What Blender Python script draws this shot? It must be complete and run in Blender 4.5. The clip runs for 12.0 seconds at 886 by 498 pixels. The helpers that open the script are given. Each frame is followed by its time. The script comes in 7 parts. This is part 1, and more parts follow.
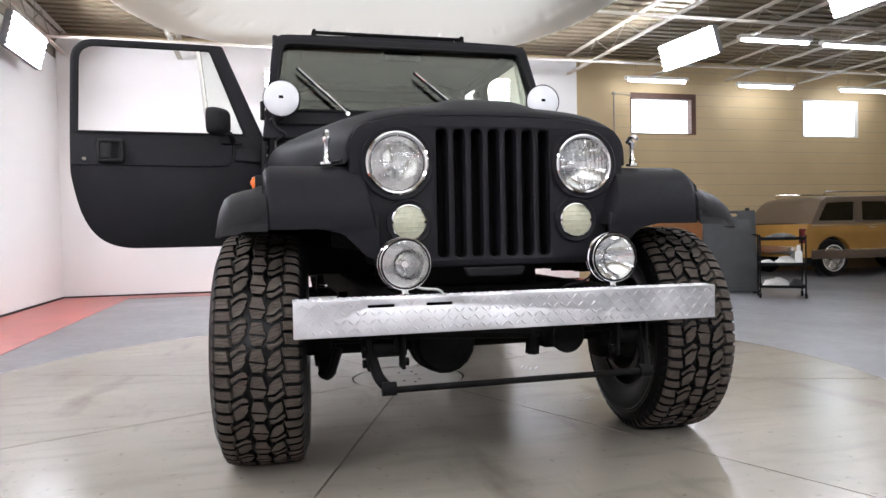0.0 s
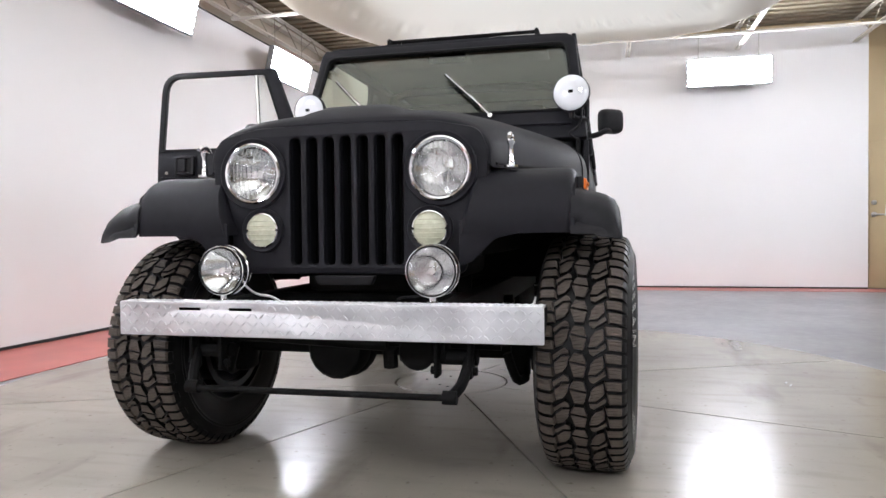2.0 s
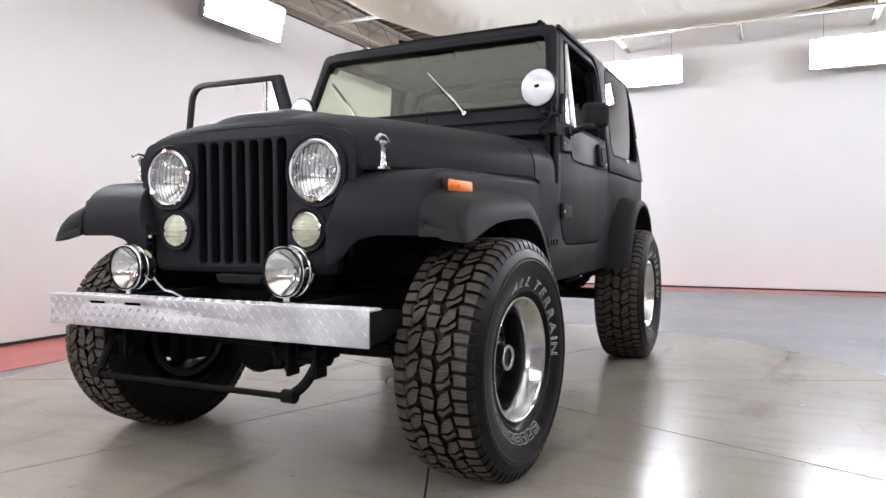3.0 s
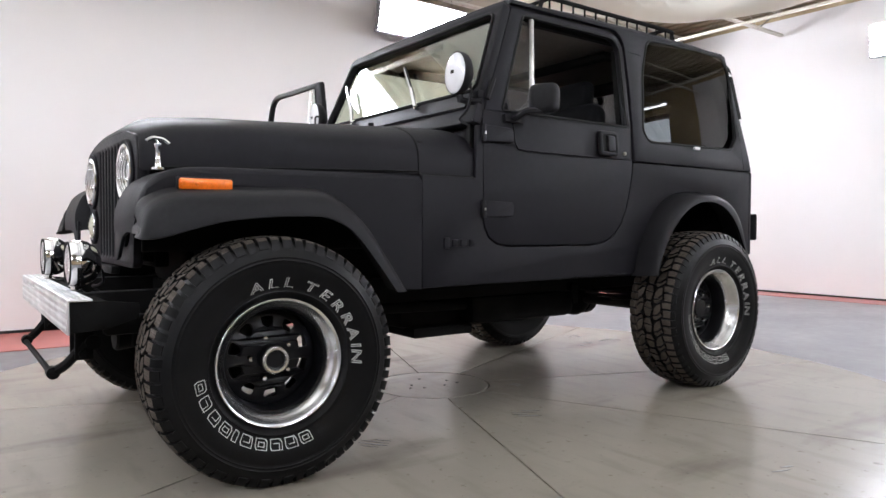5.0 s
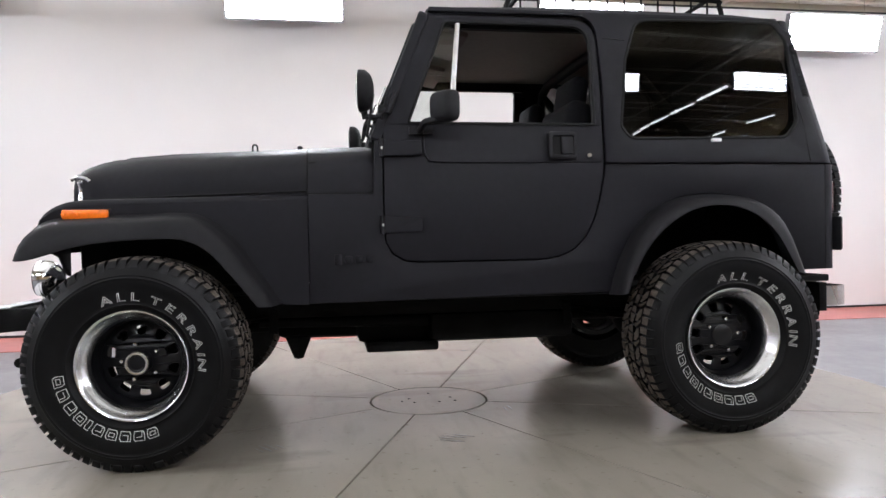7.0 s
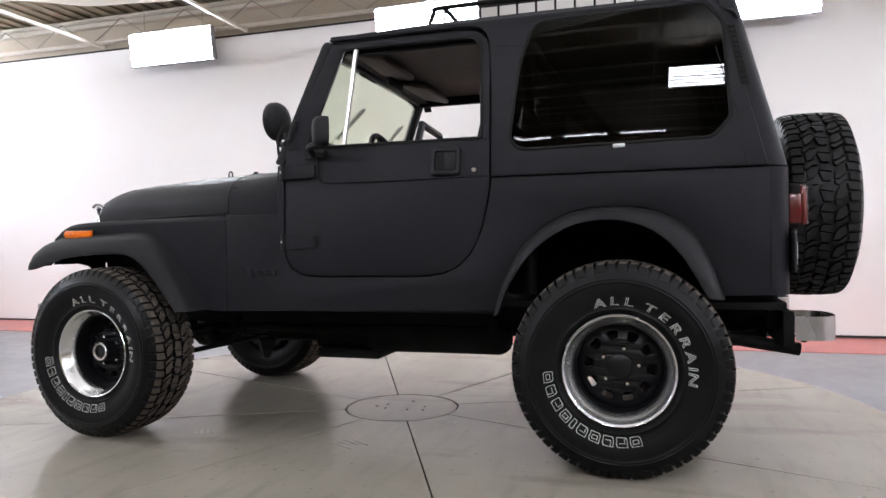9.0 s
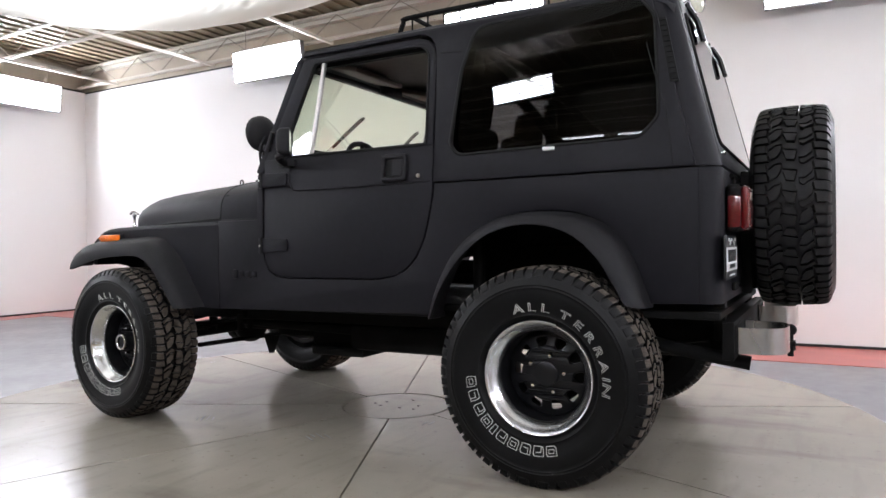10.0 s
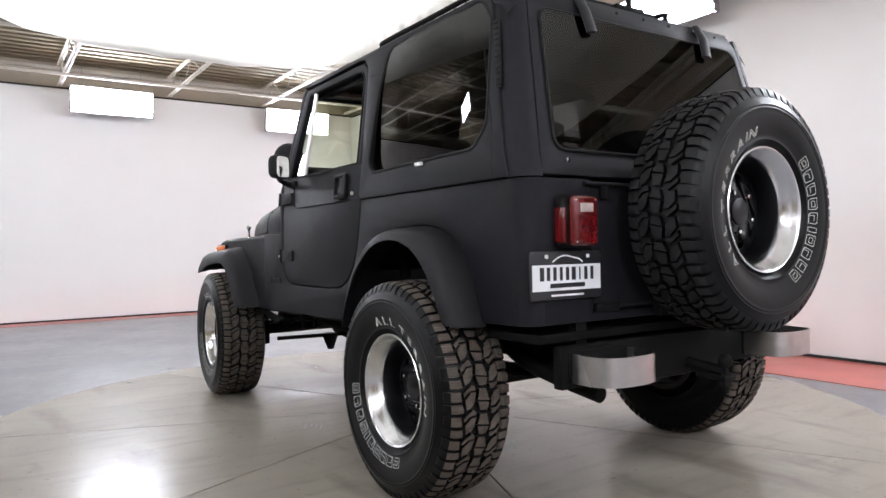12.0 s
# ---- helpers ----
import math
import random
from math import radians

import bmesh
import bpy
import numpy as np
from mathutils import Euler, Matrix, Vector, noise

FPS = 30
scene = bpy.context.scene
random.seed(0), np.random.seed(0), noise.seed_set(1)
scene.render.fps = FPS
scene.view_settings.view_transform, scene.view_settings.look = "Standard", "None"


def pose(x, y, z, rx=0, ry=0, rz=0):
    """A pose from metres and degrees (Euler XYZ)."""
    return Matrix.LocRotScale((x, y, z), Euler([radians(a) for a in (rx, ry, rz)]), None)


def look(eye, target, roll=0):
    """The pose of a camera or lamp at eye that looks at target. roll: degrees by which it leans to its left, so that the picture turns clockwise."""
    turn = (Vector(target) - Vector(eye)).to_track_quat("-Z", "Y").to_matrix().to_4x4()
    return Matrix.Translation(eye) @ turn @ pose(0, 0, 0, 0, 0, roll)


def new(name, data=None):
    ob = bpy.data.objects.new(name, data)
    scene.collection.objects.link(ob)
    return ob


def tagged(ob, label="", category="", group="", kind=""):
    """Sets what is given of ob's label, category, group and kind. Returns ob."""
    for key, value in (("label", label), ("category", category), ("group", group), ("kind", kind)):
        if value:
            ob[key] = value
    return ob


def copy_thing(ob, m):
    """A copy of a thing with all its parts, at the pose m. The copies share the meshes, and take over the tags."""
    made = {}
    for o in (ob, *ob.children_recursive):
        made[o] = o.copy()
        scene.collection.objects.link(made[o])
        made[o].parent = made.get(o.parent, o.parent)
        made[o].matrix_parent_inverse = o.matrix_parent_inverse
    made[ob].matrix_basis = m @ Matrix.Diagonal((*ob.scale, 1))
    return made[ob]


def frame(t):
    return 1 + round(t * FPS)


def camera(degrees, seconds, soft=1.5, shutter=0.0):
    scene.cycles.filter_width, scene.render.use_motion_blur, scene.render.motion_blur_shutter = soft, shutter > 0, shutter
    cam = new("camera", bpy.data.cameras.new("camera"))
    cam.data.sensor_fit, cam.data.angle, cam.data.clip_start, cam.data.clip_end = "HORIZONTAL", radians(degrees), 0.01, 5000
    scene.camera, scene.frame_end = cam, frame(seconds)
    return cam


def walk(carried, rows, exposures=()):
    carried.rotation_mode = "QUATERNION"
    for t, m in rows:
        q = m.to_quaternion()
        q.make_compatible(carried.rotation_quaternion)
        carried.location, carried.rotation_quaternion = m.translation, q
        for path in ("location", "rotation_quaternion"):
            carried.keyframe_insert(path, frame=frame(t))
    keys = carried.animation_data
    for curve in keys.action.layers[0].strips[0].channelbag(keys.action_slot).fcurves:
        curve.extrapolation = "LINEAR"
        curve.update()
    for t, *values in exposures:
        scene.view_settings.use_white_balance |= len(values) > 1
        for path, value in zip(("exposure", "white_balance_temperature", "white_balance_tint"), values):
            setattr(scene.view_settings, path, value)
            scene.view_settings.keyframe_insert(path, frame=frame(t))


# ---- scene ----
cam = camera(65.3, 12.0)
PATH = [
    (0, (-0.717, -2.49, 0.781), (-0.231, -0.55, 0.735), -1.1),
    (0.5, (-0.386, -2.54, 0.792), (-0.134, -0.556, 0.742), -0.9),
    (1, (-0.018, -2.545, 0.78), (-0.01, -0.545, 0.745), -0.9),
    (1.5, (0.399, -2.512, 0.798), (0.152, -0.527, 0.756), -0.7),
    (2, (0.826, -2.429, 0.802), (0.364, -0.484, 0.756), -0.6),
    (2.5, (1.253, -2.297, 0.808), (0.578, -0.415, 0.753), -0.7),
    (3, (1.654, -2.128, 0.818), (0.772, -0.334, 0.76), -0.3),
    (3.5, (2.041, -1.84, 0.81), (0.938, -0.172, 0.753), -0.1),
    (5.5, (3.137, -0.508, 0.816), (1.402, 0.487, 0.779), -0.3),
    (6, (3.299, -0.129, 0.796), (1.465, 0.668, 0.788), -0.9),
    (6.5, (3.455, 0.296, 0.841), (1.535, 0.856, 0.808), -0.7),
    (7, (3.546, 0.734, 0.836), (1.571, 1.049, 0.805), -1.0),
    (9, (3.498, 2.504, 0.877), (1.583, 1.929, 0.861), -0.9),
    (9.5, (3.394, 2.909, 0.893), (1.546, 2.145, 0.874), -0.9),
    (10, (3.232, 3.302, 0.883), (1.482, 2.334, 0.873), -0.8),
    (10.5, (3.008, 3.682, 0.906), (1.39, 2.506, 0.893), -0.8),
    (11, (2.746, 4.033, 0.914), (1.288, 2.664, 0.908), -0.8),
    (11.5, (2.461, 4.326, 0.934), (1.16, 2.807, 0.922), -1.3),
    (12, (2.151, 4.622, 0.924), (1.035, 2.963, 0.92), -1.1),
]
walk(cam, [(t, look(eye, target, roll)) for t, eye, target, roll in PATH])

# ---------------------------------------------------------------- light
world = bpy.data.worlds.new("world")
scene.world = world
world.use_nodes = True
world.node_tree.nodes["Background"].inputs[0].default_value = (0.75, 0.85, 1.0, 1)
world.node_tree.nodes["Background"].inputs[1].default_value = 0.15
TUBE_POWER = 74.0
SCRIM_POWER = 40.0
scene.view_settings.exposure = 0.19

# ---------------------------------------------------------------- materials


def mat(name, base, rough=0.5, metal=0.0, vary=0.0, scale=8.0, bump=0.0, bscale=60.0, rvary=0.0, second=None,
        spec=0.5, coat=0.0, detail=6.0, bdist=0.002, vscale2=0.6, vary2=0.0):
    """A principled material: colour varied at two scales, fine relief and uneven gloss."""
    m = bpy.data.materials.new(name)
    m.use_nodes = True
    nt = m.node_tree
    p = nt.nodes["Principled BSDF"]
    p.inputs["Base Color"].default_value = (*base, 1)
    p.inputs["Roughness"].default_value = rough
    p.inputs["Metallic"].default_value = metal
    p.inputs["Specular IOR Level"].default_value = spec
    p.inputs["Coat Weight"].default_value = coat
    geo = nt.nodes.new("ShaderNodeNewGeometry")
    if vary or second or vary2:
        n = nt.nodes.new("ShaderNodeTexNoise")
        n.inputs["Scale"].default_value, n.inputs["Detail"].default_value = scale, detail
        nt.links.new(geo.outputs["Position"], n.inputs["Vector"])
        n2 = nt.nodes.new("ShaderNodeTexNoise")
        n2.inputs["Scale"].default_value, n2.inputs["Detail"].default_value = vscale2, 2
        nt.links.new(geo.outputs["Position"], n2.inputs["Vector"])
        ramp = nt.nodes.new("ShaderNodeMapRange")
        ramp.inputs["From Min"].default_value, ramp.inputs["From Max"].default_value = 0.2, 0.8
        nt.links.new(n.outputs["Fac"], ramp.inputs["Value"])
        mix = nt.nodes.new("ShaderNodeMix")
        mix.data_type = "RGBA"
        a, b = tuple(c * (1 - vary) for c in base), tuple(min(1, c * (1 + vary)) for c in base)
        if second:
            a, b = base, second
        mix.inputs["A"].default_value, mix.inputs["B"].default_value = (*a, 1), (*b, 1)
        nt.links.new(ramp.outputs["Result"], mix.inputs["Factor"])
        out = mix.outputs["Result"]
        if vary2:
            r2 = nt.nodes.new("ShaderNodeMapRange")
            r2.inputs["From Min"].default_value, r2.inputs["From Max"].default_value = 0.15, 0.85
            r2.inputs["To Min"].default_value, r2.inputs["To Max"].default_value = 1 - vary2, 1 + vary2 * 0.4
            nt.links.new(n2.outputs["Fac"], r2.inputs["Value"])
            mul = nt.nodes.new("ShaderNodeMix")
            mul.data_type, mul.blend_type = "RGBA", "MULTIPLY"
            mul.inputs["Factor"].default_value = 1
            nt.links.new(out, mul.inputs["A"])
            nt.links.new(r2.outputs["Result"], mul.inputs["B"])
            out = mul.outputs["Result"]
        nt.links.new(out, p.inputs["Base Color"])
        if rvary:
            r = nt.nodes.new("ShaderNodeMapRange")
            r.inputs["From Min"].default_value, r.inputs["From Max"].default_value = 0.3, 0.7
            r.inputs["To Min"].default_value, r.inputs["To Max"].default_value = max(0, rough - rvary), min(1, rough + rvary)
            nt.links.new(n2.outputs["Fac"], r.inputs["Value"])
            nt.links.new(r.outputs["Result"], p.inputs["Roughness"])
    if bump:
        b = nt.nodes.new("ShaderNodeTexNoise")
        b.inputs["Scale"].default_value, b.inputs["Detail"].default_value = bscale, 4
        nt.links.new(geo.outputs["Position"], b.inputs["Vector"])
        bn = nt.nodes.new("ShaderNodeBump")
        bn.inputs["Strength"].default_value, bn.inputs["Distance"].default_value = bump, bdist
        nt.links.new(b.outputs["Fac"], bn.inputs["Height"])
        nt.links.new(bn.outputs["Normal"], p.inputs["Normal"])
    return m


def glass(name, tint, rough=0.0, ior=1.5):
    m = bpy.data.materials.new(name)
    m.use_nodes = True
    p = m.node_tree.nodes["Principled BSDF"]
    p.inputs["Base Color"].default_value = (*tint, 1)
    p.inputs["Roughness"].default_value = rough
    p.inputs["IOR"].default_value = ior
    p.inputs["Transmission Weight"].default_value = 1.0
    return m


def glow(name, colour, strength):
    m = bpy.data.materials.new(name)
    m.use_nodes = True
    p = m.node_tree.nodes["Principled BSDF"]
    p.inputs["Base Color"].default_value = (*colour, 1)
    p.inputs["Emission Color"].default_value = (*colour, 1)
    p.inputs["Emission Strength"].default_value = strength
    return m


PAINT = mat("matte_black_paint", (0.0080, 0.0075, 0.0100), 0.56, spec=0.16, vary=0.18, scale=35, bump=0.35, bscale=700, bdist=0.0008,
            rvary=0.06, vary2=0.12, vscale2=2.5)
PLASTIC = mat("black_textured_plastic", (0.0090, 0.0085, 0.0100), 0.57, spec=0.18, vary=0.2, scale=60, bump=0.3, bscale=900, bdist=0.0006)
STEEL = mat("black_chassis_steel", (0.0048, 0.0046, 0.0046), 0.70, spec=0.10, vary=0.5, scale=12, bump=0.4, bscale=120, bdist=0.002)
GLOSSBLACK = mat("gloss_black_enamel", (0.005, 0.005, 0.006), 0.32, spec=0.3, vary=0.2, scale=20)
SEAL = mat("black_rubber_seal", (0.005, 0.005, 0.005), 0.7, spec=0.2, vary=0.2, scale=40)
SPARETREAD = mat("clean_tread_rubber", (0.0125, 0.012, 0.012), 0.8, spec=0.2, vary=0.25, scale=30, bump=0.3, bscale=300, bdist=0.001)
TREAD = mat("dusty_tread_rubber", (0.074, 0.061, 0.051), 0.85, spec=0.2, vary=0.25, scale=30, bump=0.3, bscale=300, bdist=0.001)
SIDEWALL = mat("sidewall_rubber", (0.0036, 0.0035, 0.0038), 0.40, spec=0.16, vary=0.35, scale=14, bump=0.12, bscale=250, rvary=0.08)
LETTER = mat("white_tyre_letter", (0.62, 0.62, 0.58), 0.6, vary=0.15, scale=60)
CHROME = mat("chrome", (0.82, 0.82, 0.83), 0.07, 1.0, vary=0.04, scale=30)
POLISHED = mat("polished_aluminium", (0.68, 0.68, 0.68), 0.23, 1.0, vary=0.12, scale=25, bump=0.05, bscale=90, rvary=0.08)
BRUSHED = mat("brushed_stainless", (0.62, 0.6, 0.58), 0.3, 1.0, vary=0.15, scale=20, rvary=0.08)
DIAMOND = mat("diamond_plate_aluminium", (0.72, 0.72, 0.73), 0.46, 1.0, vary=0.2, scale=9, bump=0.15, bscale=150, rvary=0.1,
              vary2=0.2, vscale2=7)
AMBER = mat("amber_lens", (0.80, 0.16, 0.004), 0.3, vary=0.2, scale=80, coat=0.1)
RED = mat("red_lens", (0.085, 0.002, 0.003), 0.2, vary=0.2, scale=80, coat=0.6)
DULLLENS = mat("dull_clear_lens", (0.40, 0.34, 0.31), 0.35, vary=0.15, scale=60)
CLEARLENS = glass("headlamp_glass", (0.97, 0.98, 0.97), 0.04)
YELLOWLENS = mat("pale_yellow_lens", (0.46, 0.46, 0.34), 0.22, vary=0.15, scale=60, coat=0.6)
REFLECTOR = mat("lamp_reflector", (0.85, 0.85, 0.85), 0.12, 1.0, vary=0.1, scale=50)
WHITECOVER = mat("white_lamp_cover", (0.66, 0.67, 0.69), 0.16, vary=0.08, scale=12, coat=0.8)
WINDSCREEN = glass("windscreen_glass", (0.74, 0.81, 0.64), 0.0, 1.72)
CLEARGLASS = glass("clear_glass", (0.88, 0.92, 0.89))
TINT = glass("dark_tinted_glass", (0.070, 0.068, 0.068), 0.0, 1.39)
FLUTED = bpy.data.materials.new("fluted_lamp_lens")
FLUTED.use_nodes = True
_nt = FLUTED.node_tree
_p = _nt.nodes["Principled BSDF"]
_p.inputs["Base Color"].default_value = (0.74, 0.75, 0.75, 1)
_p.inputs["Metallic"].default_value, _p.inputs["Roughness"].default_value, _p.inputs["Coat Weight"].default_value = 0.92, 0.16, 0.6
_geo = _nt.nodes.new("ShaderNodeNewGeometry")
_br = _nt.nodes.new("ShaderNodeTexVoronoi")
_br.inputs["Scale"].default_value = 75
_map = _nt.nodes.new("ShaderNodeMapping")
_map.inputs["Scale"].default_value = (0.55, 0.2, 1.5)
_nt.links.new(_geo.outputs["Position"], _map.inputs["Vector"])
_nt.links.new(_map.outputs["Vector"], _br.inputs["Vector"])
_bm = _nt.nodes.new("ShaderNodeBump")
_bm.inputs["Strength"].default_value, _bm.inputs["Distance"].default_value = 0.15, 0.003
_nt.links.new(_br.outputs["Distance"], _bm.inputs["Height"])
_nt.links.new(_bm.outputs["Normal"], _p.inputs["Normal"])
LAMPGLASS = glass("fluted_headlamp_glass", (0.97, 0.98, 0.97), 0.03, 1.45)
_nt = LAMPGLASS.node_tree
_geo = _nt.nodes.new("ShaderNodeNewGeometry")
_map = _nt.nodes.new("ShaderNodeMapping")
_map.inputs["Scale"].default_value = (62.0, 0.0, 16.0)
_br = _nt.nodes.new("ShaderNodeTexVoronoi")
_br.inputs["Scale"].default_value = 1.0
_br.inputs["Randomness"].default_value = 0.35
_nt.links.new(_geo.outputs["Position"], _map.inputs["Vector"])
_nt.links.new(_map.outputs["Vector"], _br.inputs["Vector"])
_bm = _nt.nodes.new("ShaderNodeBump")
_bm.inputs["Strength"].default_value, _bm.inputs["Distance"].default_value = 0.9, 0.008
_nt.links.new(_br.outputs["Distance"], _bm.inputs["Height"])
_nt.links.new(_bm.outputs["Normal"], _nt.nodes["Principled BSDF"].inputs["Normal"])
MIRROR = mat("mirror_glass", (0.9, 0.9, 0.9), 0.02, 1.0)
SEATCLOTH = mat("charcoal_seat_cloth", (0.005, 0.005, 0.006), 0.85, spec=0.1, vary=0.25, scale=90, bump=0.4, bscale=500)
HEADLINER = mat("grey_headliner", (0.17, 0.15, 0.135), 0.9, vary=0.1, scale=40)
BROWNVINYL = mat("brown_vinyl", (0.09, 0.06, 0.05), 0.6, vary=0.15, scale=40)
DISC = mat("light_grey_turntable_coating", (0.285, 0.259, 0.216), 0.20, spec=0.28, vary=0.08, scale=2.6, detail=6,
           vary2=0.14, vscale2=0.7, bump=0.5, bscale=4.5, bdist=0.003)
FLOOR = mat("blue_grey_floor_coating", (0.180, 0.182, 0.194), 0.32, spec=0.36, vary=0.06, scale=1.8, detail=3,
            vary2=0.10, vscale2=0.4)
REDPAINT = mat("worn_red_floor_paint", (0.46, 0.105, 0.085), 0.32, vary=0.15, scale=4, vary2=0.2, vscale2=1.5)
DARKGAP = mat("dark_joint", (0.02, 0.02, 0.02), 0.8)
WALL = mat("white_wall_paint", (0.875, 0.86, 0.855), 0.85, spec=0.2, vary=0.015, scale=1.2, bump=0.05, bscale=40, vary2=0.03, vscale2=0.5)
TAN = mat("tan_block_paint", (0.56, 0.43, 0.25), 0.6, vary=0.06, scale=2.0, bump=0.15, bscale=60, vary2=0.12, vscale2=0.8)
CREAM = mat("cream_steel_paint", (0.60, 0.56, 0.49), 0.5, vary=0.06, scale=5)
# cream of the upper walls, darkened so the colour carries their shade
CREAMSHADE = mat("shaded_cream_block", (0.46, 0.40, 0.32), 0.7, vary=0.06, scale=4, vary2=0.12, vscale2=1.2, bump=0.1, bscale=50)
# darker than cream: the dimness under the roof is put into the colour
DECK = mat("dimmed_cream_deck", (0.23, 0.185, 0.122), 0.6, vary=0.08, scale=2, vary2=0.15)
BANKBACK = mat("grey_lamp_housing", (0.20, 0.20, 0.21), 0.5, vary=0.05)
HOUSING = mat("white_fixture_enamel", (0.8, 0.8, 0.8), 0.3, vary=0.03)
TUBE = glow("fluorescent_tube", (0.862, 0.887, 0.965), TUBE_POWER)
STRIPTUBE = glow("strip_light_tube", (0.92, 0.95, 1.0), 24.0)
SKYPANE = glow("daylight_pane", (0.80, 0.90, 1.0), 4.0)
BROWNWOOD = mat("brown_painted_wood", (0.10, 0.045, 0.03), 0.55, vary=0.2, scale=15)
PLY = mat("orange_plywood", (0.34, 0.135, 0.045), 0.5, vary=0.2, scale=5, vary2=0.2, vscale2=2)
OLDPLY = mat("stained_plywood", (0.34, 0.22, 0.11), 0.6, vary=0.35, scale=5, vary2=0.35, vscale2=3)
BURN = mat("dark_paint_overspray", (0.05, 0.04, 0.035), 0.7, vary=0.3, scale=12)
BOARD = mat("black_sign_board", (0.020, 0.021, 0.023), 0.5, vary=0.25, scale=6)
GOLD = mat("wagon_gold_paint", (0.36, 0.19, 0.045), 0.25, vary=0.1, scale=4, coat=0.5)
BROWNPAINT = mat("wagon_brown_paint", (0.10, 0.07, 0.05), 0.3, vary=0.1, coat=0.4)
SILVER = mat("wagon_silver_trim", (0.55, 0.54, 0.53), 0.25, 0.9, vary=0.1)
PAPER = mat("white_cloth", (0.75, 0.74, 0.72), 0.8, vary=0.1, scale=20)
PLATEBLACK = mat("plate_black", (0.015, 0.015, 0.017), 0.4, vary=0.1)
PLATEWHITE = mat("plate_white", (0.75, 0.76, 0.77), 0.4, vary=0.03)
PIPE = mat("grey_conduit", (0.30, 0.27, 0.22), 0.5, vary=0.1)
SCUFF = mat("scuff_mark", (0.10, 0.095, 0.09), 0.4, vary=0.5, scale=60)
SOOT = mat("dark_roof_void", (0.09, 0.08, 0.065), 0.8, vary=0.2, scale=2)



def stained(m, dark, amount, scale, stretch):
    """Adds scuffs and dirt with a shape of their own to a floor coating."""
    nt = m.node_tree
    p = nt.nodes["Principled BSDF"]
    src = p.inputs["Base Color"].links[0].from_socket
    geo = nt.nodes.new("ShaderNodeNewGeometry")
    last = src
    layers = ((scale, stretch, 0.57, 0.74, amount), (scale * 9, (1, 1, 1), 0.64, 0.75, amount * 0.8), (0.8, (1, 1, 1), 0.42, 0.8, amount * 0.5),
              (scale * 2.2, (0.35, 1.6, 1), 0.52, 0.80, amount * 0.45), (scale * 24, (1, 1, 1), 0.69, 0.76, amount))
    for k, (sc, st, lo, hi, amt) in enumerate(layers):
        mp = nt.nodes.new("ShaderNodeMapping")
        mp.inputs["Scale"].default_value = st
        mp.inputs["Rotation"].default_value = (0, 0, 0.5 + k)
        mp.inputs["Location"].default_value = (3.1 * k, 1.7 * k, 0)
        nt.links.new(geo.outputs["Position"], mp.inputs["Vector"])
        nz = nt.nodes.new("ShaderNodeTexNoise")
        nz.inputs["Scale"].default_value, nz.inputs["Detail"].default_value = sc, 5
        nt.links.new(mp.outputs["Vector"], nz.inputs["Vector"])
        mr = nt.nodes.new("ShaderNodeMapRange")
        mr.inputs["From Min"].default_value, mr.inputs["From Max"].default_value = lo, hi
        mr.inputs["To Max"].default_value = amt
        nt.links.new(nz.outputs["Fac"], mr.inputs["Value"])
        mx = nt.nodes.new("ShaderNodeMix")
        mx.data_type = "RGBA"
        mx.inputs["B"].default_value = (*dark, 1)
        nt.links.new(mr.outputs["Result"], mx.inputs["Factor"])
        nt.links.new(last, mx.inputs["A"])
        last = mx.outputs["Result"]
    nt.links.new(last, p.inputs["Base Color"])


stained(DISC, (0.10, 0.083, 0.064), 0.72, 3.0, (1, 0.30, 1))
stained(FLOOR, (0.09, 0.085, 0.085), 0.30, 2.0, (1, 0.4, 1))



def worn_gloss(m, lo, hi, scale):
    """Gloss worn dull in cloudy patches and fine scuffs."""
    nt = m.node_tree
    p = nt.nodes["Principled BSDF"]
    geo = nt.nodes.new("ShaderNodeNewGeometry")
    big, fine, add, span = (nt.nodes.new(k) for k in ("ShaderNodeTexNoise", "ShaderNodeTexNoise", "ShaderNodeMath", "ShaderNodeMapRange"))
    big.inputs["Scale"].default_value, big.inputs["Detail"].default_value = scale, 4
    fine.inputs["Scale"].default_value, fine.inputs["Detail"].default_value = scale * 11, 4
    add.operation = "MULTIPLY_ADD"
    add.inputs[1].default_value = 0.6
    nt.links.new(geo.outputs["Position"], big.inputs["Vector"])
    nt.links.new(geo.outputs["Position"], fine.inputs["Vector"])
    nt.links.new(fine.outputs["Fac"], add.inputs[0])
    nt.links.new(big.outputs["Fac"], add.inputs[2])
    span.inputs["From Min"].default_value, span.inputs["From Max"].default_value = 0.58, 1.02
    span.inputs["To Min"].default_value, span.inputs["To Max"].default_value = lo, hi
    nt.links.new(add.outputs[0], span.inputs["Value"])
    nt.links.new(span.outputs["Result"], p.inputs["Roughness"])


worn_gloss(DISC, 0.185, 0.266, 2.4)
worn_gloss(FLOOR, 0.285, 0.40, 1.2)

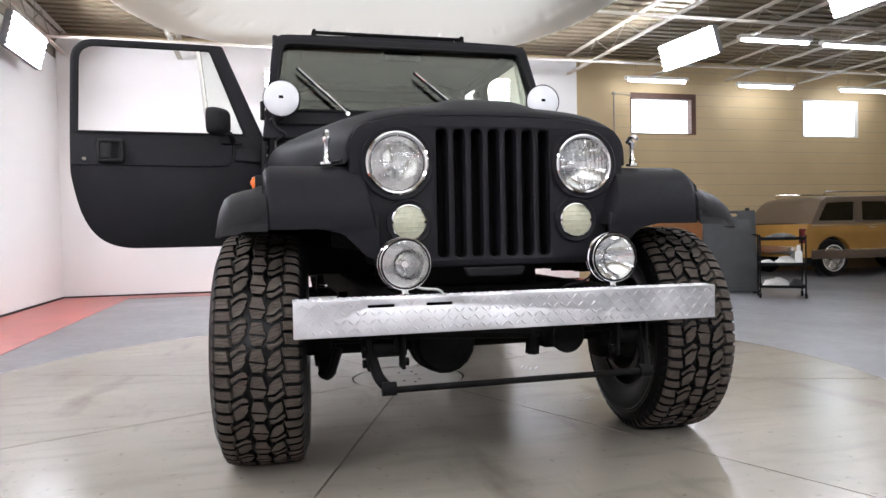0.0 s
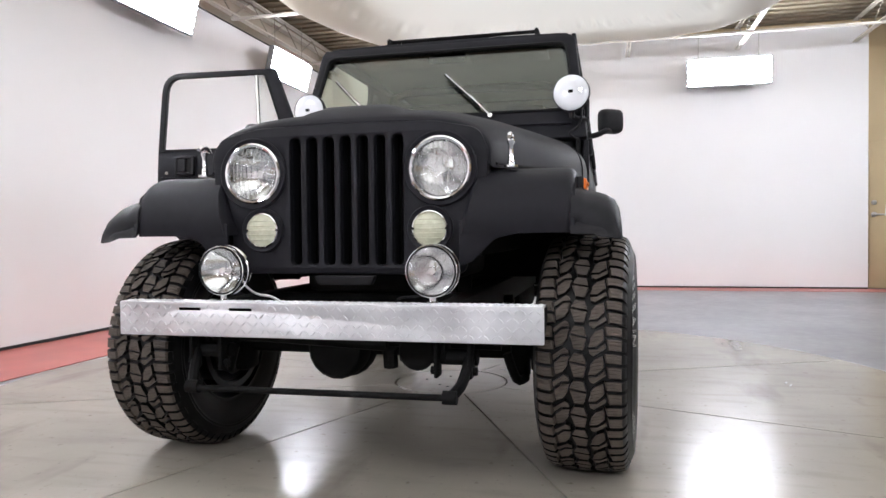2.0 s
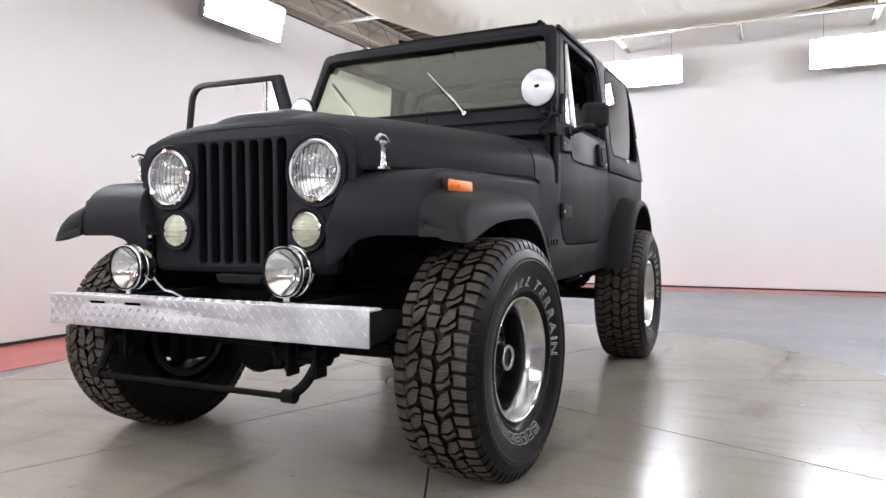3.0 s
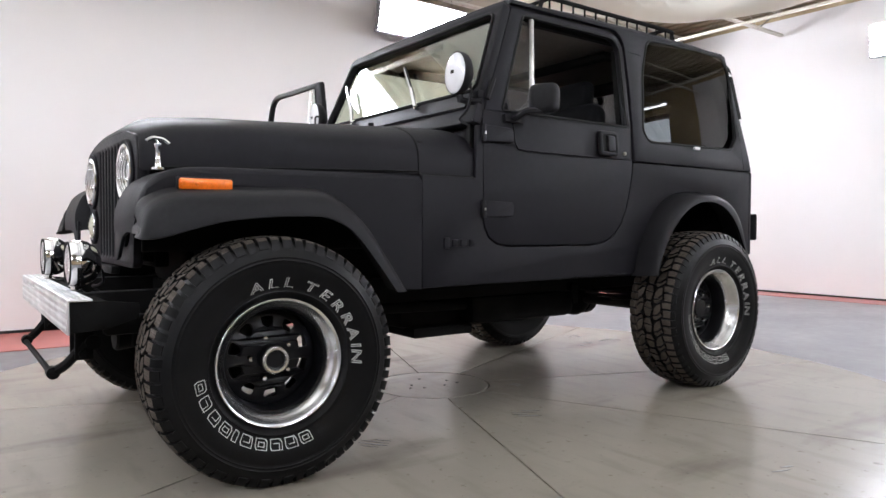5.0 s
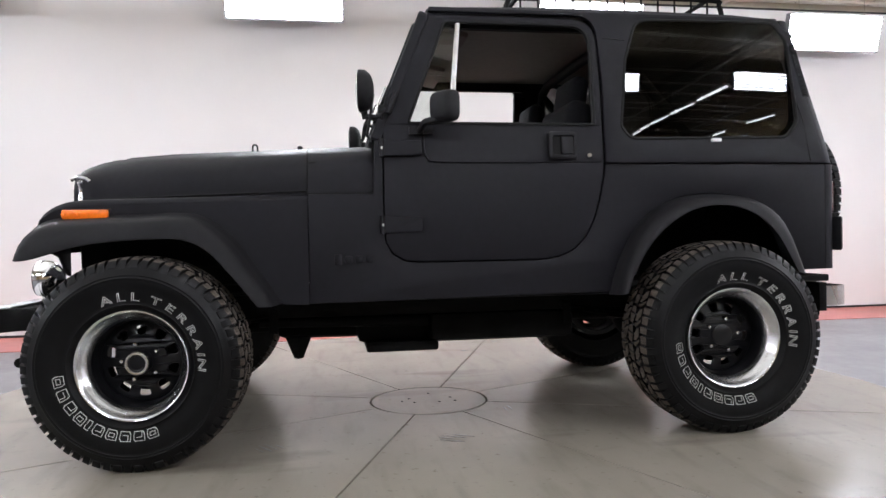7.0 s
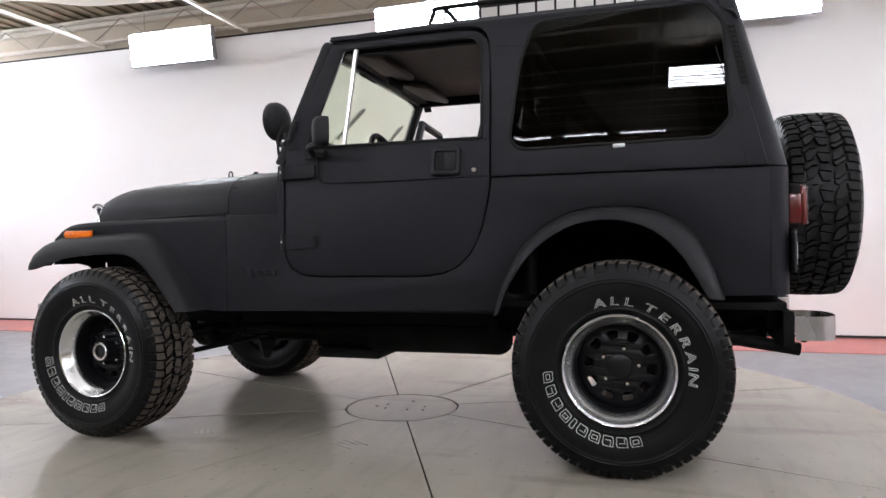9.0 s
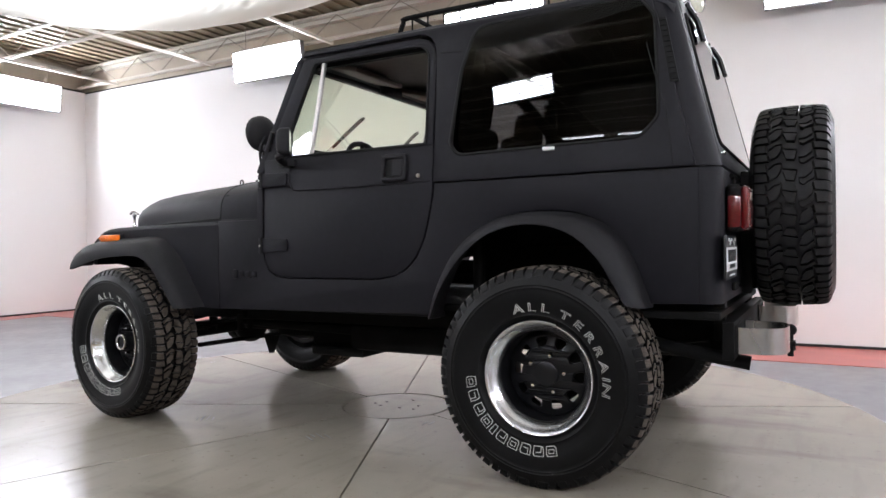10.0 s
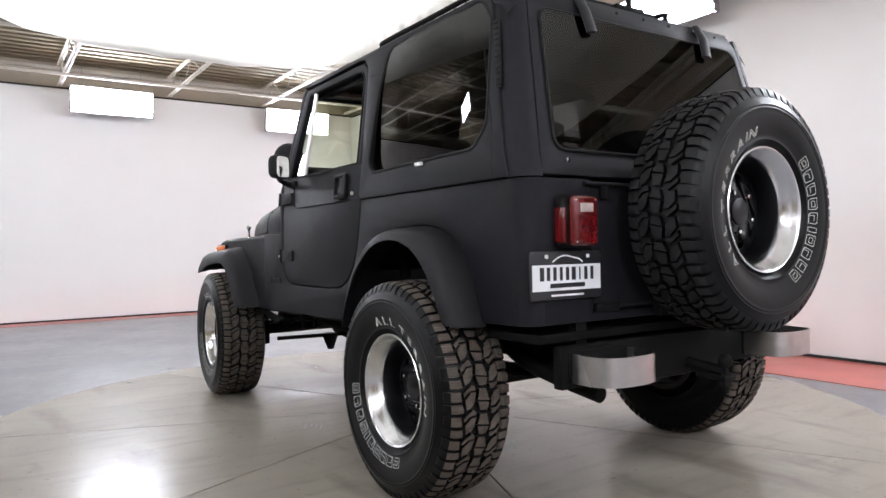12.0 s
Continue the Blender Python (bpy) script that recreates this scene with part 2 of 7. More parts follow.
SCRIM = bpy.data.materials.new("white_scrim_cloth")
SCRIM.use_nodes = True
_nt = SCRIM.node_tree
_p = _nt.nodes["Principled BSDF"]
_p.inputs["Base Color"].default_value = (0.82, 0.80, 0.77, 1)
_p.inputs["Roughness"].default_value = 0.9
_tr = _nt.nodes.new("ShaderNodeBsdfTranslucent")
_tr.inputs["Color"].default_value = (0.86, 0.84, 0.80, 1)
_mx = _nt.nodes.new("ShaderNodeMixShader")
_mx.inputs[0].default_value = 0.88
_nt.links.new(_p.outputs[0], _mx.inputs[1])
_nt.links.new(_tr.outputs[0], _mx.inputs[2])
_nt.links.new(_mx.outputs[0], _nt.nodes["Material Output"].inputs["Surface"])

# ---------------------------------------------------------------- mesh helpers


def part(name, bm, material, parent=None, label="", smooth=40):
    """Links a bmesh as one mesh object, under a thing or a part if one is given."""
    bmesh.ops.recalc_face_normals(bm, faces=bm.faces)
    me = bpy.data.meshes.new(name)
    bm.to_mesh(me)
    bm.free()
    if smooth:
        for f in me.polygons:
            f.use_smooth = True
        me.set_sharp_from_angle(angle=radians(smooth))
    me.materials.append(material)
    ob = new(name, me)
    if parent is not None:
        ob.parent = parent
    if label:
        tagged(ob, label)
    return ob


def thing(name, label, category, group="", kind="", at=(0, 0, 0)):
    ob = new(name)
    ob.empty_display_size = 0.1
    ob.location = at
    return tagged(ob, label, category, group, kind)


def box(bm, c, s, bev=0.0, m=None, seg=2):
    r = bmesh.ops.create_cube(bm, size=1.0)
    vs = r["verts"]
    for v in vs:
        v.co = Vector((v.co.x * s[0], v.co.y * s[1], v.co.z * s[2]))
    if bev:
        es = list({e for v in vs for e in v.link_edges})
        r = bmesh.ops.bevel(bm, geom=es, offset=bev, segments=seg, affect="EDGES", profile=0.5)
        vs = list({v for f in r["faces"] for v in f.verts} | {v for v in vs if v.is_valid})
    t = Matrix.Translation(c) @ (m or Matrix.Identity(4))
    for v in vs:
        v.co = t @ v.co
    return vs


def quad_strip(bm, rows, closed=False, caps=False):
    """Faces between rows of points of equal length."""
    vr = [[bm.verts.new(p) for p in row] for row in rows]
    n = len(vr[0])
    for a, b in zip(vr, vr[1:]):
        for i in range(n if closed else n - 1):
            j = (i + 1) % n
            bm.faces.new((a[i], a[j], b[j], b[i]))
    if caps and closed:
        bm.faces.new(vr[0])
        bm.faces.new(vr[-1][::-1])
    return vr


def lathe(bm, prof, seg=32, m=None, closed=False):
    """Turns (along, radius) pairs round the x axis."""
    m = m or Matrix.Identity(4)
    rows = []
    for k in range(seg):
        a = 2 * math.pi * k / seg
        rows.append([m @ Vector((x, r * math.cos(a), r * math.sin(a))) for x, r in prof])
    vr = [[bm.verts.new(p) for p in row] for row in rows]
    n = len(prof)
    for k in range(seg):
        a, b = vr[k], vr[(k + 1) % seg]
        for i in range(n if closed else n - 1):
            j = (i + 1) % n
            bm.faces.new((a[i], a[j], b[j], b[i]))
    bmesh.ops.remove_doubles(bm, verts=bm.verts, dist=1e-5)


def tube(bm, pts, r, seg=10, closed=False, flat=None):
    """A round bar along points; flat=(a, b) gives it an oval section."""
    pts = [Vector(p) for p in pts]
    n = len(pts)
    rows, up = [], None
    for i, p in enumerate(pts):
        a = pts[(i - 1) % n] if (closed or i) else p
        b = pts[(i + 1) % n] if (closed or i < n - 1) else p
        d = (b - a).normalized()
        if up is None:
            up = Vector((0, 0, 1)) if abs(d.z) < 0.9 else Vector((1, 0, 0))
        side = d.cross(up).normalized()
        up = side.cross(d).normalized()
        ra, rb = flat or (r, r)
        rows.append([p + side * ra * math.cos(2 * math.pi * k / seg) + up * rb * math.sin(2 * math.pi * k / seg) for k in range(seg)])
    if closed:
        rows.append(rows[0])
    quad_strip(bm, rows, closed=True, caps=not closed)
    if closed:
        bmesh.ops.remove_doubles(bm, verts=bm.verts, dist=1e-5)


def curve_pts(pts, n=6, closed=False):
    """A smooth line through points."""
    pts = [Vector(p) for p in pts]
    out, m = [], len(pts)
    last = m if closed else m - 1
    for i in range(last):
        p1, p2 = pts[i], pts[(i + 1) % m]
        p0 = pts[(i - 1) % m] if closed or i else p1
        p3 = pts[(i + 2) % m] if closed or i < m - 2 else p2
        for k in range(n):
            t = k / n
            out.append(0.5 * (2 * p1 + (p2 - p0) * t + (2 * p0 - 5 * p1 + 4 * p2 - p3) * t * t + (3 * p1 - p0 - 3 * p2 + p3) * t ** 3))
    if not closed:
        out.append(pts[-1])
    return out


def rounded(pts, seg=5):
    """A closed outline of (u, v, radius) corners, rounded."""
    out, n = [], len(pts)
    for i, (x, y, r) in enumerate(pts):
        p = Vector((x, y))
        a, b = Vector(pts[i - 1][:2]) - p, Vector(pts[(i + 1) % n][:2]) - p
        if r <= 0:
            out.append((x, y))
            continue
        ang = a.angle(b)
        d = min(r / math.tan(ang / 2), a.length * 0.49, b.length * 0.49)
        p0, p1 = p + a.normalized() * d, p + b.normalized() * d
        for k in range(seg + 1):
            t = k / seg
            q = p0 * (1 - t) ** 2 + p * 2 * t * (1 - t) + p1 * t * t
            out.append((q.x, q.y))
    return out


def plate(outer, holes=(), t=0.02, bev=0.003, place=None):
    """A flat plate with holes and eased edges; place maps (u, v, w) to the world."""
    cu = bpy.data.curves.new("outline", "CURVE")
    cu.dimensions, cu.fill_mode = "2D", "BOTH"
    cu.extrude, cu.bevel_depth, cu.bevel_resolution, cu.offset = max(t / 2 - bev, 0.0001), bev, 1, -bev
    for loop in (outer, *holes):
        sp = cu.splines.new("POLY")
        sp.points.add(len(loop) - 1)
        for q, (x, y) in zip(sp.points, loop):
            q.co = (x, y, 0, 1)
        sp.use_cyclic_u = True
    ob = bpy.data.objects.new("outline", cu)
    me = bpy.data.meshes.new_from_object(ob)
    bm = bmesh.new()
    bm.from_mesh(me)
    bpy.data.objects.remove(ob)
    bpy.data.curves.remove(cu)
    bpy.data.meshes.remove(me)
    bmesh.ops.remove_doubles(bm, verts=bm.verts, dist=1e-5)
    if place:
        for v in bm.verts:
            v.co = Vector(place(*v.co))
    return bm


def pane(outline, t, place):
    """A solid sheet of glass in one closed mesh."""
    bm = bmesh.new()
    a = [bm.verts.new(place(u, v, t / 2)) for u, v in outline]
    b = [bm.verts.new(place(u, v, -t / 2)) for u, v in outline]
    bm.faces.new(a)
    bm.faces.new(b[::-1])
    n = len(a)
    for i in range(n):
        j = (i + 1) % n
        bm.faces.new((a[j], a[i], b[i], b[j]))
    return bm


def curved_pane(outline, t, place, step=0.06):
    """A solid sheet of glass, cut into a fine grid so that it can bend."""
    bm = bmesh.new()
    bm.faces.new([bm.verts.new((u, v, 0)) for u, v in outline])
    for ax in (0, 1):
        lo, hi = min(p[ax] for p in outline), max(p[ax] for p in outline)
        n = int((hi - lo) / step)
        for k in range(1, n):
            co, no = Vector((0, 0, 0)), Vector((0, 0, 0))
            co[ax], no[ax] = lo + (hi - lo) * k / n, 1.0
            bmesh.ops.bisect_plane(bm, geom=bm.verts[:] + bm.edges[:] + bm.faces[:], plane_co=co, plane_no=no, dist=1e-5)
    back = bm.verts[:]
    r = bmesh.ops.extrude_face_region(bm, geom=bm.faces[:])
    front = [g for g in r["geom"] if isinstance(g, bmesh.types.BMVert)]
    for vs, w in ((back, -t / 2), (front, t / 2)):
        for v in vs:
            v.co = Vector(place(v.co.x, v.co.y, w))
    return bm


def circle(cx, cy, r, n=32):
    return [(cx + r * math.cos(2 * math.pi * k / n), cy + r * math.sin(2 * math.pi * k / n)) for k in range(n)]


def lettering(text, size, depth=0.002, line=0.0):
    """A mesh of raised words in the built-in font; with line, only their outlines, as thin as that."""
    cu = bpy.data.curves.new("text", "FONT")
    cu.body, cu.size, cu.extrude, cu.align_x = text, size, depth, "CENTER"
    if line:
        cu.fill_mode, cu.bevel_depth, cu.bevel_resolution, cu.resolution_u = "NONE", line, 0, 3
    ob = bpy.data.objects.new("text", cu)
    me = bpy.data.meshes.new_from_object(ob)
    bm = bmesh.new()
    bm.from_mesh(me)
    bpy.data.objects.remove(ob)
    bpy.data.curves.remove(cu)
    bpy.data.meshes.remove(me)
    return bm


def flip_x(bm):
    for v in bm.verts:
        v.co.x = -v.co.x
    return bm

# ---------------------------------------------------------------- the building
FZ = -0.04          # floor level; the turntable stands 4 cm proud
WX, WY, FY = -3.57, 8.30, -6.85
EAST, ROOFZ = 12.5, 3.76
CENTRE = (0.0, 1.21)


def slab(name, lo, hi, material, label, category):
    bm = bmesh.new()
    box(bm, [(a + b) / 2 for a, b in zip(lo, hi)], [b - a for a, b in zip(lo, hi)])
    return tagged(part(name, bm, material, smooth=0), label, category, kind="structure")


slab("floor", (WX - 0.2, FY - 0.2, FZ - 0.2), (EAST + 0.2, WY + 0.6, FZ), FLOOR, "glossy blue-grey coated concrete shop floor", "floor")
slab("wall_west", (WX - 0.2, FY - 0.2, FZ), (WX, WY + 0.4, 3.33), WALL, "smooth white painted studio wall", "wall")
slab("wall_west_upper", (WX - 0.25, FY - 0.2, 3.33), (WX - 0.04, WY + 0.4, ROOFZ), CREAMSHADE, "cream upper wall with painted-in shade above the white studio wall", "wall")
slab("wall_south", (WX, FY - 0.2, FZ), (EAST, FY, 3.35), WALL, "smooth white painted studio wall", "wall")
slab("wall_south_upper", (WX, FY - 0.25, 3.35), (EAST, FY - 0.04, ROOFZ), CREAMSHADE, "cream upper wall with painted-in shade above the white studio wall", "wall")
slab("wall_north", (WX, WY, FZ), (4.36, WY + 0.1, 3.62), WALL, "freestanding white painted studio wall", "wall")
slab("wall_east", (EAST, FY - 0.2, FZ), (EAST + 0.2, WY + 0.6, ROOFZ), TAN, "plain tan painted shop wall", "wall")
slab("ceiling", (WX - 0.2, FY - 0.2, ROOFZ), (EAST + 0.2, WY + 0.6, ROOFZ + 0.1), DECK, "cream steel roof deck, colour darkened for the dim light", "ceiling")


def tan_wall():
    # block wall with two window openings, seen beyond the white wall
    wins = [(5.44, 6.73, 2.45, 3.17), (9.0, 10.25, 2.45, 3.14)]
    bm = plate([(WX, FZ), (EAST, FZ), (EAST, ROOFZ), (WX, ROOFZ)],
               [[(a, c), (b, c), (b, d), (a, d)] for a, b, c, d in wins], 0.2, 0.002, lambda u, v, w: (u, WY + 0.25 + w, v))
    wall = tagged(part("wall_north_block", bm, TAN, smooth=0), "tan painted concrete block wall with high windows", "wall", kind="structure")
    for n, (a, b, c, d) in enumerate(wins):
        win = thing(f"window_{n + 1}", "small high window with bright daylight behind it" + (" and a brown frame" if n == 0 else ""), "window", kind="structure")
        fr = BROWNWOOD if n == 0 else HOUSING
        bm = bmesh.new()
        hd = 0.10 if n == 0 else 0.03
        box(bm, ((a + b) / 2, WY + 0.20, d - hd / 2), (b - a, 0.12, hd))
        box(bm, (b - 0.045, WY + 0.20, (c + d - hd) / 2), (0.09, 0.12, d - c - hd))
        box(bm, (a + 0.01, WY + 0.20, (c + d - hd) / 2), (0.02, 0.12, d - c - hd))
        box(bm, ((a + b) / 2 - 0.035, WY + 0.20, c + 0.01), (b - a - 0.11, 0.12, 0.02))
        part("window_frame", bm, fr, win, smooth=0)
        bm = bmesh.new()
        box(bm, ((a + b) / 2 - 0.04, WY + 0.27, (c + d - hd) / 2), (b - a - 0.1, 0.01, d - c - hd))
        part("pane", bm, SKYPANE, win, smooth=0)
    return wall


block_wall = tan_wall()


def wall_trim():
    bm = bmesh.new()
    box(bm, (WX + 0.012, (FY + WY) / 2, FZ + 0.012), (0.02, WY - FY, 0.024))
    tagged(part("baseboard_west", bm, DARKGAP, smooth=0), "thin dark joint at the foot of the white wall", "baseboard", kind="structure")
    bm = bmesh.new()
    box(bm, ((WX + 4.36) / 2, WY - 0.012, FZ + 0.012), (4.34 - WX, 0.02, 0.024))
    tagged(part("baseboard_north", bm, DARKGAP, smooth=0), "thin dark joint at the foot of the white wall", "baseboard", kind="structure")
    bm = bmesh.new()
    box(bm, ((WX + EAST) / 2, FY + 0.012, FZ + 0.012), (EAST - WX - 0.05, 0.02, 0.024))
    tagged(part("baseboard_south", bm, DARKGAP, smooth=0), "thin dark joint at the foot of the white wall", "baseboard", kind="structure")
    for n, c, d in (("west", (WX - 0.03, (FY + WY) / 2, 3.345), (0.022, WY - FY, 0.03)), ("south", ((WX + EAST) / 2, FY - 0.03, 3.365), (EAST - WX, 0.022, 0.03))):
        bm = bmesh.new()
        box(bm, c, d)
        tagged(part("trim_" + n, bm, DARKGAP, smooth=0), "dark gap along the top of the white wall", "trim", kind="structure")
    # red painted strips on the floor along the walls
    for n, (lo, hi) in {"west": ((WX + 0.03, FY + 0.03), (WX + 0.95, WY - 0.03)), "north": ((WX + 0.96, WY - 0.5), (4.8, WY - 0.03)),
                        "south": ((WX + 0.96, FY + 0.03), (6.0, FY + 0.45))}.items():
        bm = bmesh.new()
        box(bm, ((lo[0] + hi[0]) / 2, (lo[1] + hi[1]) / 2, FZ + 0.002), (hi[0] - lo[0], hi[1] - lo[1], 0.004))
        tagged(part("floor_strip_" + n, bm, REDPAINT, smooth=0), "worn red painted strip on the floor along the wall", "floor marking", kind="structure")


wall_trim()


def roof_frame():
    """Open-web joists along y with bridging bars across."""
    xs = [WX + 0.14 + 1.52 * k for k in range(11)]
    zb, zt = 3.38, 3.67

    def joist():
        j = thing("roof_joist", "cream painted open-web steel roof joist", "joist", "roof joists")
        for z in (zb, zt):
            for e in (-1, 1):
                # an angle section
                sec = [(0.006, 0.0), (0.034, 0.0), (0.034, 0.005), (0.011, 0.005), (0.011, 0.034), (0.006, 0.034)]
                bm = bmesh.new()
                quad_strip(bm, [[(e * x, y, z + h) for x, h in sec] for y in (FY + 0.05, WY - 0.05)], closed=True, caps=True)
                part("chord", bm, CREAM, j, smooth=0)
        bm = bmesh.new()
        bends = int((WY - FY - 0.2) / 0.45)
        tube(bm, [(0, FY + 0.1 + 0.45 * k, zb if k % 2 == 0 else zt) for k in range(bends + 1)], 0.008, 6)
        part("web", bm, PIPE, j)
        return j
    first = joist()
    first.location = (xs[0], 0, 0)
    for x in xs[1:]:
        copy_thing(first, pose(x, 0, 0))
    for y in (-5.9, -3.9, -1.9, 0.4, 2.7, 5.0, 7.2):
        bm = bmesh.new()
        box(bm, ((WX + EAST) / 2, y, zb - 0.03), (EAST - WX - 0.2, 0.04, 0.03))
        tagged(part("bridging_bar", bm, CREAM, smooth=0), "cream steel bridging bar across the roof joists", "bar", "bridging bars")
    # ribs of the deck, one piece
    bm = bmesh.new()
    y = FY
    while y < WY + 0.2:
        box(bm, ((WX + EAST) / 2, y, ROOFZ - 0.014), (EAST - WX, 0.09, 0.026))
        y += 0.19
    tagged(part("ceiling_ribs", bm, DECK, smooth=0), "ribs of the cream steel roof deck, colour darkened alike", "ceiling", kind="structure")
    for x, w in ((WX + 0.08, 0.16),):
        bm = bmesh.new()
        box(bm, (x - 0.06, (FY + WY) / 2, 3.655), (w - 0.08, WY - FY - 0.02, 0.045))
        tagged(part("ledger_beam", bm, CREAM, smooth=0), "cream painted beam along the top of the wall", "beam", kind="structure")
    bm = bmesh.new()
    box(bm, ((WX + EAST) / 2, FY - 0.005, 3.645), (EAST - WX - 0.3, 0.06, 0.045))
    tagged(part("ledger_beam", bm, CREAM, smooth=0), "cream painted beam along the top of the wall", "beam", kind="structure")


roof_frame()


def turntable():
    t = thing("turntable", "light grey coated round vehicle turntable set in the floor", "turntable", kind="structure", at=(*CENTRE, 0))
    R, r0, gap, th = 2.44, 0.305, 0.0035, 0.036
    for k in range(8):
        a0, a1 = radians(-20.5 + 45 * k), radians(-20.5 + 45 * (k + 1))
        bm = bmesh.new()
        outl = []
        for r, rev in ((R, False), (r0, True)):
            d = gap / r
            arc = [(a0 + d) + (a1 - a0 - 2 * d) * i / 12 for i in range(13)]
            outl += [(r * math.cos(a), r * math.sin(a)) for a in (arc[::-1] if rev else arc)]
        top = [bm.verts.new((x, y, 0)) for x, y in outl]
        bot = [bm.verts.new((x, y, -th)) for x, y in outl]
        bm.faces.new(top)
        for i in range(len(top)):
            j = (i + 1) % len(top)
            bm.faces.new((top[i], top[j], bot[j], bot[i]))
        part("plate", bm, DISC, t, smooth=0)
    bm = bmesh.new()
    lathe(bm, [(-th, 0.0), (-th, r0 - 0.010), (-0.002, r0 - 0.010), (0, r0 - 0.013), (0, 0.0)], 48, Matrix.Rotation(radians(-90), 4, "Y"))
    part("hub_cover", bm, DISC, t, smooth=0)
    for k in range(7):
        a = radians(20 + 51 * k)
        bm = bmesh.new()
        box(bm, (0.14 * math.cos(a) * (1 if k % 2 else 0.4), 0.14 * math.sin(a), 0.0005), (0.012, 0.012, 0.003), 0.001)
        part("bolt", bm, STEEL, t)
    bm = bmesh.new()
    lathe(bm, [(-0.036, 0.0), (-0.036, R - 0.003), (-0.03, R - 0.003), (-0.03, 0.0)], 64, Matrix.Rotation(radians(-90), 4, "Y"))
    part("bed", bm, DARKGAP, t)


turntable()

# ---------------------------------------------------------------- lamps


def bank_light():
    """A hanging bank of six fluorescent tubes, facing -y; the tubes stand proud of a narrow pan, so its ends are scalloped."""
    f = thing("bank_light", "grey six-tube fluorescent light bank, switched on", "light", "light banks round the studio")
    L, H = 1.10, 0.37
    bm = bmesh.new()
    box(bm, (0, 0.030, 0), (L + 0.024, 0.03, H + 0.01), 0.004)
    for s in (-1, 1):
        box(bm, (s * (L / 2 - 0.035), 0.0, 0), (0.03, 0.05, H - 0.01), 0.004)
        box(bm, (0, -0.008, s * (H / 2 + 0.006)), (L + 0.012, 0.07, 0.008), 0.002)
        box(bm, (s * (L / 2 + 0.013), 0.003, 0), (0.004, 0.066, H), 0.0015)
    part("pan", bm, BANKBACK, f)
    for k in range(6):
        z = -H / 2 + 0.031 + k * 0.0616
        bm = bmesh.new()
        tube(bm, [(-L / 2 + 0.004, -0.022, z), (L / 2 - 0.004, -0.022, z)], 0.0215, 12)
        t = part("tube", bm, TUBE, f)
        for s in (-1, 1):
            bm = bmesh.new()
            tube(bm, [(s * (L / 2 - 0.003), -0.022, z), (s * (L / 2 + 0.010), -0.022, z)], 0.0205, 10)
            part("end_cap", bm, BANKBACK, t)
    return f


def hangers(f):
    """Two thin rods from a light bank up to the roof deck."""
    for x in (-0.4, 0.4):
        p = f.matrix_basis @ Vector((x, 0.045, 0.16))
        bm = bmesh.new()
        tube(bm, [p, (p.x, p.y, ROOFZ - 0.03)], 0.004, 5)
        r = part("hanger", bm, PIPE, f)
        r.matrix_parent_inverse = f.matrix_basis.inverted()


BANKS = [  # x, y, z, turn, tilt down
    (2.50, 8.02, 3.03, 0, 6), (-0.17, 8.02, 3.02, 0, 6),
    (-3.33, 3.42, 3.06, 90, 14), (-3.33, 6.22, 3.02, 90, 14), (-3.33, 0.32, 3.17, 90, 14), (-3.33, -2.80, 3.21, 90, 8),
    # the bank at x 3.75 is an added, unseen lamp extending the south row
    (0.46, -6.58, 3.17, 180, 8), (-2.43, -6.58, 3.12, 180, 8), (5.00, 6.05, 3.27, -84, 17), (3.75, -6.58, 3.17, 180, 8),
    (5.45, 3.45, 3.28, -90, 22), (5.30, 0.20, 3.28, -80, 20), (5.00, -2.80, 3.28, -58, 16),
]
_bank = bank_light()
for n, (x, y, z, turn, tilt) in enumerate(BANKS):
    m = pose(x, y, z, 0, 0, turn) @ pose(0, 0, 0, tilt)
    if n == 0:
        _bank.matrix_basis = m
    else:
        _b = copy_thing(_bank, m)
for _b in [o for o in scene.objects if o.name.startswith("bank_light") and o.parent is None]:
    hangers(_b)


def strip_light():
    f = thing("strip_light", "single-tube fluorescent strip light, switched on", "light", "strip lights of the shop")
    bm = bmesh.new()
    box(bm, (0, 0, 0.04), (1.16, 0.10, 0.05), 0.006)
    part("housing", bm, HOUSING, f)
    bm = bmesh.new()
    tube(bm, [(-0.53, 0, 0), (0.53, 0, 0)], 0.028, 8)
    part("tube", bm, STRIPTUBE, f)
    for x in (-0.4, 0.4):
        bm = bmesh.new()
        tube(bm, [(x, 0, 0.05), (x, 0, 0.56)], 0.004, 5)
        part("hanger", bm, PIPE, f)
    return f


_strip = strip_light()
_strip.location = (5.69, 8.0, 3.28)
for x, y, z, rz in ((7.84, 8.0, 3.25, 0), (9.98, 8.0, 3.24, 0), (6.12, 5.7, 3.34, 0), (7.5, 5.75, 3.34, 0), (8.8, 5.78, 3.34, 0), (10.1, 5.8, 3.34, 0),
                    (10.2, 2.6, 3.34, 90), (10.2, 1.2, 3.34, 90), (10.2, -0.2, 3.34, 90)):
    copy_thing(_strip, pose(x, y, z, 0, 0, rz))


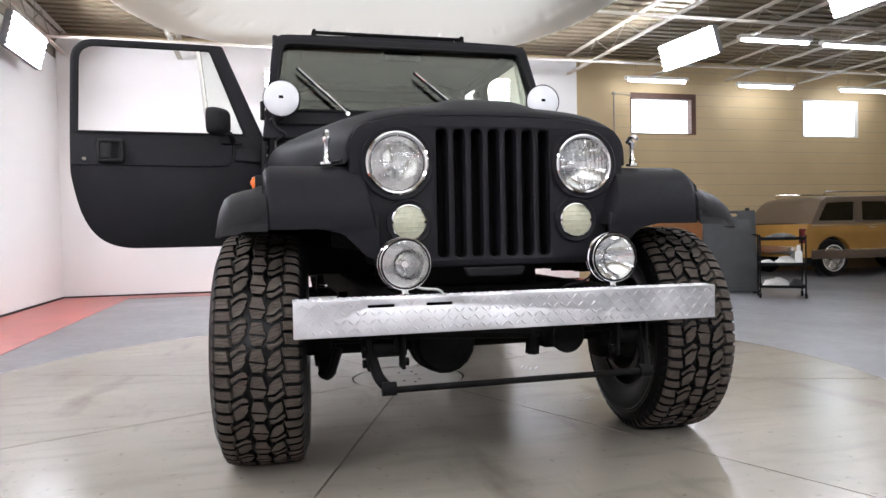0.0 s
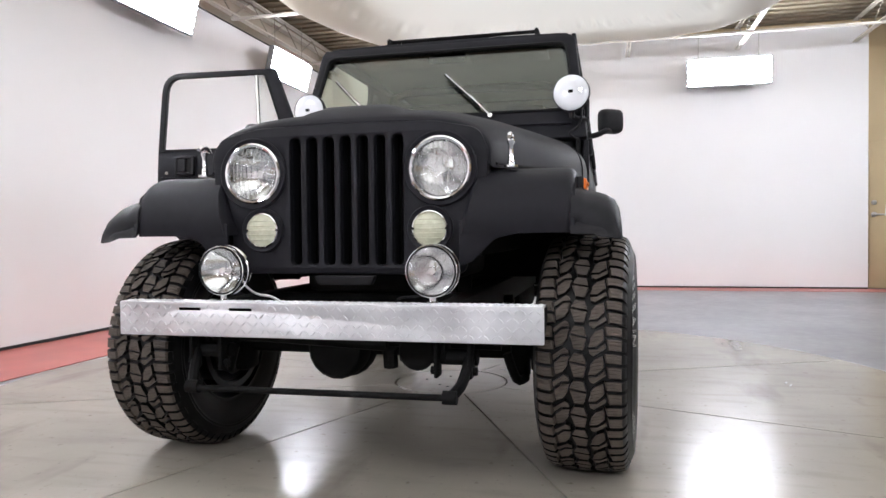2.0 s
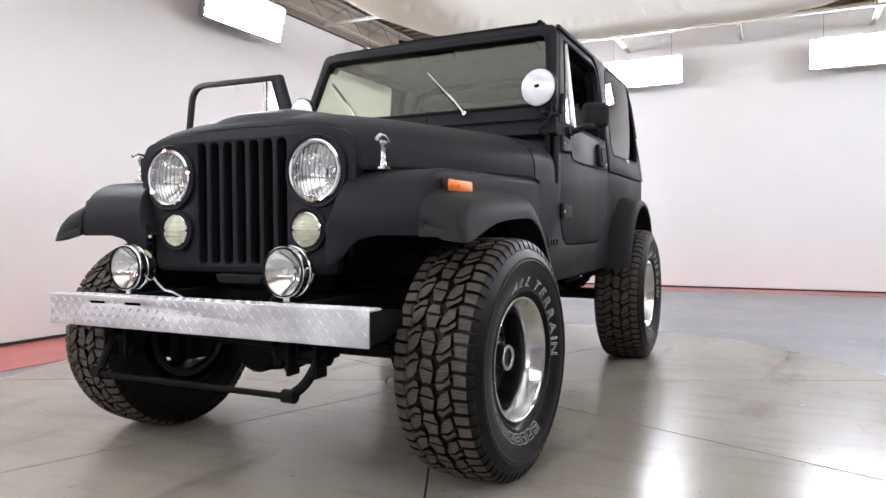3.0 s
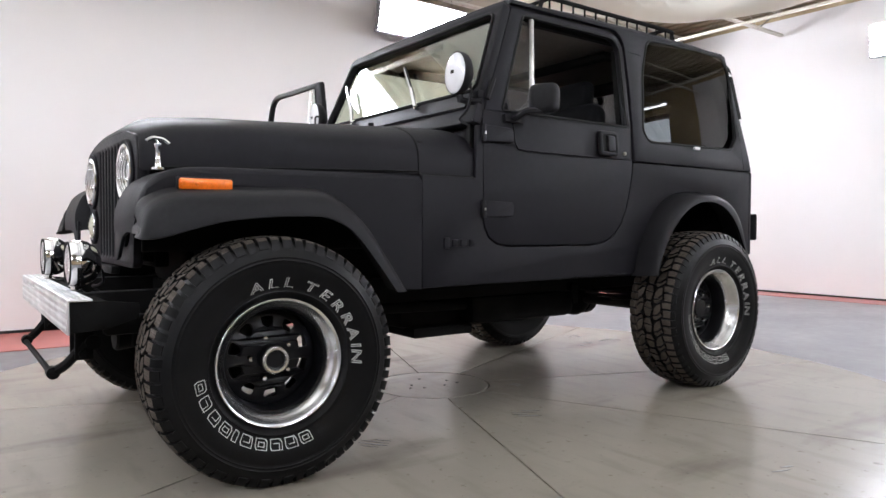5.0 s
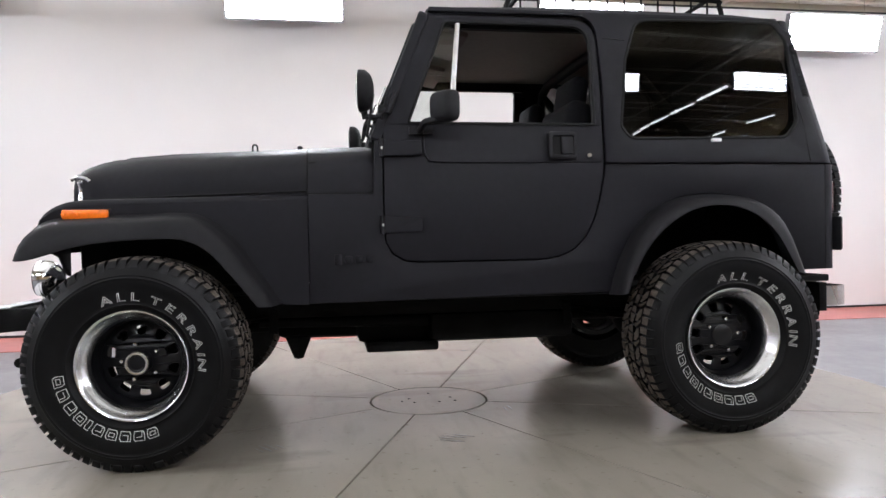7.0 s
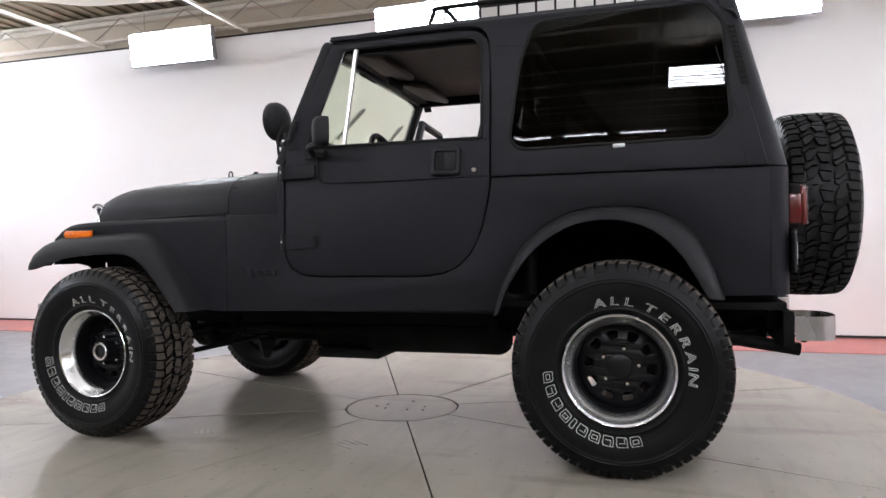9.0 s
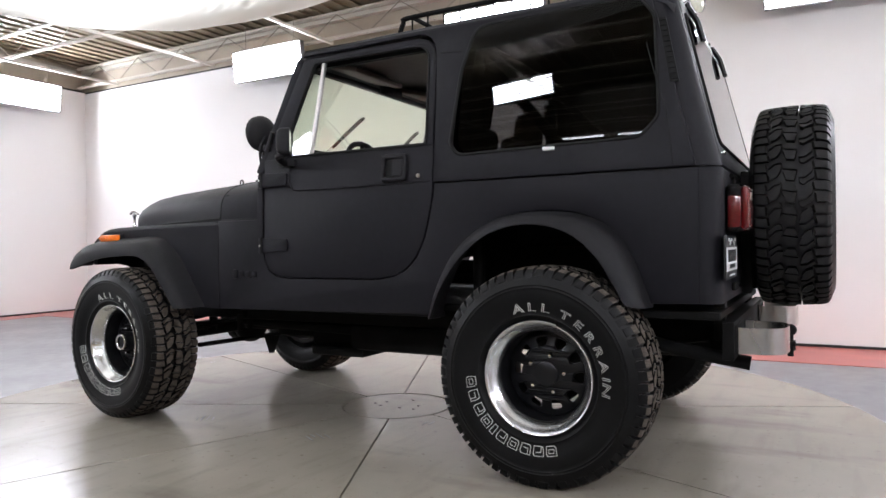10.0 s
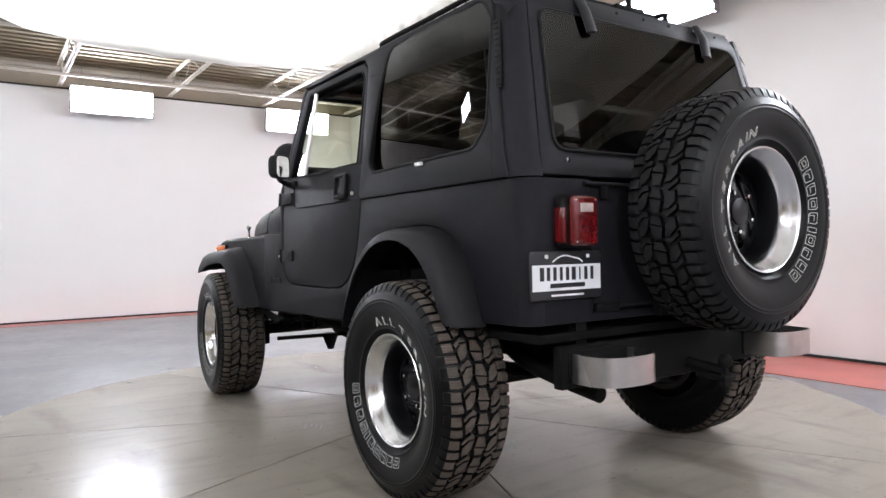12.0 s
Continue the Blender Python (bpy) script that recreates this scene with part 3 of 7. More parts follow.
def scrim():
    """The white cloth hung under the joists over the turntable, wrinkled along its hem, with lamps above it."""
    s = thing("overhead_scrim", "large white diffusion cloth with a wrinkled hem above the turntable", "cloth", at=(0.30, 1.4, 0))
    A, B = 2.55, 4.88
    bm = bmesh.new()
    rng = random.Random(4)
    rows, n = [], 1440
    ph = [rng.uniform(0, 6.28) for _ in range(4)]
    radii = [0.0, 0.2, 0.4, 0.6, 0.7, 0.76, 0.79, 0.81, 0.825, 0.84, 0.86, 0.89, 0.93, 0.965, 0.985, 1.0]
    for q in radii:
        row = []
        seam = math.exp(-((q - 0.825) / 0.028) ** 2)
        for k in range(n):
            a = 2 * math.pi * k / n
            c, sn = math.cos(a), math.sin(a)
            ex = 2.65 + 1.5 * max(0.0, sn)
            e = (abs(c) ** ex + abs(sn) ** ex) ** (-1 / ex)
            w = 0.010 * math.sin(97 * a + ph[0] + 2 * math.sin(7 * a)) + 0.008 * math.sin(61 * a + ph[1]) + 0.006 * math.sin(151 * a + 3 * math.sin(5 * a))
            sag = 0.010 * math.sin(23 * a + ph[2]) + 0.007 * math.sin(38 * a)
            z = 3.05 + 0.05 * q ** 2 + 0.012 * math.sin(4 * a + ph[3]) * q ** 2 + w * seam + sag * max(0.0, q - 0.8) * 3 - 0.018 * seam
            x, y = A * e * c * q, B * e * sn * q
            if c < 0:
                x += 0.42 * q * q * math.exp(-((y + 1.6) / 1.5) ** 2) - 0.13 * q * q * min(1.0, max(0.0, (y - 0.5) / 2.2))
            if c > 0:
                x += 0.35 * q * q * math.exp(-((y + 0.6) / 1.3) ** 2)
            row.append((x, y, z))
        rows.append(row)
    hem = [(x * (1.0 + 0.004 * math.sin(k * 0.475)), y * (1.0 + 0.004 * math.sin(k * 0.575)), z + 0.05) for k, (x, y, z) in enumerate(rows[-1])]
    rows.append(hem)
    quad_strip(bm, rows, closed=True)
    bmesh.ops.remove_doubles(bm, verts=bm.verts, dist=1e-4)
    part("cloth", bm, SCRIM, s, smooth=80)
    for k in range(0, n, 144):
        x, y, z = hem[k]
        bm = bmesh.new()
        tube(bm, [(x, y, z - 0.02), (x * 1.03, y * 1.02, ROOFZ - 0.01)], 0.006, 5)
        part("cord", bm, PIPE, s)


scrim()
for x, y, wide, long, k in ((0.45, -1.75, 3.4, 2.8, 1.75), (0.45, 1.35, 4.4, 2.9, 1.35), (0.35, 4.35, 3.6, 2.8, 0.60)):
    la = bpy.data.lights.new("scrim_lamp", "AREA")
    la.shape, la.size, la.size_y, la.energy = "RECTANGLE", wide, long, SCRIM_POWER * k
    la.color = (0.90, 0.94, 1.0)
    lo = tagged(new("scrim_lamp", la), "lamp above the diffusion cloth", "light", "lamps above the cloth")
    lo.matrix_basis = look((x, y, 3.36), (x, y, 0))

# ---------------------------------------------------------------- the vehicle
# x across (driver's side positive), y from the front axle to the rear, z up
SX = 0.745


def sidex(v):
    """The body side leans inwards above the belt line."""
    return SX - 0.13 * max(0.0, v - 1.2)


def side(s):
    return lambda u, v, w: (s * (sidex(v) + w), u, v)


truck = thing("off_road_vehicle", "matte black lifted off-road vehicle, hardtop, passenger door open", "car")

REAR_ARCH = [(1.905, 0.597), (1.945, 0.73), (2.03, 0.88), (2.18, 0.985), (2.36, 1.012), (2.54, 0.985), (2.67, 0.885), (2.76, 0.667)]
REAR_LIP = [(1.93, 0.597), (1.97, 0.70), (2.06, 0.83), (2.19, 0.925), (2.34, 0.957), (2.49, 0.925), (2.605, 0.83), (2.70, 0.667)]
FRONT_CREST = [(-0.392, 0.800), (-0.388, 0.84), (-0.362, 0.882), (-0.29, 0.915), (-0.15, 0.925), (0.0, 0.93), (0.13, 0.935), (0.23, 0.92), (0.34, 0.835), (0.43, 0.715), (0.515, 0.588)]
FRONT_LIP = [(-0.408, 0.786), (-0.392, 0.780), (-0.340, 0.786), (-0.25, 0.812), (-0.16, 0.834), (-0.05, 0.846), (0.08, 0.852), (0.18, 0.848), (0.27, 0.805), (0.36, 0.705), (0.450, 0.588)]


def smooth2(pts, n=4):
    return [(p.x, p.y) for p in curve_pts([(a, b, 0) for a, b in pts], n)]


def tub_side(s):
    arch = smooth2(REAR_ARCH)
    out = [(0.640, 0.583)] + arch + [(2.925, 0.67), (2.925, 1.140), (1.888, 1.140), (1.884, 1.10), (1.868, 1.02), (1.842, 0.92),
           (1.80, 0.835), (1.745, 0.780), (1.68, 0.750), (1.60, 0.737), (1.08, 0.737), (1.02, 0.745), (0.97, 0.775), (0.945, 0.82), (0.939, 0.87),
           (0.939, 1.235), (0.91, 1.235), (0.90, 1.02), (0.640, 1.02)]
    bm = plate(out, (), 0.024, 0.004, lambda u, v, w: (s * (SX - 0.012 + w), u, v))
    # rounded lower edge return
    for a, b in (((0.64, 0.583), (1.90, 0.597)),):
        box(bm, (s * (SX - 0.04), (a[0] + b[0]) / 2, 0.596), (0.05, b[0] - a[0], 0.022), 0.006)
    return bm


def corner(bm, s, z0, z1, yfun, xfun, r, n=8, t=0.02):
    """A rounded vertical corner between a side and the rear."""
    rows = []
    for z in [z0 + (z1 - z0) * i / 8 for i in range(9)]:
        X, Y = xfun(z), yfun(z)
        out = [(s * (X - r + r * math.cos(a)), Y - r + r * math.sin(a), z) for a in [math.pi / 2 * i / n for i in range(n + 1)]]
        inn = [(s * (X - r + (r - t) * math.cos(a)), Y - r + (r - t) * math.sin(a), z) for a in [math.pi / 2 * i / n for i in range(n, -1, -1)]]
        rows.append(out + inn)
    quad_strip(bm, rows, closed=True, caps=True)


REARY = 2.995


def body_panels():
    for s in (1, -1):
        part("body_side", tub_side(s), PAINT, truck)
        bm = bmesh.new()
        corner(bm, s, 0.67, 1.140, lambda z: REARY, lambda z: SX, 0.07)
        part("rear_corner", bm, PAINT, truck)
    # rear panel with the tailgate
    bm = plate([(-0.675, 0.67), (0.675, 0.67), (0.675, 1.14), (0.462, 1.14), (0.462, 0.70), (-0.462, 0.70), (-0.462, 1.14), (-0.675, 1.14)],
               (), 0.02, 0.003, lambda u, v, w: (u, REARY - 0.01 + w, v))
    part("rear_panel", bm, PAINT, truck)
    gate = part("tailgate", plate(rounded([(-0.456, 0.706, 0.02), (0.456, 0.706, 0.02), (0.456, 1.135, 0.01), (-0.456, 1.135, 0.01)]), (), 0.03, 0.004,
                                  lambda u, v, w: (u, REARY - 0.02 + w, v)), PAINT, truck)
    for s in (-1, 1):
        bm = bmesh.new()
        tube(bm, [(s * 0.50, REARY + 0.008, 1.125), (s * 0.30, REARY + 0.008, 1.125)], 0.008, 8)
        box(bm, (s * 0.41, REARY + 0.006, 1.10), (0.03, 0.014, 0.05), 0.003)
        part("latch", bm, STEEL, gate)
        bm = bmesh.new()
        box(bm, (s * 0.40, REARY + 0.006, 0.715), (0.11, 0.014, 0.03), 0.003)
        part("hinge", bm, STEEL, gate)
    # floor pan, firewall and inner wheel housings close the body from below
    inner = [("floor_pan", (0, 1.82, 0.625), (1.38, 2.33, 0.03)), ("firewall", (0, 0.66, 0.88), (1.40, 0.03, 0.55)), ("inner_rear_panel", (0, 2.955, 0.88), (1.30, 0.02, 0.40))]
    for s in (-1, 1):
        inner += [("wheel_housing", (s * 0.52, 2.36, 1.03), (0.40, 0.98, 0.02)), ("wheel_housing_side", (s * 0.33, 2.36, 0.83), (0.02, 0.98, 0.38)),
                  ("inner_fender", (s * 0.44, 0.17, 0.86), (0.02, 0.95, 0.26)), ("inner_fender_top", (s * 0.58, 0.15, 0.965), (0.30, 0.80, 0.015)), ("splash_shield", (s * 0.66, 0.60, 0.78), (0.14, 0.015, 0.38))]
    for nm, c, d in inner:
        bm = bmesh.new()
        box(bm, c, d, 0.004, seg=1)
        part(nm, bm, STEEL, truck)


body_panels()


def door_jamb(s):
    """The flange inside the door opening, which closes the gap round the door."""
    out = rounded([(0.90, 0.70, 0.10), (1.80, 0.70, 0.20), (1.94, 1.13, 0.3), (1.94, 1.139, 0), (0.90, 1.139, 0)], 8)
    hole = rounded([(0.985, 0.79, 0.10), (1.69, 0.79, 0.20), (1.83, 1.12, 0.3), (1.83, 1.13, 0), (0.985, 1.13, 0)], 8)
    part("door_jamb", plate(out, [hole], 0.012, 0.002, lambda u, v, w: (s * (SX - 0.046 + w), u, v)), STEEL, truck)
    bm = bmesh.new()
    box(bm, (s * (SX - 0.05), 0.935, 1.12), (0.02, 0.07, 0.25))
    part("hinge_post", bm, STEEL, truck)
    part("door_post", plate([(1.86, 1.10), (1.935, 1.10), (1.935, 1.70), (1.86, 1.70)], (), 0.03, 0.003, lambda u, v, w: (s * (sidex(v) - 0.05 + w), u, v)), STEEL, truck)
    bm = bmesh.new()
    box(bm, (s * (SX - 0.125), 1.52, 1.755), (0.03, 0.78, 0.05))
    part("roof_rail", bm, STEEL, truck)


for _s in (1, -1):
    door_jamb(_s)


def crown_section(y, w, z0, z1, n=26, power=2.9, bulge=0.0, bw=0.2, flat=0.0):
    pts = []
    for k in range(n + 1):
        a = math.pi * k / n
        c, sn = math.cos(a), math.sin(a)
        x = w * math.copysign(abs(c) ** (2 / power), c)
        z = z0 + (z1 - z0) * abs(sn) ** (2 / power)
        z += 0.012 * (1 - (x / w) ** 2)
        if bulge:
            q = (abs(x) - bw) / 0.014
            z += bulge * (1 / (1 + math.exp(min(40, max(-40, 3 * q)))))
        pts.append((x, y, z))
    return pts


def hood():
    rows = []
    prof = [(-0.318, 0.474, 1.02, 1.146, 0), (-0.316, 0.479, 1.01, 1.154, 0.0), (-0.308, 0.483, 1.005, 1.163, 0.0), (-0.288, 0.489, 1.005, 1.173, 0.003),
            (-0.25, 0.501, 1.006, 1.186, 0.014), (-0.19, 0.519, 1.008, 1.199, 0.020), (0.0, 0.572, 1.012, 1.212, 0.022), (0.3, 0.652, 1.017, 1.223, 0.022), (0.55, 0.708, 1.021, 1.232, 0.022), (0.634, 0.722, 1.022, 1.235, 0.022)]
    for y, w, z0, z1, b in prof:
        rows.append(crown_section(y, w, z0, z1 + 0.006, 64, 3.7, b * 1.15, 0.138 + 0.06 * (y + 0.37)))
    bm = bmesh.new()
    quad_strip(bm, rows)
    inner = [[(x * 0.965, y + 0.004, z - 0.016) for x, y, z in r] for r in (rows[0], rows[3])]
    quad_strip(bm, [rows[0], inner[0], inner[1]])
    h = part("hood", bm, PAINT, truck)
    for s in (1, -1):
        bm = bmesh.new()
        tube(bm, [(s * (w + 0.003), y, z0 + 0.012) for y, w, z0, z1, b in prof[3:]], 0.0045, 6)
        part("seam", bm, SEAL, h)
    bm = bmesh.new()
    tube(bm, crown_section(0.6375, 0.7235, 1.022, 1.2415, 48, 3.7, 0.0), 0.0032, 5)
    part("seam", bm, SEAL, h)
    rows = []
    for y, w, z1 in ((0.641, 0.724, 1.236), (0.75, 0.733, 1.239), (0.85, 0.738, 1.243), (0.885, 0.735, 1.243), (0.915, 0.728, 1.237)):
        rows.append(crown_section(y, w, 1.022, z1 + 0.006, 48, 3.7, 0.0))
    bm = bmesh.new()
    quad_strip(bm, rows)
    cowl = part("cowl", bm, PAINT, truck)
    for s in (1, -1):
        bm = bmesh.new()
        tube(bm, [(s * 0.724, 0.640, 1.021), (s * 0.732, 0.75, 1.021), (s * 0.735, 0.85, 1.021), (s * 0.728, 0.915, 1.021)], 0.007, 8)
        part("seam", bm, SEAL, cowl)
    # bumpers and washers on the cowl
    for x in (-0.42, -0.36, 0.05, 0.42):
        bm = bmesh.new()
        lathe(bm, [(0, 0.012), (0.014, 0.012), (0.018, 0.0)], 10, Matrix.Translation((x, 0.70 if x < 0.4 else 0.6, 1.238)) @ Matrix.Rotation(radians(-90), 4, "Y"))
        part("hood_bumper", bm, PLASTIC, truck)
    bm = bmesh.new()
    tube(bm, curve_pts([(0.337, 0.388, 1.222), (0.337, 0.388, 1.262), (0.337, 0.398, 1.270), (0.337, 0.408, 1.262), (0.337, 0.410, 1.222)], 4), 0.004, 6)
    part("washer_nozzle", bm, PLASTIC, truck)
    # chrome tie-down on each side of the hood
    for s in (1, -1):
        bm = bmesh.new()
        X, Y = s * 0.535, -0.272
        lathe(bm, [(1.005, 0.0), (1.005, 0.022), (1.012, 0.022), (1.014, 0.011), (1.03, 0.0105), (1.034, 0.008), (1.075, 0.008), (1.08, 0.012), (1.09, 0.013), (1.094, 0.008), (1.10, 0.0)],
              14, Matrix.Translation((X, Y, 0)) @ Matrix.Rotation(radians(-90), 4, "Y"))
        tube(bm, curve_pts([(X, Y - 0.036, 1.096), (X, Y - 0.018, 1.107), (X, Y, 1.108), (X, Y + 0.018, 1.104), (X, Y + 0.034, 1.092)], 4), 0.007, 8)
        part("hood_latch", bm, CHROME, truck, "chrome hood tie-down")


hood()


def grille():
    # shell with seven upright slots, lamp openings and rolled edges
    out = rounded([(-0.40, 0.672, 0.04), (0.40, 0.672, 0.04), (0.405, 0.80, 0.02), (0.468, 0.97, 0.03), (0.472, 1.06, 0.02), (0.445, 1.128, 0.06), (0.30, 1.156, 0.2), (0.0, 1.162, 0.0),
                   (-0.30, 1.156, 0.2), (-0.445, 1.128, 0.06), (-0.472, 1.06, 0.02), (-0.468, 0.97, 0.03), (-0.405, 0.80, 0.02)], 6)
    slots = []
    for k in range(7):
        cx = 0.004 + (k - 3) * 0.0585
        h = 0.018
        slots.append(rounded([(cx - h, 0.702, 0.016), (cx + h, 0.702, 0.016), (cx + h, 1.118, 0.017), (cx - h, 1.118, 0.017)], 5))
    lamps = [circle(s * 0.320, 1.005, 0.094, 36) for s in (1, -1)]
    bm = plate(out, slots + lamps, 0.034, 0.008, lambda u, v, w: (u, -0.307 - w, v))
    g = part("grille", bm, PAINT, truck)
    for k in range(7):
        cx = 0.004 + (k - 3) * 0.0585
        for e in (-0.0185, 0.0185):
            bm = bmesh.new()
            box(bm, (cx + e, -0.279, 0.91), (0.003, 0.045, 0.41))
            part("slot_wall", bm, PAINT, g, smooth=0)
    bm = bmesh.new()
    box(bm, (0, -0.205, 0.90), (0.62, 0.05, 0.46), 0.01)
    rad = part("radiator", bm, STEEL, truck, "black radiator core behind the grille")
    for k in range(20):
        bm = bmesh.new()
        box(bm, (-0.285 + k * 0.03, -0.236, 0.90), (0.004, 0.012, 0.42))
        part("fin", bm, STEEL, rad, smooth=0)
    bm = bmesh.new()
    box(bm, (0, 0.2, 0.80), (0.48, 0.62, 0.42), 0.04)
    box(bm, (0.28, 0.15, 0.74), (0.12, 0.45, 0.2), 0.03)
    box(bm, (-0.28, 0.15, 0.78), (0.12, 0.4, 0.25), 0.03)
    part("engine", bm, STEEL, truck, "black engine in deep shade")
    bm = plate(rounded([(-0.09, 0.638, 0.008), (0.09, 0.638, 0.008), (0.105, 0.668, 0.006), (-0.105, 0.668, 0.006)]), (), 0.03, 0.003, lambda u, v, w: (u, -0.322 + w, v))
    part("bumper_pad", bm, PLASTIC, g)
    for s in (1, -1):
        lamp_round("headlight", s * 0.320, -0.327, 1.005, 0.103, 0.086, FLUTED, True)
        lamp_round("turn_signal", s * 0.287, -0.330, 0.817, 0.058, 0.052, YELLOWLENS, False)


def lamp_round(name, x, y, z, r, rl, lens, deep):
    """A round lamp set in the grille: bezel, lens and, behind clear glass, a reflector bowl."""
    m = Matrix.Translation((x, y, z)) @ Matrix.Rotation(radians(-90), 4, "Z")
    bm = bmesh.new()
    lathe(bm, [(-0.03, r + 0.012), (0.004, r + 0.016), (0.008, r + 0.012), (0.004, r - 0.001), (-0.03, r - 0.001)], 40, m)
    holder = part(name, bm, PAINT, truck)
    bm = bmesh.new()
    if deep:
        lathe(bm, [(-0.002, r), (0.010, r - 0.002), (0.014, r - 0.007), (0.012, rl + 0.004), (0.004, rl), (-0.004, rl)], 40, m)
    else:
        lathe(bm, [(0.0, r), (0.009, r - 0.001), (0.011, r - 0.004), (0.008, rl), (-0.004, rl)], 40, m)
    part("bezel", bm, CHROME, holder, "chrome bezel")
    bm = bmesh.new()
    k = 0.026 if deep else 0.018
    prof = [(0.004 + k * (1 - (q / 8) ** 2), rl * q / 8) for q in range(9)]
    if deep:
        lathe(bm, prof + [(a - 0.004, b) for a, b in prof[::-1]], 40, m)
        part("lens", bm, LAMPGLASS, holder, "fluted glass lens over a bright reflector")
        bm = bmesh.new()
        lathe(bm, [(0.002 - 0.055 * (1 - (q / 8) ** 2), (rl - 0.001) * q / 8) for q in range(9)], 40, m)
        part("reflector", bm, REFLECTOR, holder, "bright reflector bowl")
        bm = bmesh.new()
        lathe(bm, [(-0.05, 0.012), (-0.012, 0.014), (-0.008, 0.012), (-0.008, 0.0)], 20, m)
        part("bulb_shield", bm, CHROME, holder)
    else:
        lathe(bm, prof, 32, m)
        part("lens", bm, lens, holder)
        bm = bmesh.new()
        for zz in (-0.03, -0.015, 0.0, 0.015, 0.03):
            hw = math.sqrt(rl ** 2 - zz ** 2) * 0.93
            tube(bm, [m @ Vector((0.0045 + k * (1 - (q * q * hw * hw + zz * zz) / rl ** 2), q * hw, zz)) for q in (-1, -0.5, 0, 0.5, 1)], 0.0022, 5)
        part("rib", bm, lens, holder)
        for e in (-1, 1):
            bm = bmesh.new()
            lathe(bm, [(0.009, 0.0), (0.013, 0.004), (0.009, 0.005)], 8, m @ Matrix.Translation((0, e * (r - 0.004), 0)))
            part("screw", bm, STEEL, holder)


grille()


def fender(s):
    # top and front: a sheet swept down over the nose
    path = curve_pts([(0, 0.640, 1.022), (0, 0.3, 1.017), (0, 0.0, 1.012), (0, -0.2, 1.006), (0, -0.285, 0.992), (0, -0.345, 0.955), (0, -0.375, 0.90), (0, -0.385, 0.85), (0, -0.383, 0.80)], 5)
    rows = []
    n = len(path)
    for i, p in enumerate(path):
        d = (path[min(i + 1, n - 1)] - path[max(i - 1, 0)]).normalized()
        inward = Vector((0, -d.z, d.y))
        q = i / (n - 1)
        xin = 0.44 - 0.05 * max(0.0, q - 0.5) * 2
        xo = 0.735
        edge = 0.03
        pts = [Vector((s * (xin - 0.012), p.y, p.z)) + inward * 0.075, Vector((s * xin, p.y, p.z)) + inward * 0.01, Vector((s * (xin + 0.01), p.y, p.z))]
        for k in range(6):
            a = math.pi / 2 * k / 5
            pts.append(Vector((s * (xo - edge + edge * math.sin(a)), p.y, p.z)) + inward * edge * (1 - math.cos(a)))
        pts.append(Vector((s * xo, p.y, p.z)) + inward * 0.055)
        rows.append(pts)
    bm = bmesh.new()
    quad_strip(bm, rows)
    f = part("fender", bm, PAINT, truck)
    # side sheet with the wheel arch
    arch = smooth2(FRONT_CREST)
    arch = [a for a in arch if a[1] < 0.99]
    out = [(0.636, 0.583)] + arch[::-1] + [(-0.352, 0.93), (-0.30, 0.965), (-0.22, 0.982), (0.0, 0.988), (0.636, 0.998)]
    part("fender_side", plate(out, (), 0.016, 0.002, lambda u, v, w: (s * (0.728 + (0.008 if u > 0.4 else 0.008 * max(0, u / 0.4)) + w), u, v)), PAINT, f)
    flare(s, FRONT_CREST, FRONT_LIP, f, 0.735, 0.870, tip=0.045)
    # front apron between fender and grille, and the marker lamp
    ap = rounded([(0.39, 0.70, 0.01), (0.43, 0.715, 0.03), (0.50, 0.785, 0.06), (0.60, 0.806, 0), (0.60, 0.84, 0), (0.39, 0.84, 0)], 5)
    part("apron", plate(ap, (), 0.012, 0.002, lambda u, v, w: (s * u, -0.372 + w, v)), PAINT, f)
    bm = bmesh.new()
    lens = bmesh.new()
    box(lens, (s * 0.752, -0.185, 0.949), (0.03, 0.165, 0.036), 0.007)
    lam = part("side_marker", lens, AMBER, truck, "amber side marker lamp")
    b2 = bmesh.new()
    box(b2, (s * 0.742, -0.185, 0.949), (0.03, 0.175, 0.044), 0.004)
    part("base", b2, PLASTIC, lam)
    for yy in (-0.262, -0.215):
        b3 = bmesh.new()
        lathe(b3, [(0, 0.0), (0.0, 0.006), (0.004, 0.005), (0.005, 0.0)], 10, Matrix.Translation((s * 0.767, yy, 0.949)) @ (Matrix.Identity(4) if s > 0 else Matrix.Rotation(math.pi, 4, "Z")))
        part("screw", b3, AMBER, lam)
    bm.free()


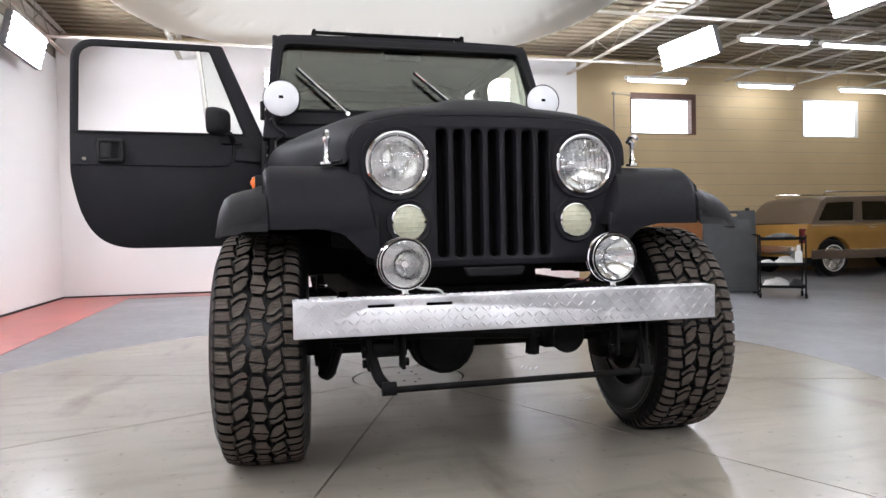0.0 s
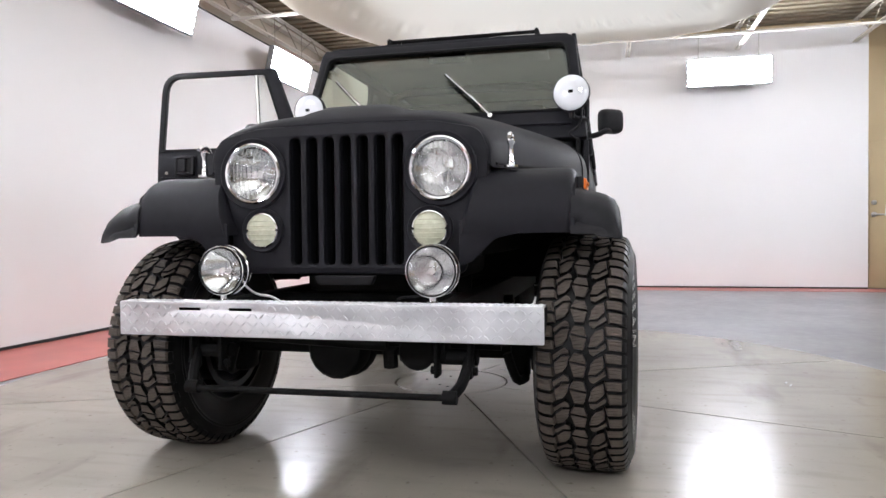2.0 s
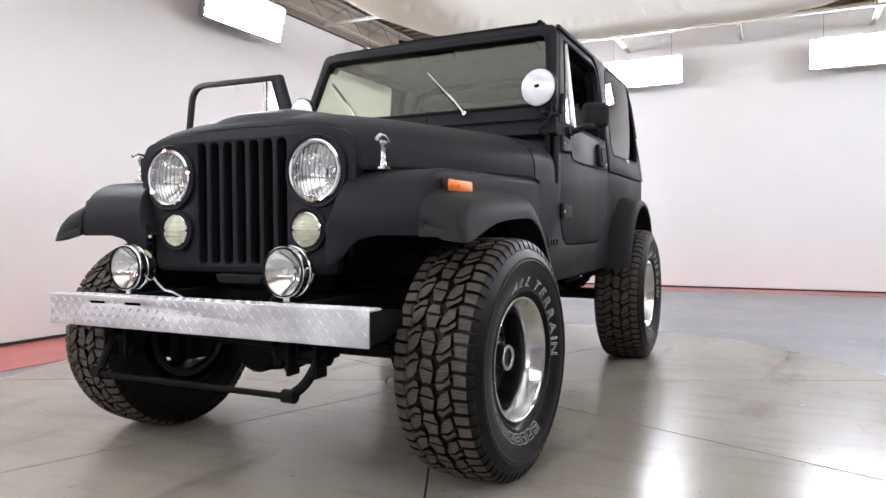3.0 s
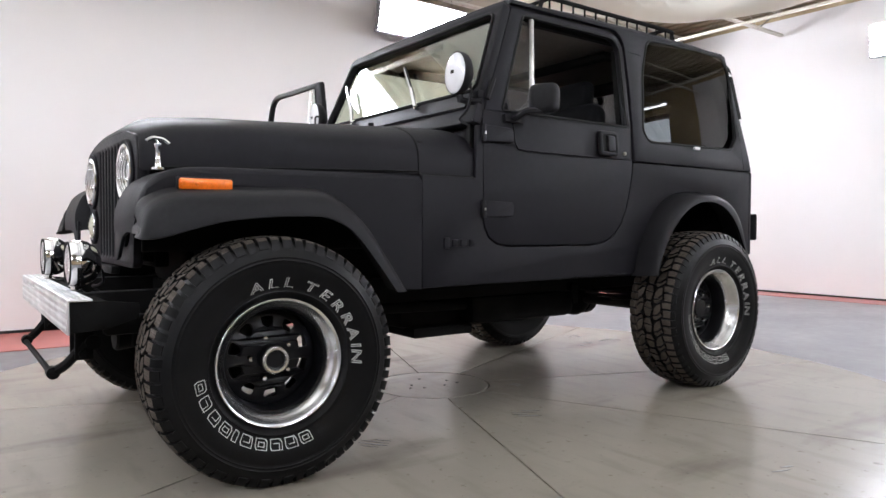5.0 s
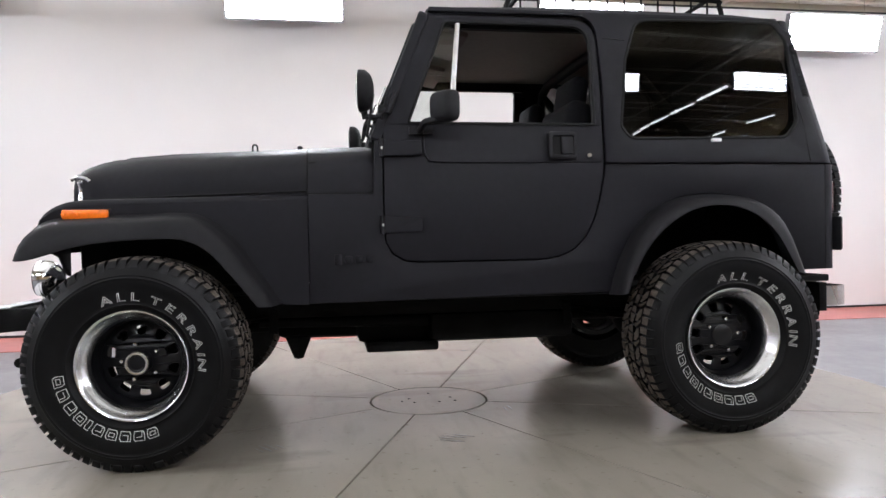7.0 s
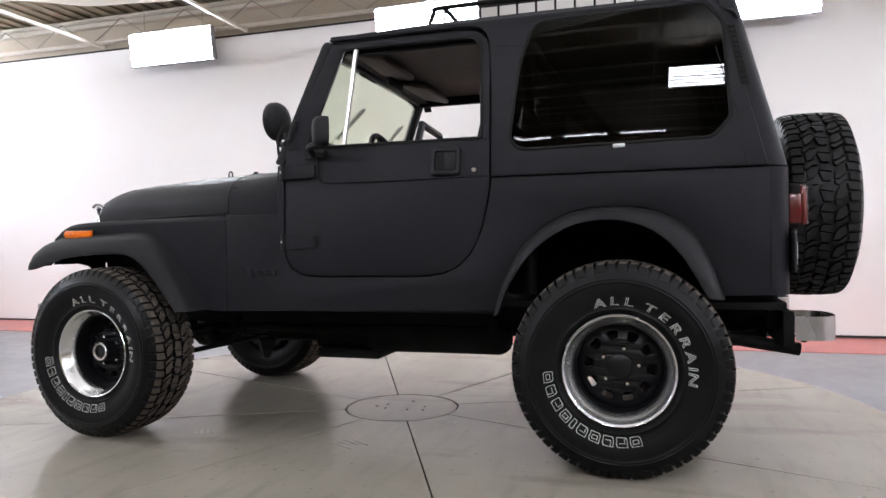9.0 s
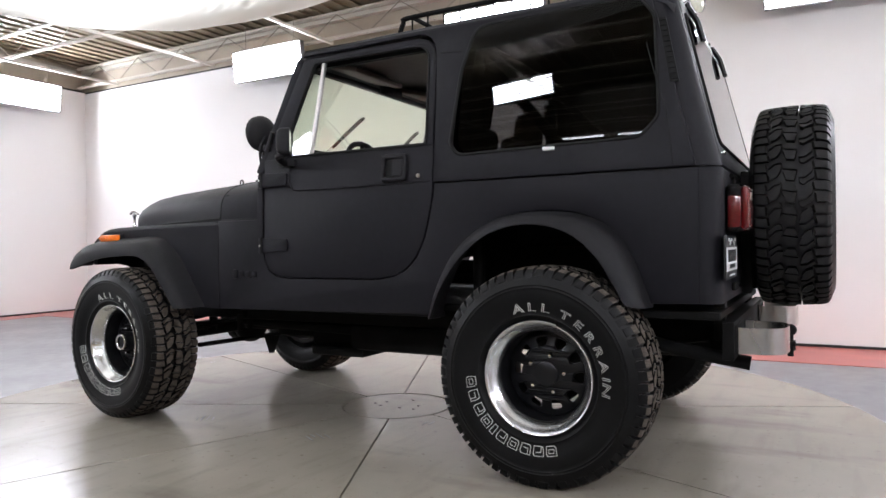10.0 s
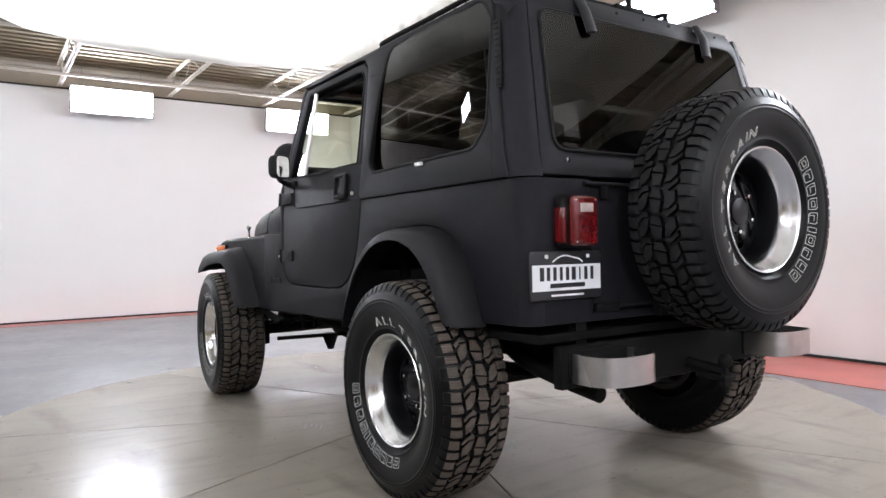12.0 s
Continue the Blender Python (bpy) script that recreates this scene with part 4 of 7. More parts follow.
def flare(s, crest, lip, parent, x0, xe, lift=1.0, tip=0.0):
    cr, lp = smooth2(crest), smooth2(lip)
    rows = []
    for i, ((cy, cz), (ly, lz)) in enumerate(zip(cr, lp)):
        x1 = xe - tip * max(0.0, 1 - i / 6) ** 2
        w = x1 - x0
        dy, dz = cy - ly, cz - lz
        L = math.hypot(dy, dz) or 1e-6
        ny, nz = dy / L, dz / L

        def P(x, f, up=0.0):
            return (s * x, cy + (ly - cy) * f + ny * up, cz + (lz - cz) * f + nz * up)
        rows.append([P(x0 - 0.012, 0, 0.022 * lift), P(x0 + 0.10 * w, 0, 0.020 * lift), P(x0 + 0.22 * w, 0, 0.010 * lift), P(x0 + 0.45 * w, 0, 0.004 * lift), P(x0 + 0.68 * w, 0.06), P(x0 + 0.85 * w, 0.22),
                     P(x0 + 0.96 * w, 0.55), P(x1, 0.95), P(x1, 1.0), P(x1 - 0.006, 1.02), P(x1 - 0.012, 0.98), P(x1 - 0.03, 0.6), P(x0 + 0.6 * w, 0.35), P(x0 - 0.012, 0.25)])
    bm = bmesh.new()
    quad_strip(bm, rows, closed=True, caps=True)
    part("wheel_flare", bm, PLASTIC, parent, "black flexible wheel arch flare", smooth=50)


for _s in (1, -1):
    fender(_s)
    flare(_s, [(a, b - 0.010) for a, b in REAR_ARCH], REAR_LIP, truck, SX, 0.868, 0.35)


# ---- windscreen
def ws(u, t, w=0.0):
    """A point of the raked windscreen: u across, t up its height, w forwards."""
    z = 1.24 + t * 0.550
    return (u, 0.912 + (z - 1.24) * 0.405 - w * 0.94, z + w * 0.33)


def windscreen():
    def half(t):
        return 0.738 - 0.064 * t
    H = 0.598  # slant height
    out = rounded([(-half(0), 0.0, 0.01), (half(0), 0.0, 0.01), (half(1), H, 0.045), (-half(1), H, 0.045)], 6)
    hole = rounded([(-0.680, 0.155, 0.04), (0.680, 0.155, 0.04), (0.630, H - 0.052, 0.05), (-0.630, H - 0.052, 0.05)], 6)
    bm = plate(out, [hole], 0.045, 0.010, lambda u, v, w: ws(u, v / H, w))
    f = part("windscreen_frame", bm, PAINT, truck)
    bm = pane(rounded([(-0.690, 0.145, 0.04), (0.690, 0.145, 0.04), (0.640, H - 0.042, 0.05), (-0.640, H - 0.042, 0.05)], 6), 0.006, lambda u, v, w: ws(u, v / H, w))
    g = part("windscreen", bm, WINDSCREEN, f)
    g.visible_shadow = False
    ring = [Vector(ws(u, v / H, 0.024)) for u, v in hole]
    bm = bmesh.new()
    tube(bm, ring, 0.007, 6, closed=True)
    part("seal", bm, SEAL, f)
    # raised rib over the cowl
    bm = bmesh.new()
    tube(bm, [ws(-0.66, 0.13, 0.026), ws(0.66, 0.13, 0.026)], 0.008, 6)
    part("rib", bm, PAINT, f)
    for x, dx in ((0.272, -0.215), (-0.33, -0.205)):
        w = thing("wiper", "chrome windscreen wiper with a black blade", "wiper")
        w.parent = truck
        del w["category"]
        bm = bmesh.new()
        p0 = Vector(ws(x, 0.22, 0.045))
        p1 = Vector(ws(x + dx * 0.86, 0.58, 0.04))
        tube(bm, [p0 + Vector((0, 0.03, -0.01)), p0], 0.012, 10)
        tube(bm, [p0, p0.lerp(p1, 0.55)], 0.007, 8, flat=(0.009, 0.004))
        part("arm", bm, CHROME, w)
        bm = bmesh.new()
        a, b = Vector(ws(x + dx * 0.25, 0.32, 0.032)), Vector(ws(x + dx * 1.15, 0.655, 0.032))
        tube(bm, [a, b], 0.004, 6, flat=(0.004, 0.009))
        part("blade", bm, SEAL, w)
        bm = bmesh.new()
        tube(bm, [a.lerp(b, 0.04) + Vector((0, -0.014, 0.004)), a.lerp(b, 0.96) + Vector((0, -0.014, 0.004))], 0.0045, 6)
        part("bridge", bm, CHROME, w)
    # frame corner brackets and hold-downs
    for s in (1, -1):
        bm = bmesh.new()
        box(bm, ws(s * 0.70, 0.22, 0.02), (0.05, 0.03, 0.03), 0.005)
        tube(bm, [ws(s * 0.735, 0.20, -0.01), ws(s * 0.735, 0.36, -0.01)], 0.012, 8)
        part("bracket", bm, PLASTIC, f)


windscreen()


# ---- hardtop
def reary(z):
    return 2.992 - 0.245 * (z - 1.15)


def hardtop():
    top = thing("hardtop", "matte black hardtop shell", "roof")
    top.parent = truck
    del top["category"]
    rr = 0.075
    for s in (1, -1):
        out = [(1.888, 1.145)]
        out += [(reary(z) - rr, z) for z in (1.145, 1.3, 1.5, 1.65, 1.755)]
        out += [(2.735, 1.805), (1.15, 1.805), (1.143, 1.785)]
        out += [(x, z) for x, z in rounded([(1.143, 1.785, 0), (1.872, 1.787, 0.10), (1.888, 1.5, 0), (1.888, 1.145, 0)], 6)[1:-1]]
        hole = rounded([(2.000, 1.248, 0.07), (2.730, 1.258, 0.06), (2.796, 1.33, 0.06), (2.776, 1.700, 0.05), (2.715, 1.784, 0.07), (2.060, 1.776, 0.08), (2.000, 1.60, 0.10), (1.962, 1.30, 0.05)], 6)
        part("side_shell", plate(out, [hole], 0.022, 0.004, side(s)), PAINT, top)
        g = part("side_window", curved_pane(hole, 0.005, lambda u, v, w, s=s: (s * (sidex(1.5) + 0.004 - 0.07 * (v - 1.5) - 0.10 * (v - 1.5) ** 2 - 0.05 * (u - 2.38) ** 2 + w), u, v)), TINT, top, "dark tinted side glass")
        bm = bmesh.new()
        tube(bm, [(s * (sidex(v) + 0.008), u, v) for u, v in hole], 0.0075, 6, closed=True)
        part("seal", bm, SEAL, top)
        bm = bmesh.new()
        box(bm, (s * 0.755, 2.392, 1.243), (0.014, 0.045, 0.014), 0.003)
        part("clip", bm, PLATEWHITE, top, "small white clip")
        bm = bmesh.new()
        corner(bm, s, 1.145, 1.80, reary, sidex, rr)
        part("rear_corner", bm, PAINT, top)
        # louvred vent on the rear pillar
        for k in range(12):
            q = k / 11
            y, z = 2.804 + 0.044 * q, 1.674 - 0.218 * q
            bm = bmesh.new()
            box(bm, (s * (sidex(z) + 0.0125), y, z), (0.006, 0.024, 0.005), 0.001, seg=1)
            part("vent_slat", bm, STEEL, top)
        vb = [(2.788, 1.685), (2.815, 1.685), (2.863, 1.445), (2.833, 1.445)]
        part("vent", plate(vb, (), 0.006, 0.001, lambda u, v, w: (s * (sidex(v) + 0.0105 + w), u, v)), SEAL, top, "narrow black vent with fine louvres")
        bm = bmesh.new()
        tube(bm, [(s * (sidex(1.69) + 0.0115), y, 1.69 - 0.08 * (y - 1.9)) for y in (1.90, 1.95, 2.00)], 0.0022, 5)
        part("seam", bm, SEAL, top)
        bm = bmesh.new()
        tube(bm, [(s * (sidex(z) + 0.0112), y, z) for y, z in ((2.748, 1.60), (2.782, 1.47), (2.82, 1.347), (2.846, 1.15))], 0.0022, 5)
        part("seam", bm, SEAL, top)
        bm = bmesh.new()
        box(bm, (s * 0.715, 2.42, 1.145), (0.03, 1.02, 0.06), 0.004)
        part("belt_rail", bm, SEAL, top)
    # roof sheet
    rows = []
    for y, drop in ((1.138, 0.034), (1.145, 0.018), (1.185, 0.010), (1.6, -0.004), (2.1, -0.006), (2.55, -0.002), (2.68, 0.006), (2.76, 0.022), (2.815, 0.05), (2.84, 0.085)):
        row = []
        w = sidex(1.805) + 0.011
        for k in range(33):
            u = -1 + 2 * k / 32
            x = w * u
            e = max(0.0, (abs(x) - (w - 0.06)) / 0.06)
            z = 1.836 - 0.010 * (x / w) ** 2 - 0.042 * (1 - math.sqrt(max(0.0, 1 - e * e))) - drop
            row.append((x, y, z))
        rows.append(row)
    bm = bmesh.new()
    quad_strip(bm, rows)
    quad_strip(bm, [[(x, y, z) for x, y, z in rows[0]], [(x * 0.985, y + 0.01, z - 0.045) for x, y, z in rows[0]], [(x * 0.97, y + 0.06, z - 0.045) for x, y, z in rows[0]]])
    part("roof", bm, PAINT, top)
    bm = bmesh.new()
    box(bm, (0, 1.95, 1.792), (1.26, 1.6, 0.012))
    part("headliner", bm, HEADLINER, top, "grey fabric headliner", smooth=0)
    # liftgate
    def rp(u, v, w):
        z = 1.15 + v
        return (u, reary(z) - 0.01 + w, z + 0.24 * w)
    hw0, hw1 = 0.672, 0.592
    out = [(-hw0, 0), (hw0, 0), (hw1, 0.61), (hw1 - 0.05, 0.665), (-hw1 + 0.05, 0.665), (-hw1, 0.61)]
    gate = part("liftgate", plate(out, [rounded([(-0.585, 0.095, 0.05), (0.585, 0.095, 0.05), (0.535, 0.575, 0.06), (-0.535, 0.575, 0.06)], 6)], 0.022, 0.004, rp), PAINT, top)
    g = part("rear_glass", pane(rounded([(-0.60, 0.085, 0.05), (0.60, 0.085, 0.05), (0.548, 0.585, 0.06), (-0.548, 0.585, 0.06)], 6), 0.006, lambda u, v, w: rp(u, v, w + 0.015)), TINT, top, "dark tinted rear glass")
    bm = bmesh.new()
    tube(bm, [rp(u, v, 0.014) for u, v in rounded([(-0.602, 0.083, 0.05), (0.602, 0.083, 0.05), (0.55, 0.587, 0.06), (-0.55, 0.587, 0.06)], 6)], 0.006, 6, closed=True)
    part("seal", bm, SEAL, top)
    for s in (-1, 1):
        bm = bmesh.new()
        tube(bm, [rp(s * 0.34, 0.665, 0.012), rp(s * 0.34, 0.60, 0.032), rp(s * 0.33, 0.52, 0.034)], 0.02, 8, flat=(0.028, 0.011))
        part("hinge", bm, PLASTIC, top)
        bm = bmesh.new()
        lathe(bm, [(0, 0.0), (0, 0.009), (0.008, 0.008), (0.010, 0.0)], 10, Matrix.Translation(rp(s * 0.555, 0.05, 0.012)) @ Matrix.Rotation(radians(90), 4, "Z"))
        part("bolt", bm, CHROME, top)
    for k in range(7):
        bm = bmesh.new()
        box(bm, (-0.45 + 0.15 * k, 2.845, 1.79), (0.012, 0.008, 0.012), 0.003)
        part("stud", bm, PLASTIC, top)


hardtop()


# ---- doors
def door(s, hinge, turn, label, k=1.0, kz=1.0, dz=0.0):
    """A door built along its hinge line: u from the hinge, v up, w out of its skin."""
    c, sn = math.cos(radians(turn)), math.sin(radians(turn))

    def at(u, v, w=0.0):
        x, y = s * (w - 0.13 * max(0.0, v - 1.2)), u * k
        return (hinge[0] + x * c - y * sn, hinge[1] + x * sn + y * c, 1.0 + (v - 1.0) * kz + dz)
    d = thing("door", label, "door")
    d.parent = truck
    del d["category"]
    low = smooth2([(0.930, 1.10), (0.915, 1.022), (0.889, 0.923), (0.8475, 0.839), (0.794, 0.785), (0.730, 0.755), (0.652, 0.742)])
    out = [(0.932, 1.305), (0.932, 1.14)] + low + [(0.132, 0.742), (0.074, 0.750), (0.027, 0.779), (0.002, 0.822), (-0.004, 0.87), (-0.004, 1.305)]
    skin = part("door_skin", plate(out, (), 0.030, 0.006, lambda u, v, w: at(u, v, w - 0.013)), PAINT, d)
    # pressed panel line and inner trim
    bm = bmesh.new()
    tube(bm, [at(*p, 0.0005) for p in curve_pts([(0.16, 1.29, 0), (0.162, 1.20, 0), (0.175, 1.165, 0), (0.215, 1.150, 0), (0.5, 1.148, 0), (0.92, 1.15, 0)], 4) for p in [(p.x, p.y)]], 0.0032, 8)
    part("crease", bm, PAINT, d)
    bm = plate(rounded([(0.06, 0.80, 0.08), (0.76, 0.80, 0.2), (0.88, 1.27, 0.05), (0.06, 1.27, 0.02)], 5), (), 0.02, 0.004, lambda u, v, w: at(u, v, w - 0.042))
    part("trim_panel", bm, PLASTIC, d)
    fr = rounded([(0.004, 1.300, 0.0), (0.932, 1.300, 0.0), (0.930, 1.775, 0.125), (0.203, 1.776, 0.02)], 8)
    hole = rounded([(0.100, 1.309, 0.01), (0.898, 1.309, 0.01), (0.893, 1.740, 0.085), (0.265, 1.744, 0.03)], 8)
    part("window_frame", plate(fr, [hole], 0.034, 0.009, lambda u, v, w: at(u, v, w - 0.012)), PAINT, d)
    bm = bmesh.new()
    tube(bm, [at(u, v, 0.004) for u, v in hole], 0.006, 6, closed=True)
    part("seal", bm, SEAL, d)
    g = part("vent_glass", pane([(0.10, 1.31), (0.282, 1.31), (0.312, 1.735), (0.262, 1.735)], 0.005, lambda u, v, w: at(u, v, w - 0.012)), CLEARGLASS, d)
    g.visible_shadow = False
    bm = bmesh.new()
    tube(bm, [at(0.279, 1.312, -0.004), at(0.322, 1.737, -0.004)], 0.011, 8)
    part("divider", bm, BRUSHED, d, "bright metal window divider")
    # handle
    bm = plate(rounded([(0.685, 1.160, 0.02), (0.812, 1.160, 0.02), (0.812, 1.276, 0.02), (0.685, 1.276, 0.02)], 5),
               [rounded([(0.703, 1.178, 0.012), (0.794, 1.178, 0.012), (0.794, 1.258, 0.012), (0.703, 1.258, 0.012)], 4)], 0.022, 0.006, lambda u, v, w: at(u, v, w + 0.008))
    h = part("handle", bm, PLASTIC, d)
    bm = bmesh.new()
    box(bm, (0, 0, 0), (1, 1, 1))
    for v in bm.verts:
        v.co = Vector(at(0.748 + 0.09 * v.co.x, 1.218 + 0.08 * v.co.z, 0.002 + 0.004 * v.co.y))
    part("recess", bm, SEAL, d)
    bm = plate(rounded([(0.742, 1.180, 0.008), (0.794, 1.180, 0.008), (0.794, 1.256, 0.008), (0.742, 1.256, 0.008)], 4), (), 0.014, 0.004, lambda u, v, w: at(u, v, w + 0.010))
    part("paddle", bm, PLASTIC, d)
    bm = plate(circle(0.867, 1.177, 0.009, 16), (), 0.010, 0.003, lambda u, v, w: at(u, v, w + 0.006))
    part("lock", bm, PIPE, d)
    for z in (0.895, 1.205):
        bm = plate(rounded([(-0.005, z - 0.034, 0.004), (0.15, z - 0.030, 0.014), (0.15, z + 0.030, 0.014), (-0.005, z + 0.034, 0.004)], 4), (), 0.010, 0.003, lambda u, v, w: at(u, v, w + 0.006))
        hg = part("hinge", bm, PAINT, d)
        bm = bmesh.new()
        tube(bm, [at(-0.012, z - 0.036, 0.010), at(-0.012, z + 0.036, 0.010)], 0.010, 10)
        part("hinge_pin", bm, PLASTIC, d)
        bm = bmesh.new()
        tube(bm, [at(-0.012, z - 0.006, 0.0205), at(-0.012, z + 0.004, 0.0205)], 0.0035, 6)
        part("bolt", bm, LETTER, d)
    # mirror on a short arm
    mc = Vector(at(0.230, 1.357, 0.124))
    bm = bmesh.new()
    rows = []
    ex = (Vector(at(0.215, 1.362, 1.0)) - Vector(at(0.215, 1.362, 0.0))).normalized()
    ey = (Vector(at(1.0, 1.362)) - Vector(at(0.0, 1.362))).normalized()
    ex, ey = ex * 0.83 + ey * 0.55, ey * 0.83 - ex * 0.55
    for q, k in ((-0.034, 0.62), (-0.030, 0.80), (-0.018, 0.94), (0.0, 1.0), (0.018, 1.0), (0.027, 0.975), (0.028, 0.91), (0.021, 0.88)):
        rows.append([tuple(mc + ey * q + ex * (0.064 * k * math.copysign(abs(math.cos(a)) ** 0.45, math.cos(a))) + Vector((0, 0, 0.062 * k * math.copysign(abs(math.sin(a)) ** 0.45, math.sin(a)))))
                     for a in [2 * math.pi * i / 28 for i in range(28)]])
    quad_strip(bm, rows, closed=True, caps=True)
    mi = part("mirror", bm, PLASTIC, d, smooth=60)
    bm = bmesh.new()
    rows = [[tuple(mc + ey * q + ex * (0.056 * math.copysign(abs(math.cos(a)) ** 0.45, math.cos(a))) + Vector((0, 0, 0.054 * math.copysign(abs(math.sin(a)) ** 0.45, math.sin(a)))))
             for a in [2 * math.pi * i / 28 for i in range(28)]] for q in (0.0215, 0.0245)]
    quad_strip(bm, rows, closed=True, caps=True)
    part("mirror_glass", bm, MIRROR, d)
    bm = bmesh.new()
    tube(bm, curve_pts([at(0.165, 1.275, 0.015), at(0.17, 1.283, 0.05), at(0.185, 1.30, 0.09), tuple(mc - Vector((0, 0, 0.05)))], 4), 0.014, 8)
    vs = box(bm, (0, 0, 0), (1, 1, 1))
    for v in vs:
        v.co = Vector(at(0.17 + 0.11 * v.co.y, 1.277 + 0.03 * v.co.z, 0.010 + 0.02 * v.co.x))
    part("mirror_arm", bm, PLASTIC, d)
    return d


door(1, (SX, 0.948), 0, "closed driver's door")
door(-1, (-0.730, 0.965), 94.0, "wide open passenger door", 0.905, 0.935, -0.0206)


# ---- wheels
def tread_mesh(bm, R=0.400, pitches=31):
    """Five columns of all-terrain blocks round the tyre: split centre blocks, a tall and a wide slanted block
    beside them on each side, and shoulder lugs that scallop the edge. One pitch is drawn on a 152 x 233 grid."""
    uvl = bm.loops.layers.uv.new("UVMap")
    P = 2 * math.pi / pitches
    ku, kv = P * R / 152.0, 0.00058
    upper = [(7, -26), (12, 25), (40, 34), (69, 41), (53, -49), (32, -40)]
    lower = [(61, -50), (78, 41), (104, 35), (144, 26), (139, -26), (104, -36)]
    tall = [(36, 84), (18, 123), (50, 129), (83, 130), (124, 89), (127, 48), (92, 59), (74, 59)]
    wide = [(139, 50), (137, 93), (101, 134), (112, 139), (126, 141), (174, 76), (164, 56)]
    shapes = [upper, lower] + [[(w * (u - 76) + 76, w * v) for u, v in q] for q in (tall, wide) for w in (1, -1)]

    def base(v):
        return R - 0.006 * (abs(v) / 0.11) ** 2.5

    def put(u, v, r):
        return Vector((v, -r * math.sin(u), r * math.cos(u)))
    for i in range(pitches):
        for shp in shapes:
            pts = [(i * P + u * ku / R, v * kv) for u, v in shp]
            cu, cv = sum(q[0] for q in pts) / len(pts), sum(q[1] for q in pts) / len(pts)
            pts = [(cu + (u - cu) * 0.95, cv + (v - cv) * 0.955) for u, v in pts]
            top = [bm.verts.new(put(u, v, base(v))) for u, v in pts]
            bot = [bm.verts.new(put(cu + (u - cu) * 1.03, cv + (v - cv) * 1.03, base(v) - 0.014)) for u, v in pts]
            f = bm.faces.new(top)
            for lp, (u, v) in zip(f.loops, pts):
                lp[uvl].uv = (u * R + 0.22 * v, v)
            for a in range(len(pts)):
                b = (a + 1) % len(pts)
                bm.faces.new((top[a], top[b], bot[b], bot[a]))
    # shoulder lugs, two to a pitch, one reaching further down the sidewall
    for sgn in (-1, 1):
        for i in range(pitches * 2):
            pair, long = divmod(i, 2)
            lo, hi, v0, v1 = ((79, 139, 0.0876, 0.0914), (8, 58, 0.0802, 0.0850))[long]
            u0, u1 = (pair * P + (76 + sgn * (q - 76)) * ku / R for q in (lo, hi))
            prof = [(0.0, 0.3972), (0.104, 0.3955), (0.118, 0.3925), (0.1265, 0.3885), (0.1325, 0.381), (0.137, 0.371), (0.1415 if long else 0.1395, 0.356 if long else 0.363)]
            tops, bots = [], []
            for n, (vv, rr) in enumerate(prof):
                sk = (0.0, 0.0, 0.004, 0.007, 0.009, 0.010, 0.010)[n] * sgn
                ends = (v0, v1) if n == 0 else (vv, vv)
                tops.append([bm.verts.new(put(u + sk, sgn * v, rr)) for u, v in zip((u0, u1), ends)])
                bots.append([bm.verts.new(put(u + sk, sgn * (v - 0.006), rr - 0.013)) for u, v in zip((u0, u1), ends)])
            for n, (a, b) in enumerate(zip(tops, tops[1:])):
                f = bm.faces.new((a[0], a[1], b[1], b[0]))
                for lp, q in zip(f.loops, ((u0, n), (u1, n), (u1, n + 1), (u0, n + 1))):
                    lp[uvl].uv = (q[0] * R, sgn * max(v0, prof[q[1]][0]))
            for k in (0, 1):
                for n in range(len(prof) - 1):
                    bm.faces.new((tops[n][k], tops[n + 1][k], bots[n + 1][k], bots[n][k]))
            bm.faces.new((tops[-1][0], tops[-1][1], bots[-1][1], bots[-1][0]))
            bm.faces.new((tops[0][0], tops[0][1], bots[0][1], bots[0][0]))


WZ = 0.391
ROUND = 0.997      # tyre radius over the tread pattern, as a share of 0.4 m
OUT, INW = 0.965, 0.95


def sipe_material():
    """Tread rubber with fine sideways cuts that follow the tyre."""
    m = TREAD
    nt = m.node_tree
    p = nt.nodes["Principled BSDF"]
    uv = nt.nodes.new("ShaderNodeUVMap")
    uv.uv_map = "UVMap"
    wav = nt.nodes.new("ShaderNodeTexWave")
    wav.inputs["Scale"].default_value, wav.inputs["Distortion"].default_value = 30, 0.8
    wav.inputs["Detail Scale"].default_value = 3
    nt.links.new(uv.outputs[0], wav.inputs["Vector"])
    bp = nt.nodes.new("ShaderNodeBump")
    bp.inputs["Strength"].default_value, bp.inputs["Distance"].default_value = 0.8, 0.003
    cut = nt.nodes.new("ShaderNodeMapRange")
    cut.inputs["From Min"].default_value, cut.inputs["From Max"].default_value = 0.0, 0.16
    nt.links.new(wav.outputs["Fac"], cut.inputs["Value"])
    nt.links.new(cut.outputs["Result"], bp.inputs["Height"])
    nt.links.new(bp.outputs["Normal"], p.inputs["Normal"])


sipe_material()


SIDE = [(0.098, 0.199), (0.110, 0.206), (0.120, 0.216), (0.1345, 0.240), (0.144, 0.262), (0.1505, 0.290), (0.152, 0.312), (0.150, 0.337)]


def wall_x(r):
    """How far out the sidewall lies at a radius."""
    return float(np.interp(r, [b for _, b in SIDE], [a for a, _ in SIDE])) * OUT


